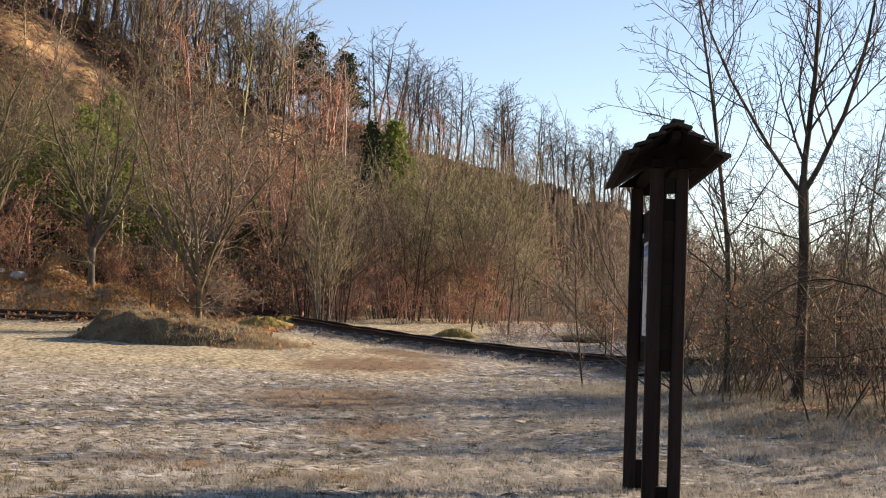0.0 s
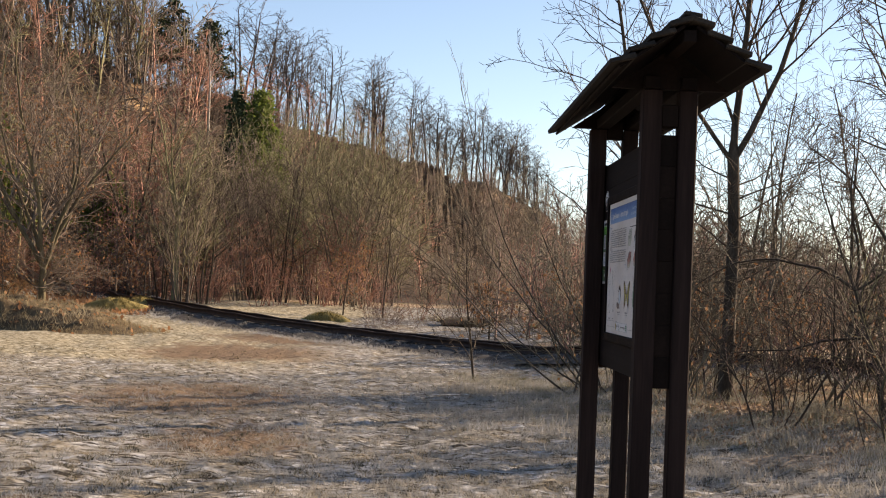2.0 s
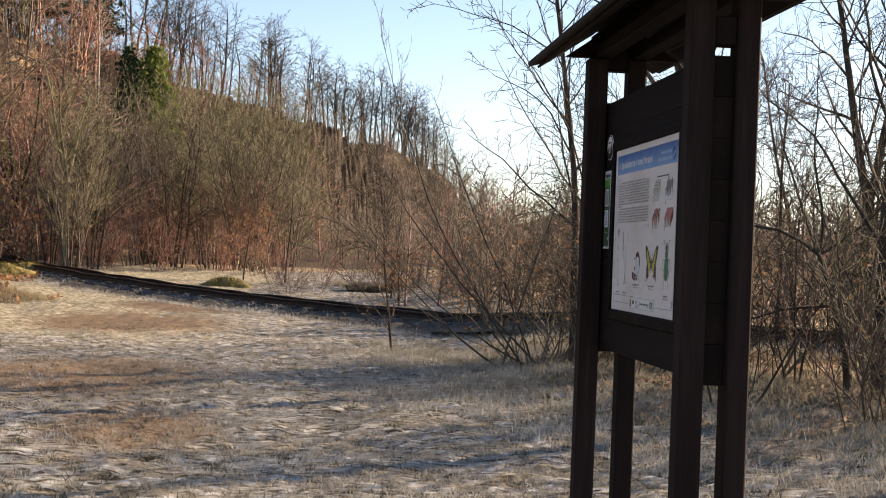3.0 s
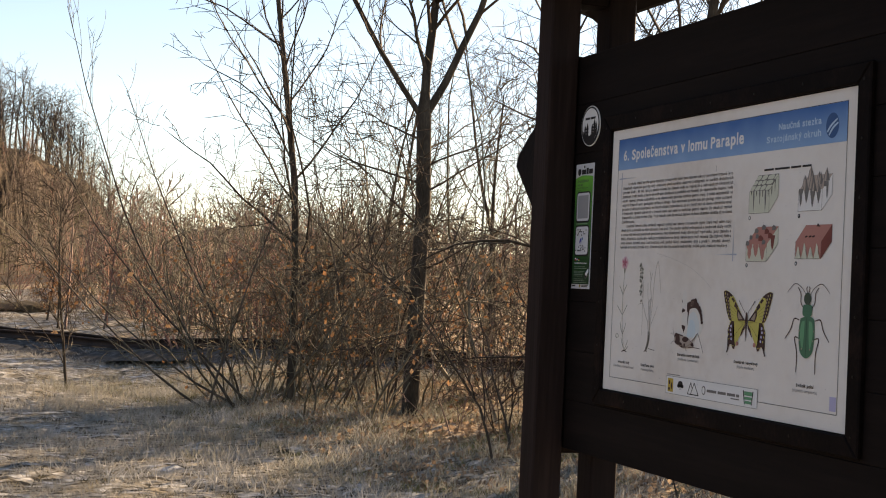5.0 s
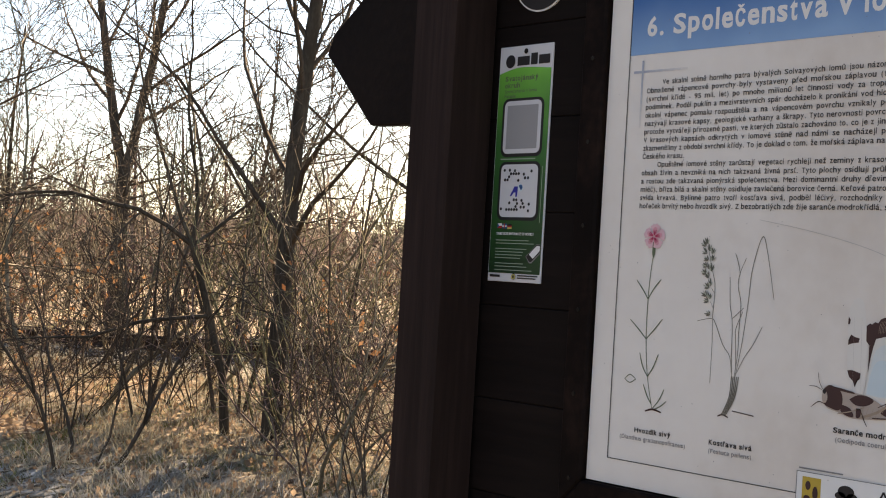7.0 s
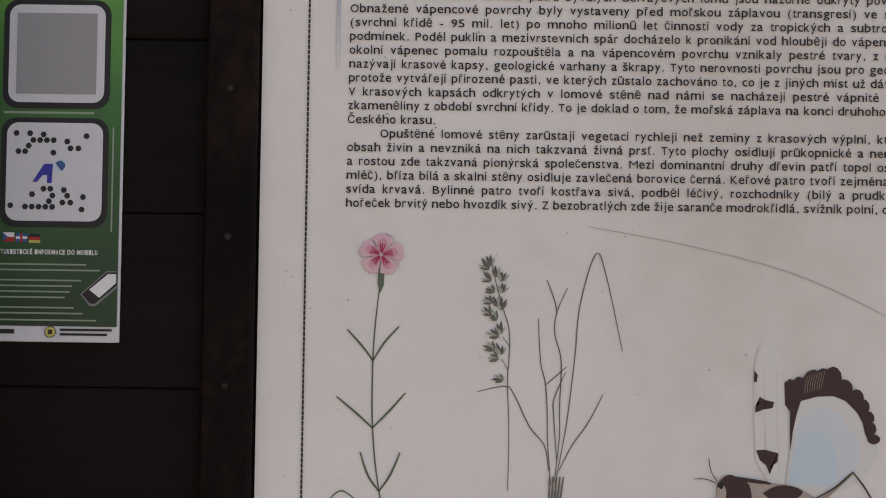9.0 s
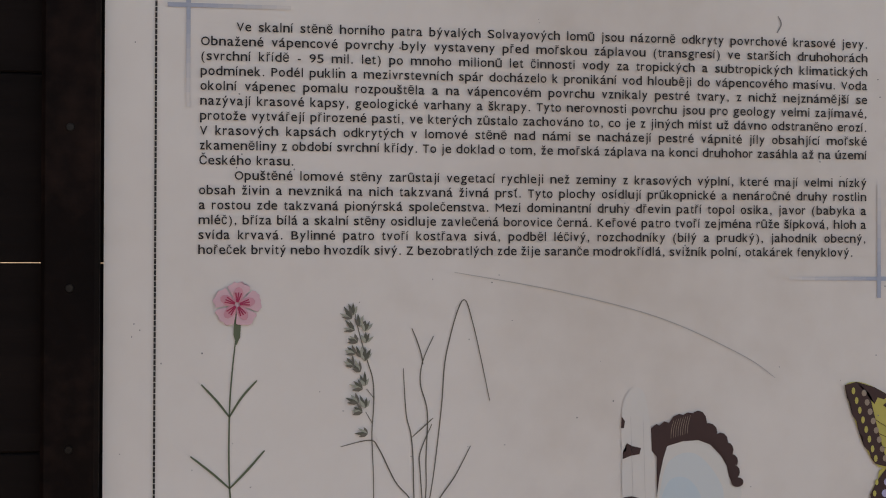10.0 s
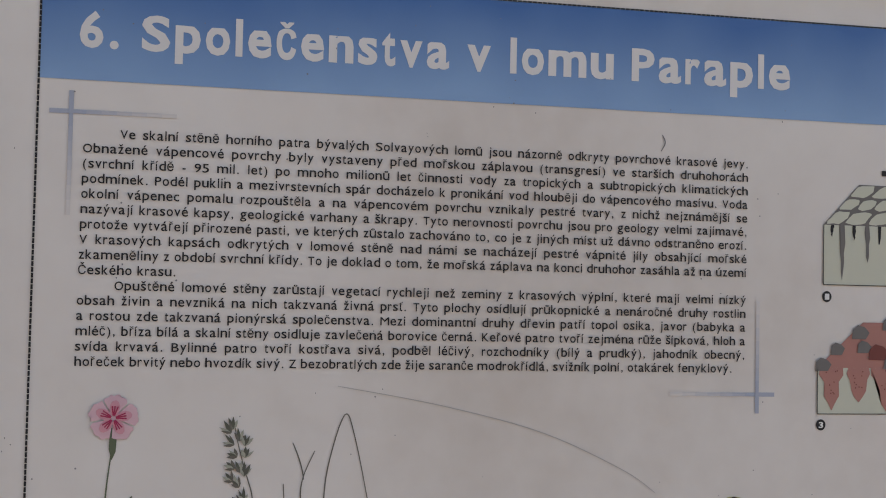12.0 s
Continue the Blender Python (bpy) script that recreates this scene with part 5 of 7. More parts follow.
def build_kiosk():
    k = thing("information_kiosk", (1.09, 10.41, 0.0), "dark-stained wooden trail kiosk with a small pitched roof", "kiosk")
    for (y0, y1), (f0, f1), (b0, b1), tie in ((NEAR, (0.953, 1.050), (1.136, 1.228), 2.315), (FAR, (0.917, 1.018), (1.122, 1.216), 2.44)):
        block("post", (f0, y0, -0.45), (f1, y1, 2.50), M_WOOD_V, k, bevel=0.006)
        block("post", (b0, y0, -0.45), (b1, y1, 2.50), M_WOOD_V, k, bevel=0.006)
        ym = (y0 + y1) / 2
        block("foot_rail", (f1, ym - 0.03, -0.10), (b0, ym + 0.03, 0.17), M_WOOD, k)
        block("tie_beam", (f1 + 0.001, ym - 0.04, tie), (b0 - 0.001, ym + 0.04, tie + 0.11), M_WOOD, k)
        prism("gable_board", [(0.80, 2.505), (1.385, 2.505), (1.12, 2.69), (1.06, 2.69)], ym - 0.018, ym + 0.018, M_WOOD, k, "y")
        h = (BOARD_HI - BOARD_LO + 0.03) / 8
        for j in range(8):
            z = BOARD_LO - 0.02 + j * h
            block("end_plank", (f1 + 0.001, ym - 0.014, z), (b0 - 0.001, ym + 0.014, z + h - 0.0012), M_WOOD, k, bevel=0.0012)
    # the front boarding
    a, b = NEAR[1] + 0.001, FAR[0] + 0.06
    h = (BOARD_HI - BOARD_LO) / 8
    for j in range(8):
        z = BOARD_LO + j * h
        block("plank", (BOARD_FACE, a, z + 0.0004), (BOARD_FACE + 0.030, b, z + h - 0.0004), M_WOOD_H, k, bevel=0.0014)
    for j in range(8):
        z = BOARD_LO + j * h
        block("rear_plank", (1.150, NEAR[1] + 0.001, z), (1.178, FAR[0] - 0.001, z + h - 0.001), M_WOOD_H, k, bevel=0.0012)
    # the mitred frame round the poster, its inner edge chamfered
    pa, pb, pz0, pz1, w = 9.819, 10.9755, 1.2385, 2.0105, 0.046
    for pts in ([(pa, pz0), (pb, pz0), (pb + w, pz0 - w), (pa - w, pz0 - w)], [(pa, pz1), (pb, pz1), (pb + w, pz1 + w), (pa - w, pz1 + w)], [(pb, pz0), (pb, pz1), (pb + w, pz1 + w), (pb + w, pz0 - w)], [(pa, pz0), (pa, pz1), (pa - w, pz1 + w), (pa - w, pz0 - w)]):
        prism("frame_batten", pts, BOARD_FACE - 0.016, BOARD_FACE - 0.0004, M_WOOD_FRAME, k, "x", bevel=0.0035)
    screws = [(pb + 0.023, pz0 + 0.13 * i) for i in range(7)] + [(pa - 0.023, pz0 + 0.13 * i) for i in range(7)] + [(pa + 0.2 * i, pz1 + 0.023) for i in range(1, 6)] + [(pa + 0.2 * i, pz0 - 0.023) for i in range(1, 6)]
    disc = bpy.data.meshes.new("screw")
    bm = bmesh.new()
    bmesh.ops.create_cone(bm, cap_ends=True, segments=10, radius1=0.0036, radius2=0.0030, depth=0.0016, matrix=Matrix.Rotation(radians(-90), 4, "Y"))
    bm.to_mesh(disc)
    bm.free()
    disc.materials.append(M_SCREW)
    for y, z in screws:
        put("screw", disc, k, "", Matrix.Translation(Vector((BOARD_FACE - 0.0166, y, z)) - Vector(k.location)))
    # roof timbers
    block("purlin", (0.955, NEAR[0] - 0.02, 2.502), (1.035, FAR[1] + 0.02, 2.565), M_WOOD_H, k)
    block("purlin", (1.140, NEAR[0] - 0.02, 2.502), (1.220, FAR[1] + 0.02, 2.565), M_WOOD_H, k)
    block("ridge_beam", (1.058, 9.06, 2.66), (1.122, 11.89, 2.718), M_WOOD_H, k)
    # roof boards, each lapping over the one below
    r = random.Random(3)
    slope = math.atan2(0.245, 0.365)
    for side in (-1, 1):
        lay = Matrix.Translation((side * 0.178, 0.06, 2.632)) @ Matrix.Rotation(side * slope, 4, "Y")
        roof = put("roof_slope", box_mesh("roof_slope", (0.36, 2.84, 0.014), M_WOOD_H, 0), k, "roof slope of lapped boards", lay)
        inv = lay.inverted()
        for j in range(4):
            f = (j + 0.5) / 4
            me = box_mesh("roof_board", (0.125, 2.91, 0.024), M_ROOF, 0.004, 0.002, j + 9)
            m = Matrix.Translation((side * 0.363 * f, 0.06 + r.uniform(-0.014, 0.014), 2.776 - 0.250 * f + 0.006)) @ Matrix.Rotation(side * (slope - 0.30) + r.uniform(-0.025, 0.025), 4, "Y")
            put("roof_board", me, roof, "", inv @ m)
    put("ridge_board", box_mesh("ridge_board", (0.085, 2.9, 0.022), M_ROOF, 0.004), k, "", Matrix.Translation((0.006, 0.06, 2.783)) @ Matrix.Rotation(0.15, 4, "Y"))
    # the arrow-ended board at the far end
    prism("arrow_board", [(11.33, 1.803), (11.562, 1.808), (11.708, 1.952), (11.69, 1.99), (11.60, 2.055), (11.49, 2.118), (11.33, 2.13)], 1.024, 1.052, M_WOOD, k, "x", "pointed wooden board", 0.003)


build_kiosk()


# ---- the poster ----
POSTER_LEFT, POSTER_TOP, POSTER_FACE = 10.973, 2.008, 1.0186
M_SHEET = material("weathered_white_print", [(0.62, 0.55, 0.49), (0.73, 0.675, 0.625), (0.78, 0.735, 0.69)], 0.45, 2.2, 30, bump=0.02, mix=0.2)
M_BLACK = ink("black_print", (0.025, 0.022, 0.022))
M_GREY = ink("grey_print", (0.22, 0.21, 0.21))
M_WHITE = ink("white_print", (0.74, 0.72, 0.70))
M_PALEBLUE = ink("pale_blue_print", (0.42, 0.56, 0.70))
M_NAVY = ink("navy_print", (0.035, 0.10, 0.24))
FADE = [ink("fading_blue_grey_print", tuple(a + (b - a) * k / 7 for a, b in zip((0.38, 0.41, 0.49), (0.72, 0.665, 0.615)))) for k in range(7)]
M_SCRATCH = ink("scratch_grey", (0.46, 0.43, 0.41))
M_PINK = ink("pink_print", (0.66, 0.30, 0.35))
M_MAGENTA = ink("magenta_print", (0.42, 0.03, 0.09))
M_GREENINK = ink("green_print", (0.115, 0.140, 0.085))
M_GRASSINK = ink("olive_print", (0.150, 0.135, 0.110))
M_BROWNINK = ink("brown_print", (0.060, 0.030, 0.028))
M_TANINK = ink("tan_print", (0.34, 0.26, 0.20))
M_WING = ink("pale_wing_print", (0.53, 0.62, 0.66))
M_WINGTIP = ink("clear_wing_print", (0.665, 0.64, 0.595))
M_YELLOW = ink("yellow_print", (0.52, 0.45, 0.12))
M_BEETLE = ink("beetle_green_print", (0.06, 0.17, 0.10))
M_ROSE = ink("rose_print", (0.45, 0.20, 0.165))
M_ROSE_D = ink("dark_rose_print", (0.20, 0.055, 0.045))
M_PALEGREEN = ink("pale_green_print", (0.58, 0.58, 0.47))
M_BLOCKGREY = ink("block_grey_print", (0.17, 0.155, 0.145))
M_PALEBROWN = ink("pale_brown_print", (0.42, 0.34, 0.29))
M_TAGTEXT = ink("pale_tag_print", (0.25, 0.31, 0.23))
M_TAGWHITE = ink("greyish_white_print", (0.60, 0.585, 0.60))
M_TAGGREY = ink("mid_grey_print", (0.30, 0.29, 0.295))
M_LIGHTGREEN = ink("light_green_print", (0.12, 0.32, 0.17))
M_LILAC = ink("lilac_print", (0.42, 0.40, 0.58))


def band_material():
    """Blue print that pales downwards, faded in places."""
    m = bpy.data.materials.new("blue_band_print")
    m.use_nodes = True
    n, l = m.node_tree.nodes, m.node_tree.links
    co, sep, mr, ns, ad, ramp = (n.new("ShaderNode" + k) for k in ("TexCoord", "SeparateXYZ", "MapRange", "TexNoise", "Math", "ValToRGB"))
    l.new(co.outputs["Generated"], sep.inputs[0])
    l.new(co.outputs["Object"], ns.inputs["Vector"])
    ns.inputs["Scale"].default_value = 9.0
    mr.inputs["From Min"].default_value, mr.inputs["From Max"].default_value = 0.3, 0.7
    mr.inputs["To Min"].default_value, mr.inputs["To Max"].default_value = -0.12, 0.12
    l.new(ns.outputs["Fac"], mr.inputs["Value"])
    l.new(sep.outputs["Z"], ad.inputs[0])
    l.new(mr.outputs["Result"], ad.inputs[1])
    l.new(ad.outputs[0], ramp.inputs["Fac"])
    e = ramp.color_ramp.elements
    e[0].color, e[1].color = (0.205, 0.37, 0.60, 1), (0.022, 0.125, 0.36, 1)
    b = n["Principled BSDF"]
    l.new(ramp.outputs["Color"], b.inputs["Base Color"])
    b.inputs["Roughness"].default_value = 0.45
    return m


class Print:
    """Draws flat print on a board facing -x: u to the right and v down from its upper left corner, in metres."""

    def __init__(self, owner, left, top, face):
        self.owner, self.left, self.top, self.face = owner, left, top, face

    def spot(self, u, v, lift=0):
        return Vector((self.face - 0.0004 * lift, self.left - u, self.top - v)) - Vector(self.owner.location)

    def shape(self, name, outlines, mat, lift=1, label=""):
        bm = bmesh.new()
        for pts in outlines:
            vs = [bm.verts.new(self.spot(u, v, lift)) for u, v in pts]
            if len(vs) > 2:
                bm.faces.new(vs)
        bmesh.ops.triangulate(bm, faces=bm.faces)
        for f in bm.faces:
            f.normal_update()
            if f.normal.x > 0:
                f.normal_flip()
        me = bpy.data.meshes.new(name)
        bm.to_mesh(me)
        bm.free()
        me.materials.append(mat)
        return put(name, me, self.owner, label)

    def pieces(self, name, outlines, mat, lift=1, label=""):
        for pts in outlines:
            self.shape(name, [pts], mat, lift, label)

    def strokes(self, name, lines, width, mat, lift=1, label=""):
        """Pen lines that taper towards their ends."""
        shapes = []
        for pts in lines:
            p = np.array(curve_through(pts) if len(pts) > 2 else pts, float)
            d = np.gradient(p, axis=0)
            d /= np.linalg.norm(d, axis=1, keepdims=True) + 1e-9
            nrm = np.stack([-d[:, 1], d[:, 0]], 1)
            w = width / 2 * (0.45 + 0.55 * np.sin(np.linspace(0.35, 2.8, len(p))))[:, None]
            a, b = p + nrm * w, p - nrm * w
            for i in range(len(p) - 1):
                shapes.append([a[i], a[i + 1], b[i + 1], b[i]])
        return self.shape(name, shapes, mat, lift, label)


def curve_through(pts, steps=6):
    p = np.array(pts, float)
    out = []
    for i in range(len(p) - 1):
        p0, p1, p2, p3 = p[max(i - 1, 0)], p[i], p[i + 1], p[min(i + 2, len(p) - 1)]
        for t in np.linspace(0, 1, steps, endpoint=False):
            out.append(0.5 * (2 * p1 + (p2 - p0) * t + (2 * p0 - 5 * p1 + 4 * p2 - p3) * t**2 + (3 * p1 - p0 - 3 * p2 + p3) * t**3))
    out.append(p[-1])
    return out


def rect(u0, v0, u1, v1):
    return [(u0, v0), (u1, v0), (u1, v1), (u0, v1)]


def oval(u, v, ru, rv, n=18, turn=0.0):
    c, s = math.cos(turn), math.sin(turn)
    return [(u + ru * math.cos(a) * c - rv * math.sin(a) * s, v + ru * math.cos(a) * s + rv * math.sin(a) * c) for a in (2 * math.pi * k / n for k in range(n))]


def round_rect(u0, v0, u1, v1, r, n=5):
    out = []
    for cu, cv, a0 in ((u1 - r, v0 + r, -90), (u1 - r, v1 - r, 0), (u0 + r, v1 - r, 90), (u0 + r, v0 + r, 180)):
        out += [(cu + r * math.cos(radians(a0 + 90 * k / n)), cv + r * math.sin(radians(a0 + 90 * k / n))) for k in range(n + 1)]
    return out


def letter_meshes(words, bold):
    """Flat letter meshes at size 1 for each word: places, faces and the span across."""
    obs = []
    for w, b in zip(words, bold):
        c = bpy.data.curves.new("letters", "FONT")
        c.body, c.size, c.resolution_u, c.offset = w, 1.0, 3, 0.029 if b else (0.0 if w == "M" else 0.009)
        obs.append(new("letters", c))
    bpy.context.view_layer.update()
    dg = bpy.context.evaluated_depsgraph_get()
    out = []
    for ob in obs:
        me = ob.evaluated_get(dg).to_mesh()
        v = np.array([tuple(p.co) for p in me.vertices]).reshape(-1, 3)
        f = [tuple(p.vertices) for p in me.polygons]
        out.append((v, f))
        ob.evaluated_get(dg).to_mesh_clear()
    for ob in obs:
        c = ob.data
        bpy.data.objects.remove(ob)
        bpy.data.curves.remove(c)
    return out


CAP = 0.729  # cap height of the lettering at size 1


PLAIN = str.maketrans("áčďéěíňóřšťúůýžČŠŽÚÍ", "acdeeinorstuuyzCSZUI")
ADVANCE = {" ": 0.352, "i": 0.274, "l": 0.274, "j": 0.344, "f": 0.352, "t": 0.394, "r": 0.427, ".": 0.364, ",": 0.364, "(": 0.454, ")": 0.454, "-": 0.454,
           "c": 0.521, "s": 0.521, "z": 0.525, "m": 0.973, "w": 0.818, "k": 0.592, "v": 0.592, "x": 0.592, "y": 0.592, "a": 0.601, "e": 0.596, "o": 0.607,
           "h": 0.633, "n": 0.633, "u": 0.633, "V": 0.684, "O": 0.787, "S": 0.684, "P": 0.603, "T": 0.616, "M": 0.843, "K": 0.693, "B": 0.686, "Z": 0.685,
           "C": 0.698, "D": 0.77, "H": 0.75, "N": 0.75, "F": 0.575}


def advance(ch, bold):
    """Room that a letter of a broad sans-serif type takes, at size 1."""
    a = ADVANCE.get(ch.translate(PLAIN), 0.623)
    return a * (1.13 if bold and ch != " " else 1.0)


def write_lines(pr, rows):
    """rows: name, text, u, v of the baseline, cap height, width to fill (0: natural), alignment, material, bold, label."""
    keys = sorted({(ch, row[8]) for row in rows for ch in row[1] if ch != " "})
    glyphs = dict(zip(keys, letter_meshes([k[0] for k in keys], [k[1] for k in keys])))
    small = letter_meshes(["x"], [False])[0][0][:, 1].max()
    for (ch, _), (v3, _) in glyphs.items():
        # a broad type with tall small letters
        if ch.islower():
            y, top = v3[:, 1].copy(), v3[:, 1].max()
            lift = 0.75 * CAP / small
            v3[:, 1] = np.where(y < small, y * np.where(y < 0, 1.0, lift), 0.75 * CAP)
            if top > small * 1.1:
                reach = (0.95 if ch == "t" else 1.05) * CAP
                v3[:, 1] = np.where(y > small, 0.75 * CAP + (y - small) * (reach - 0.75 * CAP) / (top - small), v3[:, 1])
    for name, text, u, v, cap, width, align, mat, thick, label in rows:
        tall, em = cap / CAP, cap / 0.727
        room = [advance(ch, thick) * em for ch in text]
        gap = 0.352 * em
        if width:
            letters = sum(a for a, ch in zip(room, text) if ch != " ")
            gaps = text.count(" ")
            gap = (width - letters) / gaps if gaps else 0.0
            if not gaps:
                room = [a * width / letters for a in room]
            elif gap < 0.27 * em or gap > 0.55 * em:
                gap = min(max(gap, 0.27 * em), 0.55 * em)
                k = (width - gap * gaps) / letters
                room = [a * k for a in room]
        whole = sum(gap if ch == " " else a for a, ch in zip(room, text))
        at = u if align == "l" else u - whole / 2 if align == "c" else u - whole
        V, F = [], []
        for a, ch in zip(room, text):
            if ch == " ":
                at += gap
                continue
            v3, faces = glyphs[ch, thick]
            lo, hi = v3[:, 0].min(), v3[:, 0].max()
            narrow = ch in "il.,ííj-()"
            s = tall if narrow else (a - 0.100 * em) / (hi - lo)
            left = at + (a - (hi - lo) * s) / 2
            n = len(V)
            V += [pr.spot(left + (q[0] - lo) * s, v - q[1] * tall, 2) for q in v3]
            F += [tuple(n + i for i in face) for face in faces]
            at += a
        me = bpy.data.meshes.new(name)
        me.from_pydata(V, [], F)
        me.materials.append(mat)
        put(name, me, pr.owner, label)


BODY = [
    "Ve skalní stěně horního patra bývalých Solvayových lomů jsou názorně odkryty povrchové krasové jevy.",
    "Obnažené vápencové povrchy byly vystaveny před mořskou záplavou (transgresí) ve starších druhohorách",
    "(svrchní křídě - 95 mil. let) po mnoho milionů let činnosti vody za tropických a subtropických klimatických",
    "podmínek. Podél puklin a mezivrstevních spár docházelo k pronikání vod hlouběji do vápencového masívu. Voda",
    "okolní vápenec pomalu rozpouštěla a na vápencovém povrchu vznikaly pestré tvary, z nichž nejznámější se",
    "nazývají krasové kapsy, geologické varhany a škrapy. Tyto nerovnosti povrchu jsou pro geology velmi zajímavé,",
    "protože vytvářejí přirozené pasti, ve kterých zůstalo zachováno to, co je z jiných míst už dávno odstraněno erozí.",
    "V krasových kapsách odkrytých v lomové stěně nad námi se nacházejí pestré vápnité jíly obsahjící mořské",
    "zkameněliny z období svrchní křídy. To je doklad o tom, že mořská záplava na konci druhohor zasáhla až na území",
    "Českého krasu.",
    "Opuštěné lomové stěny zarůstají vegetací rychleji než zeminy z krasových výplní, které mají velmi nízký",
    "obsah živin a nevzniká na nich takzvaná živná prsť. Tyto plochy osídlují průkopnické a nenáročné druhy rostlin",
    "a rostou zde takzvaná pionýrská společenstva. Mezi dominantní druhy dřevin patří topol osika, javor (babyka a",
    "mléč), bříza bílá a skalní stěny osidluje zavlečená borovice černá. Keřové patro tvoří zejména růže šípková, hloh a",
    "svída krvavá. Bylinné patro tvoří kostřava sivá, podběl léčivý, rozchodníky (bílý a prudký), jahodník obecný,",
    "hořeček brvitý nebo hvozdík sivý. Z bezobratlých zde žije saranče modrokřídlá, svižník polní, otakárek fenyklový.",
]
BODY_TOP, BODY_STEP = 0.1665, 0.01232


def drip(r, c, v0, wide, deep):
    """A ragged cleft that hangs down from v0."""
    left, right = [], []
    for k in range(7):
        f = k / 6
        half = wide * (1 - f) ** 0.7 * r.uniform(0.7, 1.2) + 0.0003
        left.append((c - half + r.uniform(-0.0006, 0.0006), v0 + deep * f))
        right.append((c + half + r.uniform(-0.0006, 0.0006), v0 + deep * f))
    return left + right[::-1]


def block_frame(pr, u, v, w, h, du, dv, front, top, side):
    pr.shape("block_front", [rect(u, v - h, u + w, v)], front, 1)
    pr.shape("block_side", [[(u + w, v - h), (u + w + du, v - h - dv), (u + w + du, v - dv), (u + w, v)]], side, 1)
    pr.shape("block_top", [[(u, v - h), (u + du, v - h - dv), (u + w + du, v - h - dv), (u + w, v - h)]], top, 1)
    for a, b in (((u, v), (u + w, v)), ((u, v - h), (u, v)), ((u + w, v - h), (u + w, v)), ((u + w, v), (u + w + du, v - dv)), ((u + w + du, v - h - dv), (u + w + du, v - dv))):
        pr.strokes("block_outline", [[a, b]], 0.0011, M_BLACK, 3)


def clint(r, u, v, w, h, du, dv, f0, f1, g0, g1):
    """A rounded slab on the block's top, in slanting coordinates."""
    pts = []
    for k in range(12):
        a = k * 6.283 / 12
        c, t = math.cos(a), math.sin(a)
        c, t = math.copysign(abs(c) ** 0.6, c), math.copysign(abs(t) ** 0.6, t)
        f = (f0 + f1) / 2 + (f1 - f0) / 2 * c * r.uniform(0.78, 0.98)
        g = (g0 + g1) / 2 + (g1 - g0) / 2 * t * r.uniform(0.78, 0.98)
        pts.append((u + w * f + du * g, v - h - dv * g))
    return pts


def block_pavement(pr, u, v, w, h, du, dv):
    """Limestone pavement: pale slabs parted by dark clefts."""
    r = random.Random(1)
    block_frame(pr, u, v, w, h, du, dv, M_PALEGREEN, M_BLOCKGREY, M_PALEGREEN)
    for g0, g1 in ((0.0, 0.36), (0.36, 0.66), (0.66, 1.0)):
        f = -0.01
        while f < 0.95:
            f1 = min(f + r.uniform(0.20, 0.36), 1.01)
            pr.shape("slab", [clint(r, u, v, w, h, du, dv, f, f1, g0, g1)], M_PALEGREEN, 2)
            f = f1
    for f, wide, deep in ((0.22, 0.0030, 0.92), (0.52, 0.0026, 0.62), (0.80, 0.0032, 0.95), (0.10, 0.0016, 0.2), (0.36, 0.0018, 0.25), (0.66, 0.0016, 0.3), (0.93, 0.0015, 0.3)):
        pr.shape("cleft", [drip(r, u + w * f, v - h, wide, h * deep)], M_BLOCKGREY if deep > 0.5 else M_BLACK, 2)
    for f in (0.25, 0.6):
        pr.shape("cleft", [drip(r, u + w + du * f, v - h - dv * f, 0.0015, h * 0.5)], M_BLACK, 2)


def block_pinnacles(pr, u, v, w, h, du, dv):
    """Limestone pinnacles with deep dark pockets between them."""
    r = random.Random(2)
    block_frame(pr, u, v, w, h, du, dv, M_WHITE, M_PALEBROWN, M_WHITE)
    for k in range(11):
        g = 0.95 - 0.09 * k
        f = (0.12, 0.5, 0.85, 0.3, 0.68, 0.05, 0.9, 0.42, 0.2, 0.6, 0.82)[k]
        c, b = u + w * f + du * g, v - h - dv * g + 0.008
        tall, wide = r.uniform(0.020, 0.034), r.uniform(0.009, 0.013)
        pr.shape("pinnacle", [[(c - wide, b), (c - wide * 0.6, b - tall * 0.6), (c - wide * 0.2, b - tall * 0.8), (c, b - tall), (c + wide * 0.35, b - tall * 0.7), (c + wide, b)]], M_BLOCKGREY, 2 + 0.08 * k)
        pr.shape("pinnacle_face", [[(c - wide * 0.7, b), (c - wide * 0.45, b - tall * 0.5), (c - wide * 0.1, b - tall * 0.85), (c, b - tall * 0.4), (c - wide * 0.1, b)]], M_PALEBROWN, 3 + 0.08 * k)
    for f, wide, deep in ((0.10, 0.008, 0.85), (0.34, 0.009, 0.7), (0.60, 0.009, 0.92), (0.85, 0.008, 0.75)):
        pr.shape("pocket", [drip(r, u + w * f, v - h - 0.004, wide, h * deep)], M_BLOCKGREY, 3)
    pr.shape("pocket", [drip(r, u + w + du * 0.5, v - h - dv * 0.5, 0.006, h * 0.8)], M_BLOCKGREY, 3)


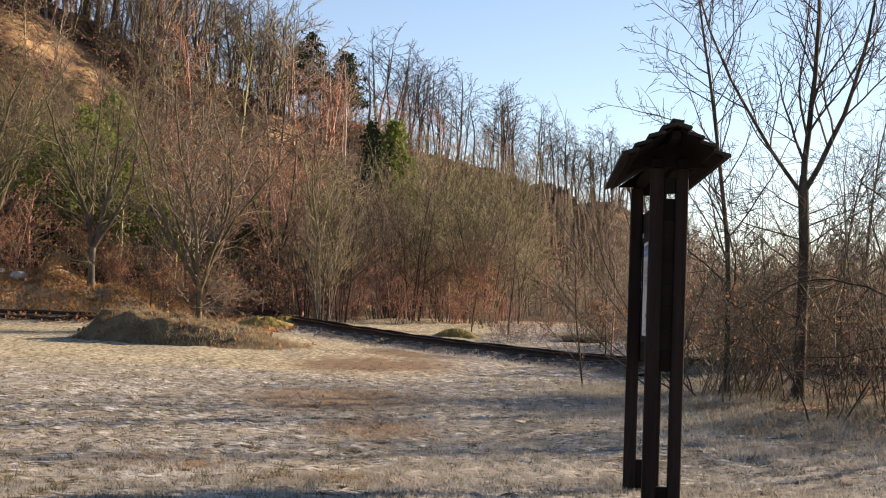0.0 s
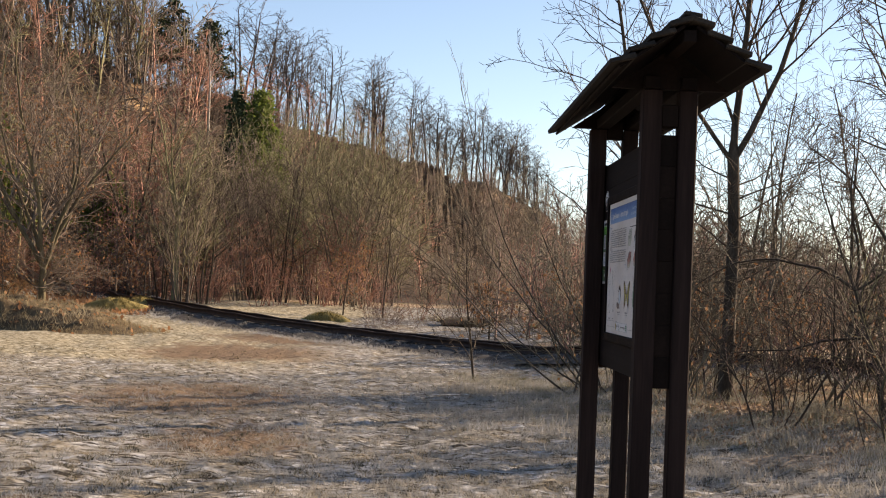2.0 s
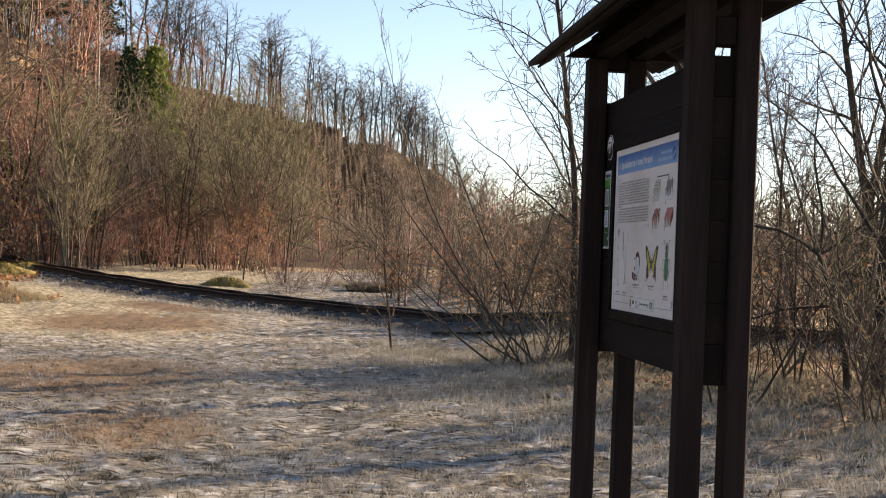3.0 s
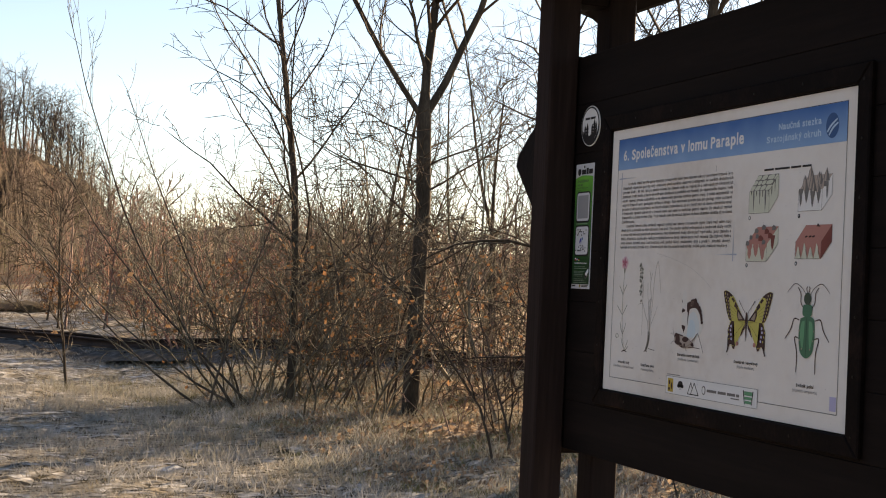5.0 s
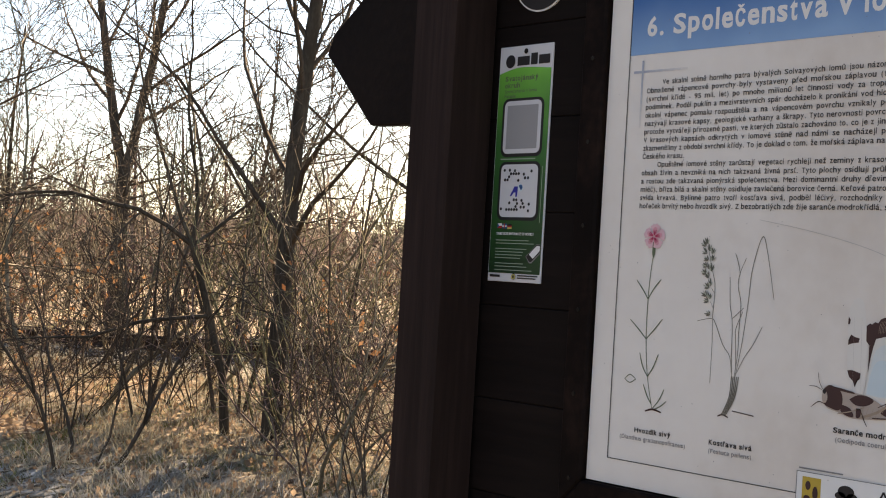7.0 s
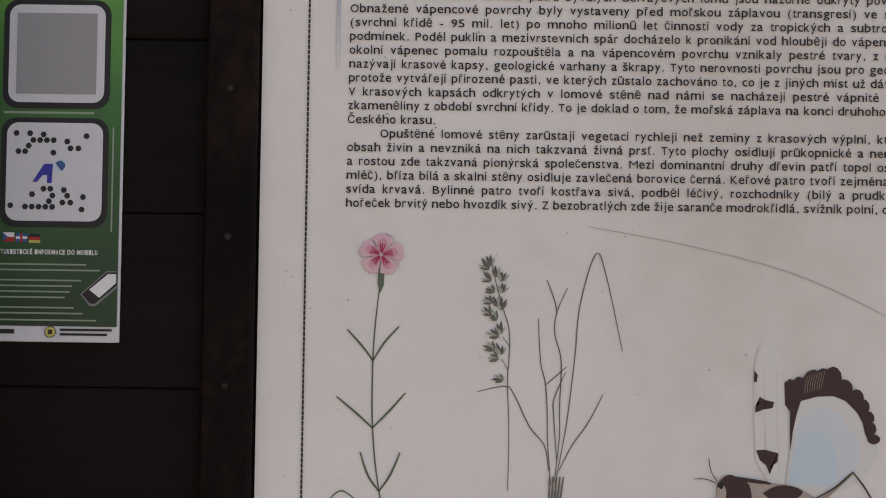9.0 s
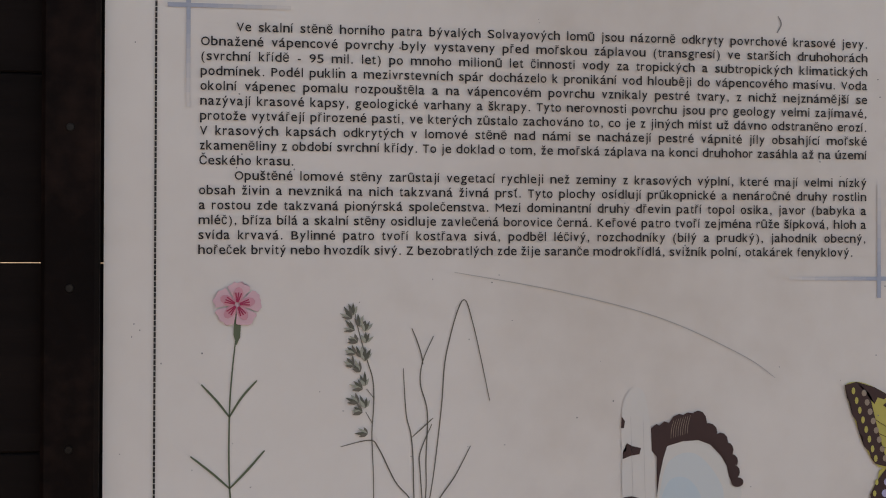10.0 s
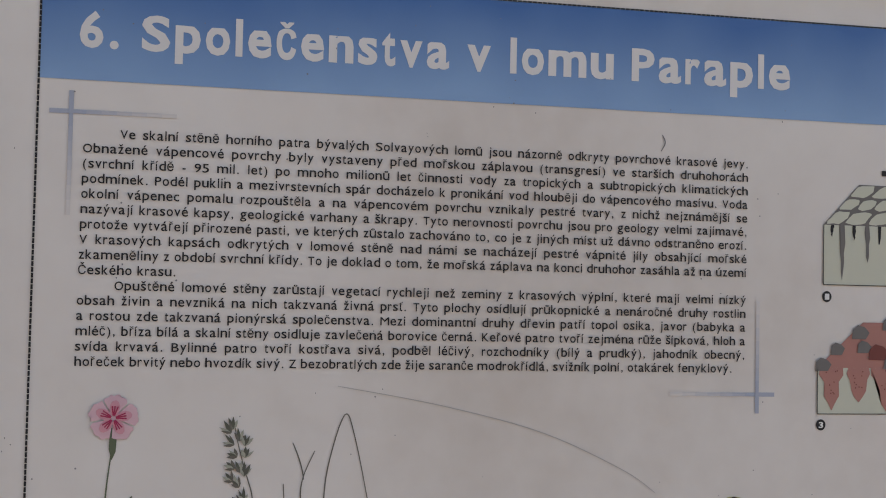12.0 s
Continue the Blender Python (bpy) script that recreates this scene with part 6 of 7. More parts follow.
def block_filled(pr, u, v, w, h, du, dv):
    """Pockets filled with red clay below a broken rocky top."""
    r = random.Random(3)
    block_frame(pr, u, v, w, h, du, dv, M_PALEGREEN, M_ROSE, M_PALEGREEN)
    for f, wide, deep in ((0.16, 0.014, 0.92), (0.47, 0.013, 0.75), (0.80, 0.015, 0.95)):
        c = u + w * f
        pr.shape("clay_fill", [drip(r, c, v - h, wide, h * deep)], M_ROSE, 2)
        for k in range(9):
            y = r.uniform(0.05, 0.65)
            pr.shape("clay_dot", [oval(c + r.uniform(-0.6, 0.6) * wide * (1 - y), v - h + h * deep * y, 0.0007, 0.0007, 5)], M_ROSE_D, 3)
    pr.shape("clay_fill", [drip(r, u + w + du * 0.5, v - h - dv * 0.5, 0.010, h * 0.85)], M_ROSE_D, 2)
    for f, g, big in ((0.04, 0.05, 0.9), (0.02, 0.40, 0.8), (0.10, 0.75, 1.0), (0.35, 0.95, 1.0), (0.62, 0.70, 1.1), (0.55, 0.30, 1.2), (0.85, 0.90, 1.0), (0.92, 0.45, 1.1), (0.80, 0.10, 0.9), (0.30, 0.45, 0.8)):
        c, b = u + w * f + du * g, v - h - dv * g
        pr.shape("rock", [[(c - 0.009 * big, b + 0.005), (c - 0.008 * big, b - 0.004 * big), (c - 0.003 * big, b - 0.008 * big), (c + 0.004 * big, b - 0.006 * big), (c + 0.009 * big, b - 0.001), (c + 0.005 * big, b + 0.005)]], M_BLOCKGREY if big < 1.05 else M_ROSE_D, 3)


def block_buried(pr, u, v, w, h, du, dv):
    """The whole block under red clay, with pale peaks of rock in its front."""
    r = random.Random(4)
    block_frame(pr, u, v, w, h, du, dv, M_ROSE, M_ROSE, M_ROSE_D)
    for f, tall in ((0.12, 0.75), (0.36, 0.95), (0.60, 0.7), (0.84, 0.9)):
        c, wide = u + w * f, w * 0.12
        pr.shape("rock_peak", [[(c - wide, v), (c - wide * 0.5, v - h * tall * 0.45), (c - wide * 0.15, v - h * tall), (c + wide * 0.25, v - h * tall * 0.8), (c + wide * 0.5, v - h * tall * 0.35), (c + wide, v)]], M_PALEGREEN, 2)
    for f in (0.30, 0.45, 0.58):
        pr.shape("hollow", [oval(u + w * f + du * 0.3, v - h - dv * 0.3, 0.006, 0.0022, 8, -0.2)], M_BROWNINK, 2)
    pr.shape("hollow", [[(u + w * 0.45 + du * 0.9, v - h - dv * 0.9), (u + w * 0.5 + du * 0.9, v - h - dv * 1.1), (u + w * 0.6 + du * 0.9, v - h - dv * 0.88)]], M_BROWNINK, 2)


def build_poster():
    ob = thing("information_poster", (1.03, 10.4045, 1.241), "weathered white printed nature-trail poster with a blue heading", "poster")
    me = box_mesh("sheet", (0.0045, 1.152, 0.767), M_SHEET, 0)
    put("sheet", me, ob, "", Matrix.Translation(Vector((1.0212, 10.397, 1.6245)) - Vector(ob.location)))
    pr = Print(ob, POSTER_LEFT, POSTER_TOP, POSTER_FACE)
    pr.shape("blue_band", [rect(0.0415, 0.0300, 1.112, 0.1200)], band_material(), 1, "blue heading band")
    # a dotted frame line
    dots = []
    for k in range(236):
        u = 0.0410 + 1.0715 * k / 236
        dots += [rect(u, 0.0286, u + 0.0040, 0.0300), rect(u, 0.7280, u + 0.0040, 0.7294)]
    for k in range(152):
        v = 0.0286 + 0.7001 * k / 152
        dots += [rect(0.0403, v, 0.0421, v + 0.0040), rect(1.1115, v, 1.1131, v + 0.0040)]
    pr.shape("frame_line", dots, M_BLACK, 2, "dotted black frame line")
    # corner crosses of the text field
    for u, v, du, dv in ((0.0672, 0.1460, 1, 1), (0.6715, 0.3708, -1, -1)):
        ends = [(rect(u - du * 0.017, v - 0.0019, u, v + 0.0019), 0), (rect(u - 0.0019, v - dv * 0.017, u + 0.0019, v), 0)]
        for k in range(7):
            ends += [(rect(u + du * 0.012 * k, v - 0.0017, u + du * 0.012 * (k + 1), v + 0.0017), k), (rect(u - 0.0017, v + dv * 0.012 * k, u + 0.0017, v + dv * 0.012 * (k + 1)), k)]
        for j, (pts, k) in enumerate(ends):
            pr.shape("cross", [pts], FADE[k], 1 + 0.4 * (j % 2))
    rows = [("title_word", word, u, 0.0922, 0.0290, width, "l", M_WHITE, True, "bold white heading word") for word, u, width in (("6.", 0.0700, 0.0360), ("Společenstva", 0.1190, 0.2630), ("v", 0.3940, 0.0250), ("lomu", 0.4320, 0.1000), ("Paraple", 0.5450, 0.1580))]
    rows += [("heading", "Naučná stezka", 1.018, 0.072, 0.0150, 0.0, "r", M_PALEBLUE, True, ""),
            ("heading", "Svatojánský okruh", 1.018, 0.100, 0.0150, 0.0, "r", M_PALEBLUE, True, "")]
    for k, text in enumerate(BODY):
        indent = 0.029 if k in (0, 10) else 0.0
        width = 0.0 if k == 9 else 0.584 - indent - (0.012 if k == 15 else 0)
        rows.append(("text_line", text, 0.0770 - 0.0001 * k + indent, BODY_TOP + BODY_STEP * k, 0.0074, width, "l", M_BLACK, False, ""))
    for name, latin, u, v in (("Hvozdík sivý", "(Dianthus gratianopolitanus)", 0.124, 0.684), ("Kostřava sivá", "(Festuca pallens)", 0.262, 0.684), ("Saranče modrokřídlá", "(Oedipoda coerulescens)", 0.478, 0.642), ("Otakárek fenyklový", "(Papilio machaon)", 0.748, 0.642), ("Svižník polní", "(Cicindela campestris)", 0.992, 0.678)):
        rows.append(("caption", name, u, v, 0.0070, 0.0, "c", M_BLACK, True, ""))
        rows.append(("caption", latin, u, v + 0.0118, 0.0062, 0.0, "c", M_GREY, False, ""))
    write_lines(pr, rows)
    # emblem beside the heading
    pr.shape("emblem", [oval(1.058, 0.080, 0.024, 0.029, 24)], M_NAVY, 2)
    pr.strokes("emblem_mark", [[(1.040, 0.094), (1.053, 0.080), (1.076, 0.066)], [(1.046, 0.102), (1.060, 0.086), (1.079, 0.075)]], 0.0055, M_PALEBLUE, 3)
    # the block diagrams
    pr.shape("diagram_title", [rect(0.795, 0.163, 0.835, 0.168), rect(0.84, 0.163, 0.90, 0.168), rect(0.905, 0.163, 0.945, 0.168), rect(0.95, 0.163, 0.985, 0.168)], M_BLACK, 1)
    block_pavement(pr, 0.736, 0.270, 0.086, 0.055, 0.036, 0.038)
    block_pinnacles(pr, 0.940, 0.271, 0.090, 0.048, 0.036, 0.034)
    block_filled(pr, 0.731, 0.388, 0.088, 0.042, 0.046, 0.042)
    block_buried(pr, 0.935, 0.382, 0.098, 0.040, 0.038, 0.038)
    for n, (u, v) in enumerate(((0.740, 0.281), (0.944, 0.282), (0.735, 0.398), (0.939, 0.393)), 1):
        pr.shape("number_dot", [oval(u, v, 0.0048, 0.0051, 16)], M_BLACK, 1)
        write_lines(pr, [("number", str(n), u, v + 0.0026, 0.0054, 0.0, "c", M_WHITE, True, "")])
    # the pink
    pr.strokes("flower_stem", [[(0.108, 0.413), (0.104, 0.45), (0.102, 0.486), (0.1025, 0.545), (0.109, 0.60), (0.121, 0.648)]], 0.0014, M_GREENINK, 1)
    pr.shape("flower_cup", [[(0.1055, 0.401), (0.1115, 0.401), (0.1105, 0.420), (0.1075, 0.427), (0.105, 0.418)]], M_GREENINK, 2)
    edge = ink("pale_pink_print", (0.70, 0.44, 0.48))
    r = random.Random(9)
    for k in range(5):
        a = radians(k * 72 - 84)
        pts = []
        for j in range(11):
            t = (j / 10 - 0.5) * 1.15
            out = 0.0205 * (1 - 0.28 * abs(t) ** 1.5) + r.uniform(-0.0013, 0.0010)
            pts.append((0.108 + out * math.cos(a + t), 0.393 + out * 0.93 * math.sin(a + t)))
        pr.shape("petal", [[(0.108, 0.393)] + pts], edge, 3 + 0.12 * k, "pink petal")
        pr.shape("petal_middle", [oval(0.108 + 0.0085 * math.cos(a), 0.393 + 0.0080 * math.sin(a), 0.0066, 0.0042, 10, a)], M_PINK, 4 + 0.12 * k)
        for t in (-0.22, 0.0, 0.24):
            pr.strokes("petal_line", [[(0.108 + 0.002 * math.cos(a + t), 0.393 + 0.002 * math.sin(a + t)), (0.108 + 0.0105 * math.cos(a + t), 0.393 + 0.010 * math.sin(a + t))]], 0.0016, M_MAGENTA, 5 + 0.1 * k + 0.5 * t)
    pairs = [[[(0.102, 0.486), (0.092, 0.473), (0.079, 0.459)], [(0.102, 0.486), (0.112, 0.470), (0.1245, 0.456)]], [[(0.1025, 0.545), (0.088, 0.532), (0.0705, 0.518)], [(0.1025, 0.545), (0.117, 0.530), (0.131, 0.514)]], [[(0.109, 0.600), (0.099, 0.586), (0.092, 0.566)], [(0.109, 0.600), (0.119, 0.585), (0.127, 0.566)]], [[(0.119, 0.640), (0.110, 0.628), (0.102, 0.612)], [(0.122, 0.645), (0.133, 0.632), (0.141, 0.616)], [(0.124, 0.647), (0.136, 0.641), (0.146, 0.633)]]]
    pr.strokes("flower_leaves", [q for p in pairs for q in p], 0.0019, M_GREENINK, 1)
    pr.strokes("root", [[(0.108, 0.651), (0.122, 0.647), (0.138, 0.650)]], 0.003, M_BROWNINK, 1)
    pr.strokes("seed", [[(0.066, 0.607), (0.076, 0.600), (0.087, 0.606)], [(0.066, 0.607), (0.076, 0.612), (0.087, 0.606)]], 0.0014, M_GREENINK, 1)
    # the fescue
    r = random.Random(11)
    ear_dark, ear_pale = ink("dark_ear_print", (0.105, 0.105, 0.080)), ink("pale_ear_print", (0.36, 0.36, 0.29))
    for k, (u, v, turn) in enumerate(((0.2040, 0.4020, 105), (0.2024, 0.4052, 140), (0.2092, 0.4116, 85), (0.2136, 0.4156, 75), (0.2052, 0.4148, 150), (0.2076, 0.4249, 150), (0.2143, 0.4253, 80), (0.2056, 0.4346, 150), (0.2104, 0.4373, 95), (0.2136, 0.4405, 80), (0.2044, 0.4448, 140), (0.2100, 0.4496, 130), (0.2140, 0.4613, 100), (0.2120, 0.4640, 150), (0.2084, 0.4757, 140), (0.2143, 0.4797, 95), (0.2120, 0.4833, 160), (0.2164, 0.5015, 160))):
        for j in range(4):
            a = radians(turn + (-38, -14, 12, 34)[j] + r.uniform(-6, 6))
            long, w = r.uniform(0.0085, 0.0125) * (0.8 if j in (0, 3) else 1.0), r.uniform(0.0012, 0.0018)
            du, dv, nu, nv = math.cos(a), -math.sin(a), math.sin(a), math.cos(a)
            husk = [(u + du * long * f + nu * w * g, v + dv * long * f + nv * w * g) for f, g in ((0, 0.2), (0.35, 1), (0.7, 0.7), (1, 0), (0.7, -0.6), (0.35, -1), (0, -0.2))]
            pr.shape("spikelet", [husk], ear_pale if (j + k) % 3 == 0 else ear_dark if j in (1, 2) else M_GRASSINK, 2 + 0.1 * k + 0.025 * j)
    pr.strokes("grass_stalk", [[(0.2044, 0.394), (0.2079, 0.4116), (0.2124, 0.4285), (0.2169, 0.4429), (0.2207, 0.4557), (0.2217, 0.4701), (0.2212, 0.4846), (0.2202, 0.5038), (0.2218, 0.545), (0.2215, 0.598)], [(0.2217, 0.4717), (0.2156, 0.464)], [(0.2204, 0.4926), (0.2149, 0.4833)]], 0.0010, M_GRASSINK, 1)
    blade_lines = [[(0.263, 0.590), (0.272, 0.54), (0.279, 0.48), (0.283, 0.435), (0.2965, 0.390), (0.306, 0.41), (0.3205, 0.475)], [(0.262, 0.590), (0.266, 0.552), (0.266, 0.523), (0.267, 0.484), (0.261, 0.460), (0.263, 0.441), (0.272, 0.420)], [(0.2632, 0.4437), (0.2616, 0.4349), (0.258, 0.4237), (0.2536, 0.4132)], [(0.259, 0.592), (0.256, 0.557), (0.255, 0.523), (0.253, 0.502), (0.249, 0.485), (0.2465, 0.447)],
                   [(0.257, 0.580), (0.253, 0.558), (0.240, 0.542), (0.226, 0.514), (0.218, 0.507), (0.194, 0.512)], [(0.254, 0.505), (0.262, 0.498), (0.272, 0.489)], [(0.264, 0.572), (0.261, 0.533), (0.261, 0.518), (0.271, 0.494)], [(0.266, 0.580), (0.277, 0.558), (0.291, 0.538), (0.304, 0.513)]]
    for k, line in enumerate(blade_lines):
        pr.strokes("grass_blade", [line], 0.0011, M_GRASSINK, 1)
    for k in range(5):
        pr.strokes("grass_base", [[(0.258 + 0.003 * k, 0.585), (0.256 + 0.0022 * k, 0.615), (0.244 + 0.0018 * k, 0.641)]], 0.0018, M_GRASSINK, 2)
    pr.strokes("root", [[(0.238, 0.643), (0.246, 0.640), (0.256, 0.643)], [(0.262, 0.633), (0.298, 0.636)]], 0.0022, M_BROWNINK, 1)
    # the grasshopper with its spread wing
    pr.shape("wing", [curve_through([(0.464, 0.590), (0.468, 0.557), (0.477, 0.514), (0.500, 0.508), (0.518, 0.513), (0.533, 0.538), (0.544, 0.562), (0.518, 0.591), (0.470, 0.592)])], M_WINGTIP, 1, "pale blue wing")
    pr.shape("wing_blue", [curve_through([(0.466, 0.588), (0.470, 0.557), (0.478, 0.530), (0.498, 0.522), (0.516, 0.535), (0.528, 0.560), (0.515, 0.588), (0.480, 0.590)])], ink("faint_blue_print", (0.60, 0.635, 0.635)), 1.4)
    pr.shape("wing_blue", [curve_through([(0.467, 0.587), (0.471, 0.563), (0.480, 0.545), (0.496, 0.545), (0.508, 0.563), (0.504, 0.586), (0.480, 0.589)])], M_WING, 1.8)
    pr.shape("wing_clear", [curve_through([(0.437, 0.567), (0.436, 0.520), (0.437, 0.480), (0.446, 0.466), (0.456, 0.470), (0.462, 0.500), (0.466, 0.540), (0.462, 0.590), (0.452, 0.594)])], ink("cream_wing_print", (0.690, 0.650, 0.605)), 1)
    pr.shape("wing_bar", [[(0.4622, 0.5004), (0.467, 0.4968), (0.4697, 0.4981), (0.4741, 0.4947), (0.4785, 0.4959), (0.482, 0.4906), (0.4873, 0.4883), (0.4909, 0.4894), (0.4953, 0.4872), (0.4997, 0.4879), (0.505, 0.4888), (0.5138, 0.5004), (0.5227, 0.5093), (0.5297, 0.5218), (0.5342, 0.5324), (0.5368, 0.5431), (0.5403, 0.5493), (0.5359, 0.5506), (0.5324, 0.5431), (0.5306, 0.5342), (0.5253, 0.5253), (0.5156, 0.5155), (0.505, 0.5114), (0.4909, 0.5121), (0.4767, 0.5161), (0.4732, 0.5271), (0.4697, 0.5431), (0.4674, 0.5609), (0.4679, 0.5395), (0.4675, 0.5253), (0.4629, 0.52)]], M_BROWNINK, 2, "dark wing bar")
    for k in range(8):
        u = 0.4806 + 0.0021 * k
        pr.strokes("wing_ray", [[(u + 0.0022, 0.4936 - 0.0006 * k), (u, 0.5013 - 0.0004 * k), (u - 0.0006, 0.5096 - 0.0006 * k)]], 0.0004, M_TANINK, 2.3)
    for k, (u, v, ru, rv) in enumerate(((0.5046, 0.4959, 0.0078, 0.0103), (0.5138, 0.5043, 0.0081, 0.0078), (0.5248, 0.5125, 0.0067, 0.0075), (0.5306, 0.5203, 0.0060, 0.0068), (0.5350, 0.5303, 0.0057, 0.0064), (0.5375, 0.5395, 0.0049, 0.0057), (0.5400, 0.5484, 0.0057, 0.0043))):
        pr.shape("wing_lobe", [oval(u, v, ru, rv, 12)], M_BROWNINK, 2.5 + 0.2 * k)
    for pts in ([(0.436, 0.490), (0.439, 0.494), (0.438, 0.500), (0.4355, 0.500)], [(0.4407, 0.5129), (0.4453, 0.5155), (0.4534, 0.5173), (0.452, 0.5226), (0.444, 0.5239), (0.437, 0.5267), (0.4371, 0.5209), (0.44, 0.52)], [(0.4379, 0.5595), (0.4453, 0.5588), (0.4573, 0.5618), (0.4564, 0.5695), (0.4506, 0.5734), (0.4497, 0.5805), (0.4467, 0.5725), (0.441, 0.568)]):
        pr.shape("wing_spot", [pts], M_BROWNINK, 2)
    pr.shape("grasshopper_body", [curve_through([(0.4043, 0.5872), (0.4117, 0.5814), (0.4248, 0.5837), (0.4476, 0.5872), (0.4705, 0.5903), (0.4933, 0.6018), (0.5030, 0.6107), (0.4944, 0.6170), (0.4705, 0.6197), (0.4476, 0.6206), (0.4277, 0.6152), (0.4134, 0.6117), (0.4054, 0.6063)])], M_PALEBROWN, 3, "brown grasshopper")
    for k, pts in enumerate(([(0.4037, 0.5894), (0.4134, 0.5810), (0.4237, 0.5841), (0.4317, 0.5894), (0.4339, 0.6018), (0.4294, 0.6126), (0.4163, 0.6107), (0.4066, 0.6054)], [(0.4203, 0.5823), (0.4476, 0.5863), (0.4488, 0.5890), (0.4214, 0.5858)], [(0.4436, 0.5966), (0.4562, 0.5898), (0.4716, 0.5907), (0.4784, 0.5957), (0.4682, 0.6027), (0.4533, 0.6032)], [(0.4887, 0.6098), (0.4961, 0.6010), (0.5018, 0.6054), (0.5053, 0.6117), (0.4961, 0.6130)], [(0.4328, 0.6046), (0.4454, 0.6081), (0.4511, 0.6187), (0.4396, 0.6178), (0.4317, 0.6126)], [(0.4545, 0.6072), (0.4613, 0.6081), (0.4602, 0.6178), (0.4545, 0.6187)])):
        pr.shape("grasshopper_mark", [curve_through(pts + pts[:1], 3)], M_BROWNINK, 4 + 0.2 * k)
    for k in range(5):
        pr.strokes("body_line", [[(0.4647 + 0.007 * k, 0.6050), (0.4602 + 0.007 * k, 0.6183)]], 0.0006, M_TANINK, 5)
    for a in (0.444, 0.455):
        pr.strokes("wing_vein", [[(a, 0.490), (a + 0.001, 0.520), (a + 0.003, 0.588)]], 0.00025, M_SCRATCH, 2)
    pr.shape("grasshopper_head", [oval(0.4077, 0.5974, 0.0042, 0.0080, 12)], M_PALEBROWN, 5.2)
    pr.shape("grasshopper_eye", [oval(0.4071, 0.5903, 0.0024, 0.0032, 9)], M_BLACK, 5.6)
    for pts, wide, mat in (([(0.4590, 0.6187), (0.4887, 0.6063), (0.5218, 0.5778)], 0.0034, M_TANINK), ([(0.4847, 0.6027), (0.5058, 0.5912), (0.5218, 0.5770)], 0.0012, M_BROWNINK), ([(0.5218, 0.5770), (0.5343, 0.5938), (0.5532, 0.6277)], 0.0016, M_BROWNINK), ([(0.4773, 0.6170), (0.5047, 0.6157), (0.5361, 0.6170)], 0.0018, M_BROWNINK), ([(0.4277, 0.6170), (0.4476, 0.6117), (0.4659, 0.6046)], 0.0014, M_TANINK), ([(0.4077, 0.6063), (0.3986, 0.6046), (0.3877, 0.6126)], 0.0012, M_BROWNINK), ([(0.4619, 0.6117), (0.4659, 0.6206), (0.4705, 0.6286)], 0.0012, M_BROWNINK), ([(0.4043, 0.5872), (0.3986, 0.5783), (0.3963, 0.5663)], 0.0008, M_BROWNINK), ([(0.4031, 0.5886), (0.3940, 0.5850), (0.3837, 0.5850)], 0.0008, M_BROWNINK)):
        pr.strokes("grasshopper_leg", [pts], wide, mat, 5)
    # the swallowtail
    c = 0.746
    for sd in (-1, 1):
        def m(pts):
            return [(c + sd * a, b) for a, b in pts]
        pr.shape("fore_wing", [curve_through(m([(0.006, 0.536), (0.025, 0.518), (0.041, 0.499), (0.059, 0.479), (0.079, 0.467), (0.095, 0.462), (0.106, 0.465), (0.104, 0.477), (0.096, 0.500), (0.088, 0.519), (0.078, 0.535), (0.067, 0.539), (0.039, 0.538), (0.006, 0.540)]))], M_YELLOW, 2, "yellow and black wing")
        pr.shape("hind_wing", [curve_through(m([(0.006, 0.538), (0.067, 0.538), (0.076, 0.549), (0.082, 0.562), (0.080, 0.576), (0.080, 0.588), (0.070, 0.596), (0.059, 0.598), (0.046, 0.600), (0.031, 0.578), (0.019, 0.560), (0.006, 0.545)]))], M_YELLOW, 2, "yellow and black wing")
        pr.shape("wing_edge", [m([(0.096, 0.462), (0.084, 0.472), (0.077, 0.500), (0.072, 0.523), (0.066, 0.538), (0.078, 0.535), (0.082, 0.530), (0.084, 0.524), (0.089, 0.519), (0.090, 0.511), (0.094, 0.506), (0.096, 0.497), (0.100, 0.491), (0.101, 0.483), (0.105, 0.476), (0.107, 0.465)])], M_BROWNINK, 3, "black wing edge")
        pr.shape("wing_edge", [m([(0.067, 0.538), (0.076, 0.549), (0.083, 0.562), (0.079, 0.570), (0.082, 0.580), (0.079, 0.588), (0.080, 0.604), (0.086, 0.618), (0.081, 0.618), (0.074, 0.602), (0.070, 0.596), (0.062, 0.597), (0.058, 0.606), (0.050, 0.608), (0.046, 0.598), (0.050, 0.588), (0.057, 0.580), (0.060, 0.561), (0.055, 0.538)])], M_BROWNINK, 3, "black wing edge")
        pr.shape("wing_tip", [m([(0.096, 0.462), (0.079, 0.467), (0.066, 0.474), (0.070, 0.478), (0.076, 0.476), (0.079, 0.482), (0.083, 0.474)])], M_BROWNINK, 3)
        pr.shape("wing_patch", [m([(0.071, 0.483), (0.064, 0.478), (0.055, 0.487), (0.059, 0.492), (0.064, 0.488)])], M_BROWNINK, 3)
        pr.shape("wing_patch", [m([(0.053, 0.490), (0.048, 0.493), (0.040, 0.501), (0.047, 0.510), (0.052, 0.503), (0.058, 0.502)])], M_BROWNINK, 3)
        pr.shape("wing_root", [m([(0.043, 0.503), (0.033, 0.511), (0.006, 0.535), (0.037, 0.536), (0.044, 0.521)])], M_BROWNINK, 3)
        pr.shape("wing_root_dust", [m([(0.038, 0.514), (0.028, 0.522), (0.018, 0.531), (0.034, 0.533), (0.039, 0.522)])], M_TANINK, 4)
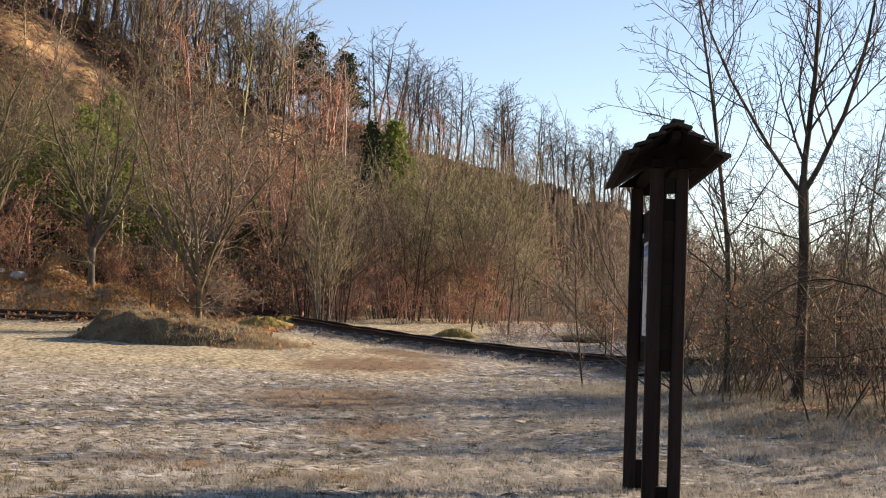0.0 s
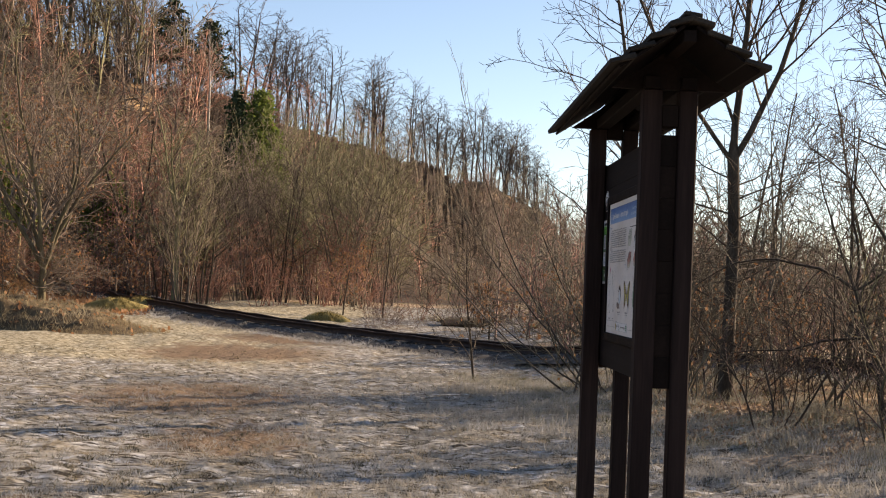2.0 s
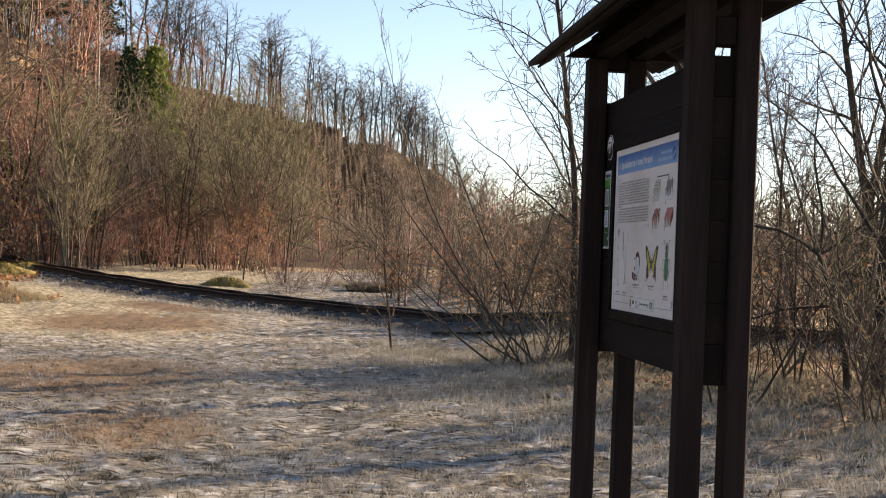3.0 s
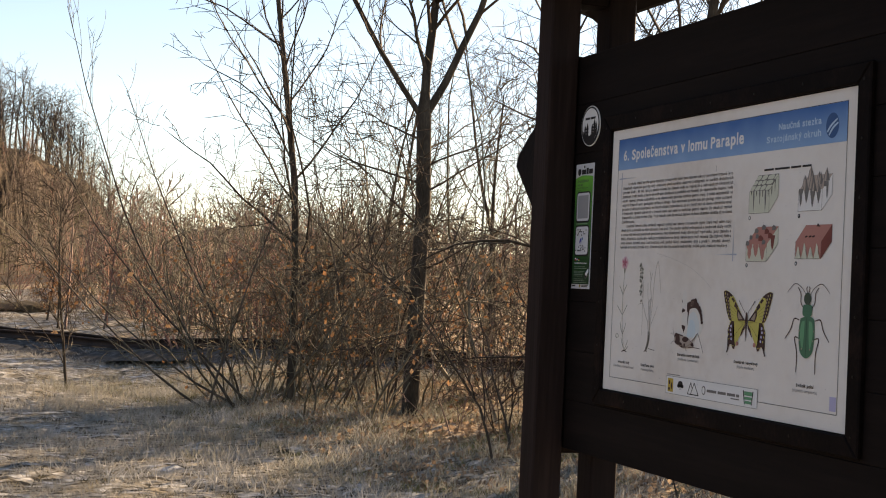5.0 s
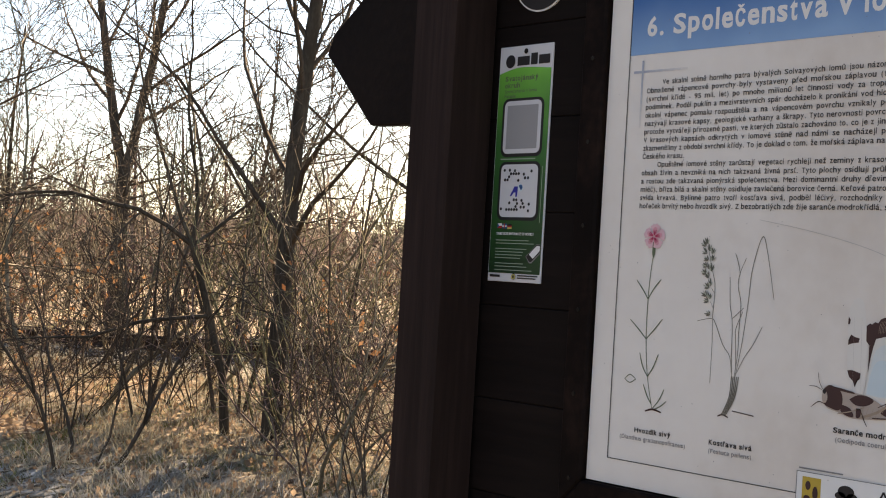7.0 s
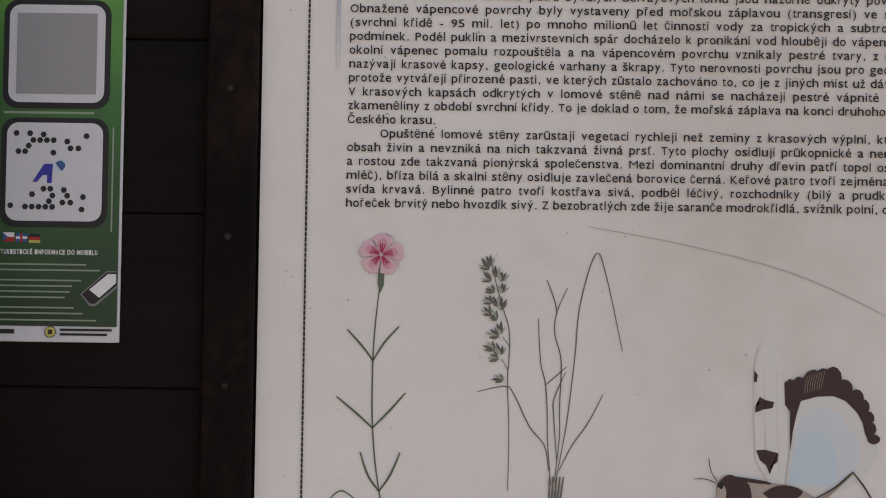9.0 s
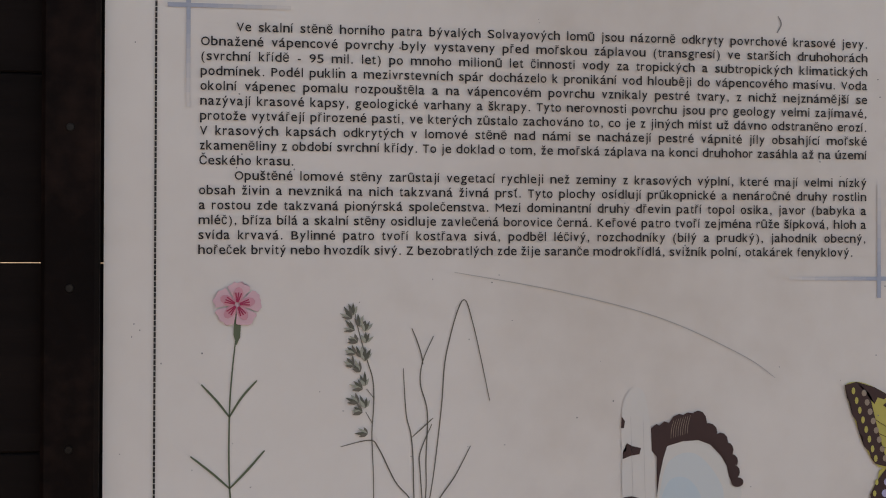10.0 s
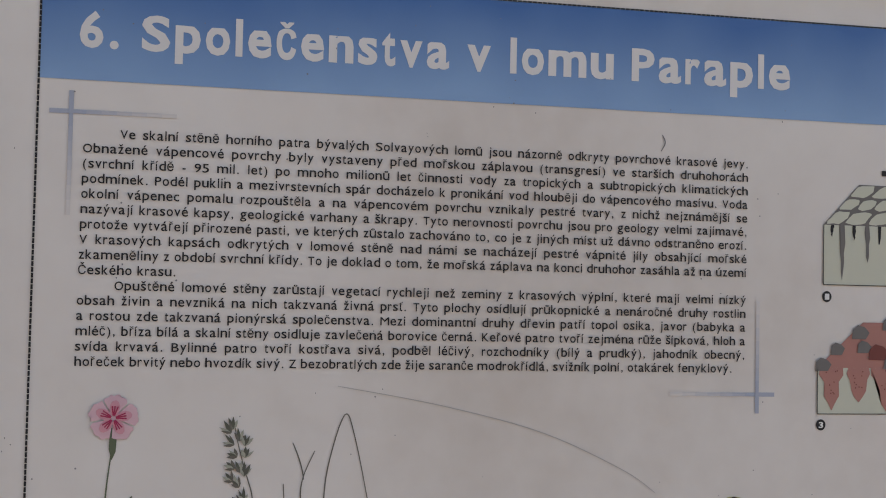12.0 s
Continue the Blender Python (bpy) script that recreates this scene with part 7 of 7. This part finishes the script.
        pr.shape("wing_root", [m([(0.008, 0.544), (0.019, 0.558), (0.027, 0.576), (0.021, 0.571), (0.006, 0.553)])], M_BROWNINK, 3)
        for k in range(8):
            f = k / 7
            pr.shape("wing_dot", [oval(c + sd * (0.099 - 0.021 * f), 0.470 + 0.060 * f, 0.0017, 0.0032, 8)], M_YELLOW, 4)
            pr.shape("wing_dust", [oval(c + sd * (0.089 - 0.020 * f), 0.472 + 0.058 * f, 0.0024, 0.0030, 8)], M_TANINK, 4)
        for a, b in ((0.072, 0.551), (0.074, 0.561), (0.071, 0.572), (0.069, 0.583)):
            pr.shape("wing_dust", [oval(c + sd * (a - 0.005), b, 0.0034, 0.0036, 8)], M_LILAC, 4)
            pr.shape("wing_dot", [oval(c + sd * (a + 0.005), b, 0.0016, 0.0028, 8)], M_YELLOW, 4)
        for a in (0.055, 0.063):
            pr.shape("wing_dot", [oval(c + sd * a, 0.600, 0.0022, 0.0016, 8)], M_YELLOW, 4)
        pr.shape("eye_spot", [oval(c + sd * 0.038, 0.593, 0.0062, 0.0056, 12)], M_ROSE, 4)
        for k in range(4):
            pr.strokes("wing_vein", [m([(0.045 + 0.004 * k, 0.516 + 0.004 * k), (0.078 - 0.003 * k, 0.496 + 0.012 * k)])], 0.0008, M_BROWNINK, 4)
        pr.strokes("wing_vein", [m([(0.012, 0.543), (0.035, 0.560), (0.050, 0.574)])], 0.0007, M_BROWNINK, 4)
        pr.strokes("feeler", [m([(0.003, 0.518), (0.016, 0.506), (0.034, 0.486)])], 0.0013, M_BROWNINK, 5)
        pr.strokes("feeler_club", [m([(0.026, 0.496), (0.035, 0.485)])], 0.0030, M_BROWNINK, 5)
    pr.shape("butterfly_body", [curve_through([(c - 0.003, 0.518), (c, 0.514), (c + 0.003, 0.518), (c + 0.0055, 0.534), (c + 0.003, 0.552), (c + 0.0016, 0.575), (c, 0.587), (c - 0.0016, 0.575), (c - 0.003, 0.552), (c - 0.0055, 0.534)])], M_BROWNINK, 5)
    # the green tiger beetle
    c = 0.992
    pr.shape("beetle_body", [curve_through([(c - 0.025, 0.520), (c - 0.030, 0.545), (c - 0.029, 0.573), (c - 0.022, 0.599), (c, 0.611), (c + 0.022, 0.599), (c + 0.029, 0.573), (c + 0.030, 0.545), (c + 0.025, 0.520), (c, 0.514), (c - 0.025, 0.520)])], M_BEETLE, 3, "green beetle")
    for sd in (-1, 1):
        pr.shape("beetle_sheen", [curve_through([(c + sd * 0.008, 0.525), (c + sd * 0.020, 0.530), (c + sd * 0.024, 0.560), (c + sd * 0.014, 0.590), (c + sd * 0.009, 0.560), (c + sd * 0.008, 0.525)])], M_LIGHTGREEN, 4)
        for u, v in ((0.028, 0.548), (0.026, 0.570), (0.016, 0.590)):
            pr.shape("beetle_spot", [oval(c + sd * u, v, 0.0024, 0.0022, 8)], M_TANINK, 5)
        for pts, wide in (([(0.012, 0.498), (0.026, 0.484), (0.028, 0.462), (0.040, 0.448)], 0.0030), ([(0.030, 0.524), (0.050, 0.522), (0.062, 0.546), (0.084, 0.570)], 0.0034), ([(0.030, 0.566), (0.046, 0.566), (0.036, 0.600), (0.036, 0.645)], 0.0036), ([(0.006, 0.466), (0.026, 0.448), (0.052, 0.440), (0.080, 0.460)], 0.0018), ([(0.002, 0.462), (0.006, 0.450), (0.002, 0.446)], 0.0024)):
            pr.strokes("beetle_leg", [[(c + sd * a, b) for a, b in pts]], wide, M_BROWNINK, 2)
    pr.shape("beetle_neck", [curve_through([(c - 0.014, 0.488), (c - 0.018, 0.500), (c - 0.014, 0.514), (c + 0.014, 0.514), (c + 0.018, 0.500), (c + 0.014, 0.488), (c - 0.014, 0.488)])], M_BEETLE, 4)
    pr.shape("beetle_head", [oval(c, 0.474, 0.014, 0.014, 16)], ink("beetle_head_print", (0.05, 0.075, 0.05)), 4)
    pr.strokes("beetle_seam", [[(c, 0.516), (c, 0.608)]], 0.0014, M_BLACK, 5)
    # the strip of makers' marks
    pr.shape("mark_strip", [rect(0.372, 0.699, 0.806, 0.746)], M_WHITE, 3)
    pr.strokes("mark_strip_edge", [[(0.372, 0.699), (0.806, 0.699)], [(0.372, 0.746), (0.806, 0.746)], [(0.372, 0.699), (0.372, 0.746)], [(0.806, 0.699), (0.806, 0.746)]], 0.0016, M_GREY, 4)
    pr.shape("yellow_mark", [rect(0.381, 0.705, 0.409, 0.741)], ink("ochre_print", (0.50, 0.34, 0.06)), 4)
    pr.shape("yellow_mark_detail", [oval(0.390, 0.716, 0.004, 0.006), oval(0.401, 0.725, 0.004, 0.009), oval(0.389, 0.733, 0.005, 0.004)], M_BROWNINK, 5)
    pr.shape("tree_mark", [oval(0.446, 0.716, 0.012, 0.008), oval(0.438, 0.722, 0.008, 0.005), oval(0.455, 0.722, 0.008, 0.005), rect(0.4445, 0.722, 0.4475, 0.732)], M_BLACK, 4)
    pr.strokes("peak_mark", [[(0.484, 0.739), (0.499, 0.708)], [(0.499, 0.708), (0.507, 0.724)], [(0.507, 0.724), (0.516, 0.708)], [(0.516, 0.708), (0.538, 0.739)], [(0.500, 0.738), (0.508, 0.722)], [(0.484, 0.739), (0.538, 0.739)]], 0.0042, M_BLACK, 4)
    pr.pieces("name_bar", [rect(0.578, 0.719, 0.624, 0.726), rect(0.630, 0.719, 0.668, 0.726), rect(0.673, 0.719, 0.710, 0.726), rect(0.714, 0.719, 0.728, 0.726), rect(0.690, 0.730, 0.728, 0.733)], M_BLOCKGREY, 4)
    pr.shape("round_mark", [oval(0.563, 0.723, 0.009, 0.012)], M_BLOCKGREY, 4)
    pr.shape("round_mark_field", [oval(0.563, 0.723, 0.006, 0.009)], M_WHITE, 5)
    pr.pieces("green_mark", [rect(0.750, 0.708, 0.784, 0.718), rect(0.751, 0.721, 0.783, 0.728), rect(0.753, 0.731, 0.781, 0.738)], M_LIGHTGREEN, 4)
    pr.pieces("mark_post", [[(0.744, 0.706), (0.748, 0.706), (0.754, 0.740), (0.751, 0.740)], [(0.786, 0.706), (0.790, 0.706), (0.784, 0.740), (0.781, 0.740)]], M_BLACK, 5)
    pr.shape("strip_heading", [rect(0.374, 0.6935, 0.440, 0.6955)], M_GREY, 1)
    pr.shape("lilac_mark", [rect(1.085, 0.690, 1.108, 0.722)], M_LILAC, 1)
    # scratches and dirt on the print
    r = random.Random(5)
    pr.strokes("scratch", [[(0.29, 0.366), (0.38, 0.382), (0.47, 0.405), (0.545, 0.438), (0.575, 0.458)]], 0.0008, M_SCRATCH, 1)
    pr.strokes("scratch", [[(0.577, 0.140), (0.580, 0.147), (0.576, 0.155)]], 0.0012, M_GREY, 1)
    pr.pieces("dirt_speck", [oval(r.uniform(0.01, 1.12), r.uniform(0.02, 0.75), r.uniform(0.0003, 0.0009), r.uniform(0.0003, 0.0009), 6) for _ in range(190)], M_GREY, 6)


build_poster()


# ---- the trail tag and the round badge ----
def tag_material():
    m = band_material()
    m.name = "green_tag_print"
    e = next(n for n in m.node_tree.nodes if n.type == "VALTORGB").color_ramp.elements
    e[0].color, e[1].color = (0.007, 0.030, 0.010, 1), (0.13, 0.42, 0.055, 1)
    e.new(0.60).color = (0.026, 0.135, 0.026, 1)
    return m


def build_tag():
    left, top = 11.217, 1.924
    w, h = 0.122, 0.390
    ob = thing("trail_tag", (1.0225, left - w / 2, top - h), "narrow green and white trail tag screwed to the boards", "sign")
    put("plate", box_mesh("plate", (0.003, w, h), M_TAGWHITE, 0.0006), ob, "", Matrix.Translation((-0.0012, 0, h / 2)))
    pr = Print(ob, left, top, 1.0194)
    pr.shape("green_field", [[(0.002, 0.045)] + curve_through([(0.002, 0.045), (0.05, 0.036), (0.12, 0.041)]) + [(0.12, 0.376), (0.002, 0.376)]], tag_material(), 1, "green field darkening downwards")
    pr.pieces("plate_mark", [oval(0.026, 0.025, 0.011, 0.011), rect(0.042, 0.018, 0.070, 0.033), rect(0.073, 0.014, 0.088, 0.033), rect(0.091, 0.018, 0.116, 0.033)], M_BLACK, 1)
    write_lines(pr, [("plate_text", "Svatojánský", 0.016, 0.0575, 0.0080, 0.0, "l", M_GREENINK, True, ""), ("plate_text", "okruh", 0.016, 0.0690, 0.0080, 0.0, "l", M_GREENINK, True, ""),
                    ("plate_text", "Společenstva v lomu", 0.016, 0.0775, 0.0052, 0.0, "l", M_GREENINK, False, ""), ("plate_text", "Paraple", 0.016, 0.0855, 0.0052, 0.0, "l", M_GREENINK, False, "")])
    for v0 in (0.088, 0.193):
        pr.shape("square_edge", [round_rect(0.0145, v0 - 0.001, 0.1095, v0 + 0.096, 0.013)], M_BLACK, 2)
        pr.shape("square_field", [round_rect(0.0195, v0 + 0.0035, 0.1045, v0 + 0.0905, 0.010)], M_TAGWHITE, 3)
    pr.shape("grey_square", [rect(0.0265, 0.099, 0.0975, 0.171)], M_TAGGREY, 4)
    dots = [(0.028, 0.206), (0.040, 0.206), (0.043, 0.212), (0.049, 0.212), (0.052, 0.207), (0.055, 0.212), (0.061, 0.212), (0.039, 0.217), (0.030, 0.222), (0.036, 0.222), (0.061, 0.223), (0.073, 0.213), (0.076, 0.219), (0.083, 0.219), (0.090, 0.208),
            (0.043, 0.260), (0.053, 0.255), (0.059, 0.255), (0.061, 0.261), (0.058, 0.266), (0.037, 0.271), (0.043, 0.271), (0.049, 0.271), (0.055, 0.271), (0.061, 0.271), (0.071, 0.256), (0.074, 0.261), (0.070, 0.267), (0.077, 0.267), (0.088, 0.262), (0.087, 0.273), (0.024, 0.270)]
    pr.pieces("black_dot", [oval(u, v, 0.0028, 0.0028, 6) for u, v in dots], M_BLACK, 4)
    pr.shape("blue_mark", [[(0.043, 0.249), (0.053, 0.233), (0.061, 0.233), (0.060, 0.250), (0.056, 0.250), (0.056, 0.243), (0.052, 0.243), (0.047, 0.249)]], ink("deep_blue_print", (0.04, 0.04, 0.30)), 4)
    pr.shape("globe_mark", [oval(0.067, 0.235, 0.0062, 0.0062, 14)], M_WING, 4)
    pr.shape("globe_land", [curve_through([(0.063, 0.232), (0.068, 0.230), (0.072, 0.234), (0.069, 0.239), (0.066, 0.236), (0.063, 0.232)])], M_NAVY, 5)
    pr.shape("plate_text", [rect(0.016, 0.1865, 0.096, 0.1885)], M_TAGTEXT, 2)
    pr.shape("plate_text", [rect(0.1128, 0.200, 0.1142, 0.292)], M_TAGTEXT, 2)
    red = ink("red_print", (0.42, 0.03, 0.03))
    pr.shape("flag", [rect(0.018, 0.294, 0.028, 0.298)], M_WHITE, 2)
    pr.shape("flag", [rect(0.018, 0.298, 0.028, 0.302)], red, 2)
    pr.shape("flag", [[(0.018, 0.294), (0.0225, 0.298), (0.018, 0.302)]], M_NAVY, 3)
    pr.shape("flag", [rect(0.0295, 0.2945, 0.0395, 0.3025)], M_NAVY, 2)
    pr.shape("flag", [rect(0.0295, 0.2974, 0.0395, 0.2996)], M_WHITE, 3)
    pr.shape("flag", [rect(0.0335, 0.2945, 0.0355, 0.3025)], red, 4)
    pr.shape("flag", [rect(0.041, 0.295, 0.051, 0.2977)], M_BLACK, 2)
    pr.shape("flag", [rect(0.041, 0.2977, 0.051, 0.3004)], red, 2)
    pr.shape("flag", [rect(0.041, 0.3004, 0.051, 0.303)], M_YELLOW, 2)
    write_lines(pr, [("plate_text", "TURISTICKÉ INFORMACE DO MOBILU", 0.016, 0.3128, 0.0042, 0.086, "l", M_WHITE, True, "")])
    pr.pieces("plate_text", [rect(0.016, v, 0.016 + wd, v + 0.0014) for v, wd in ((0.321, 0.076), (0.326, 0.088), (0.335, 0.072), (0.340, 0.064), (0.345, 0.062), (0.350, 0.058), (0.359, 0.066), (0.364, 0.074), (0.370, 0.086))], M_TAGTEXT, 2)
    pr.shape("phone_mark", [[(0.0875, 0.3475), (0.1105, 0.3270), (0.1195, 0.3270), (0.1195, 0.3420), (0.1010, 0.3580), (0.0960, 0.3580)]], M_GREY, 3)
    pr.shape("phone_face", [[(0.0890, 0.3475), (0.1110, 0.3280), (0.1195, 0.3280), (0.1195, 0.3395), (0.1005, 0.3560), (0.0960, 0.3555)]], M_BLACK, 4)
    pr.shape("phone_screen", [[(0.0955, 0.3435), (0.1120, 0.3295), (0.1190, 0.3295), (0.1190, 0.3375), (0.1045, 0.3505)]], M_WHITE, 5)
    pr.pieces("plate_text", [rect(0.006, 0.379, 0.030, 0.383), rect(0.070, 0.378, 0.116, 0.380), rect(0.070, 0.382, 0.112, 0.384)], M_BLACK, 2)
    pr.shape("screw", [oval(0.062, 0.010, 0.0046, 0.0046, 14)], M_SCREW, 4)
    pr.strokes("screw_slot", [[(0.059, 0.010), (0.065, 0.010)], [(0.062, 0.007), (0.062, 0.013)]], 0.0012, M_BLACK, 5)
    pr.shape("round_mark", [oval(0.062, 0.381, 0.0050, 0.0050, 16)], M_BLACK, 4)
    pr.shape("round_mark", [oval(0.062, 0.381, 0.0044, 0.0044, 16)], M_YELLOW, 4.5)
    pr.shape("round_mark", [rect(0.0600, 0.379, 0.0640, 0.383)], M_BROWNINK, 5)
    ob2 = thing("round_badge", (1.0225, 11.131, 1.977), "round black and white badge with fir trees", "badge")
    bm = bmesh.new()
    bmesh.ops.create_cone(bm, cap_ends=True, segments=40, radius1=0.063, radius2=0.063, depth=0.003)
    bmesh.ops.rotate(bm, verts=bm.verts, matrix=Matrix.Rotation(radians(90), 3, "Y"))
    me = bpy.data.meshes.new("disc")
    bm.to_mesh(me)
    bm.free()
    me.materials.append(M_WHITE)
    put("disc", me, ob2, "", Matrix.Translation((-0.0012, 0, 0.063)))
    pr = Print(ob2, 11.131 + 0.063, 2.103, 1.0194)
    pr.shape("dark_ring", [oval(0.063, 0.063, 0.0605, 0.0605, 40)], M_BLACK, 1)
    pr.shape("pale_field", [oval(0.063, 0.060, 0.054, 0.052, 40)], M_WHITE, 2)
    pr.shape("dark_ground", [[(0.014, 0.075), (0.03, 0.086), (0.06, 0.094), (0.112, 0.072), (0.107, 0.092), (0.085, 0.110), (0.063, 0.114), (0.038, 0.108), (0.02, 0.092)]], M_BLACK, 3)
    firs = []
    for u, v, s in ((0.030, 0.090, 0.8), (0.045, 0.096, 1.1), (0.078, 0.088, 0.8), (0.092, 0.082, 1.0), (0.104, 0.080, 0.7)):
        firs += [[(u - 0.009 * s, v - 0.010 * k * s), (u + 0.009 * s, v - 0.010 * k * s), (u, v - 0.010 * k * s - 0.020 * s)] for k in range(3)]
    pr.pieces("fir_mark", firs, M_BLACK, 4)
    pr.shape("badge_text", [rect(0.030, 0.036, 0.062, 0.043), rect(0.066, 0.036, 0.098, 0.043)], M_BLACK, 4)


build_tag()
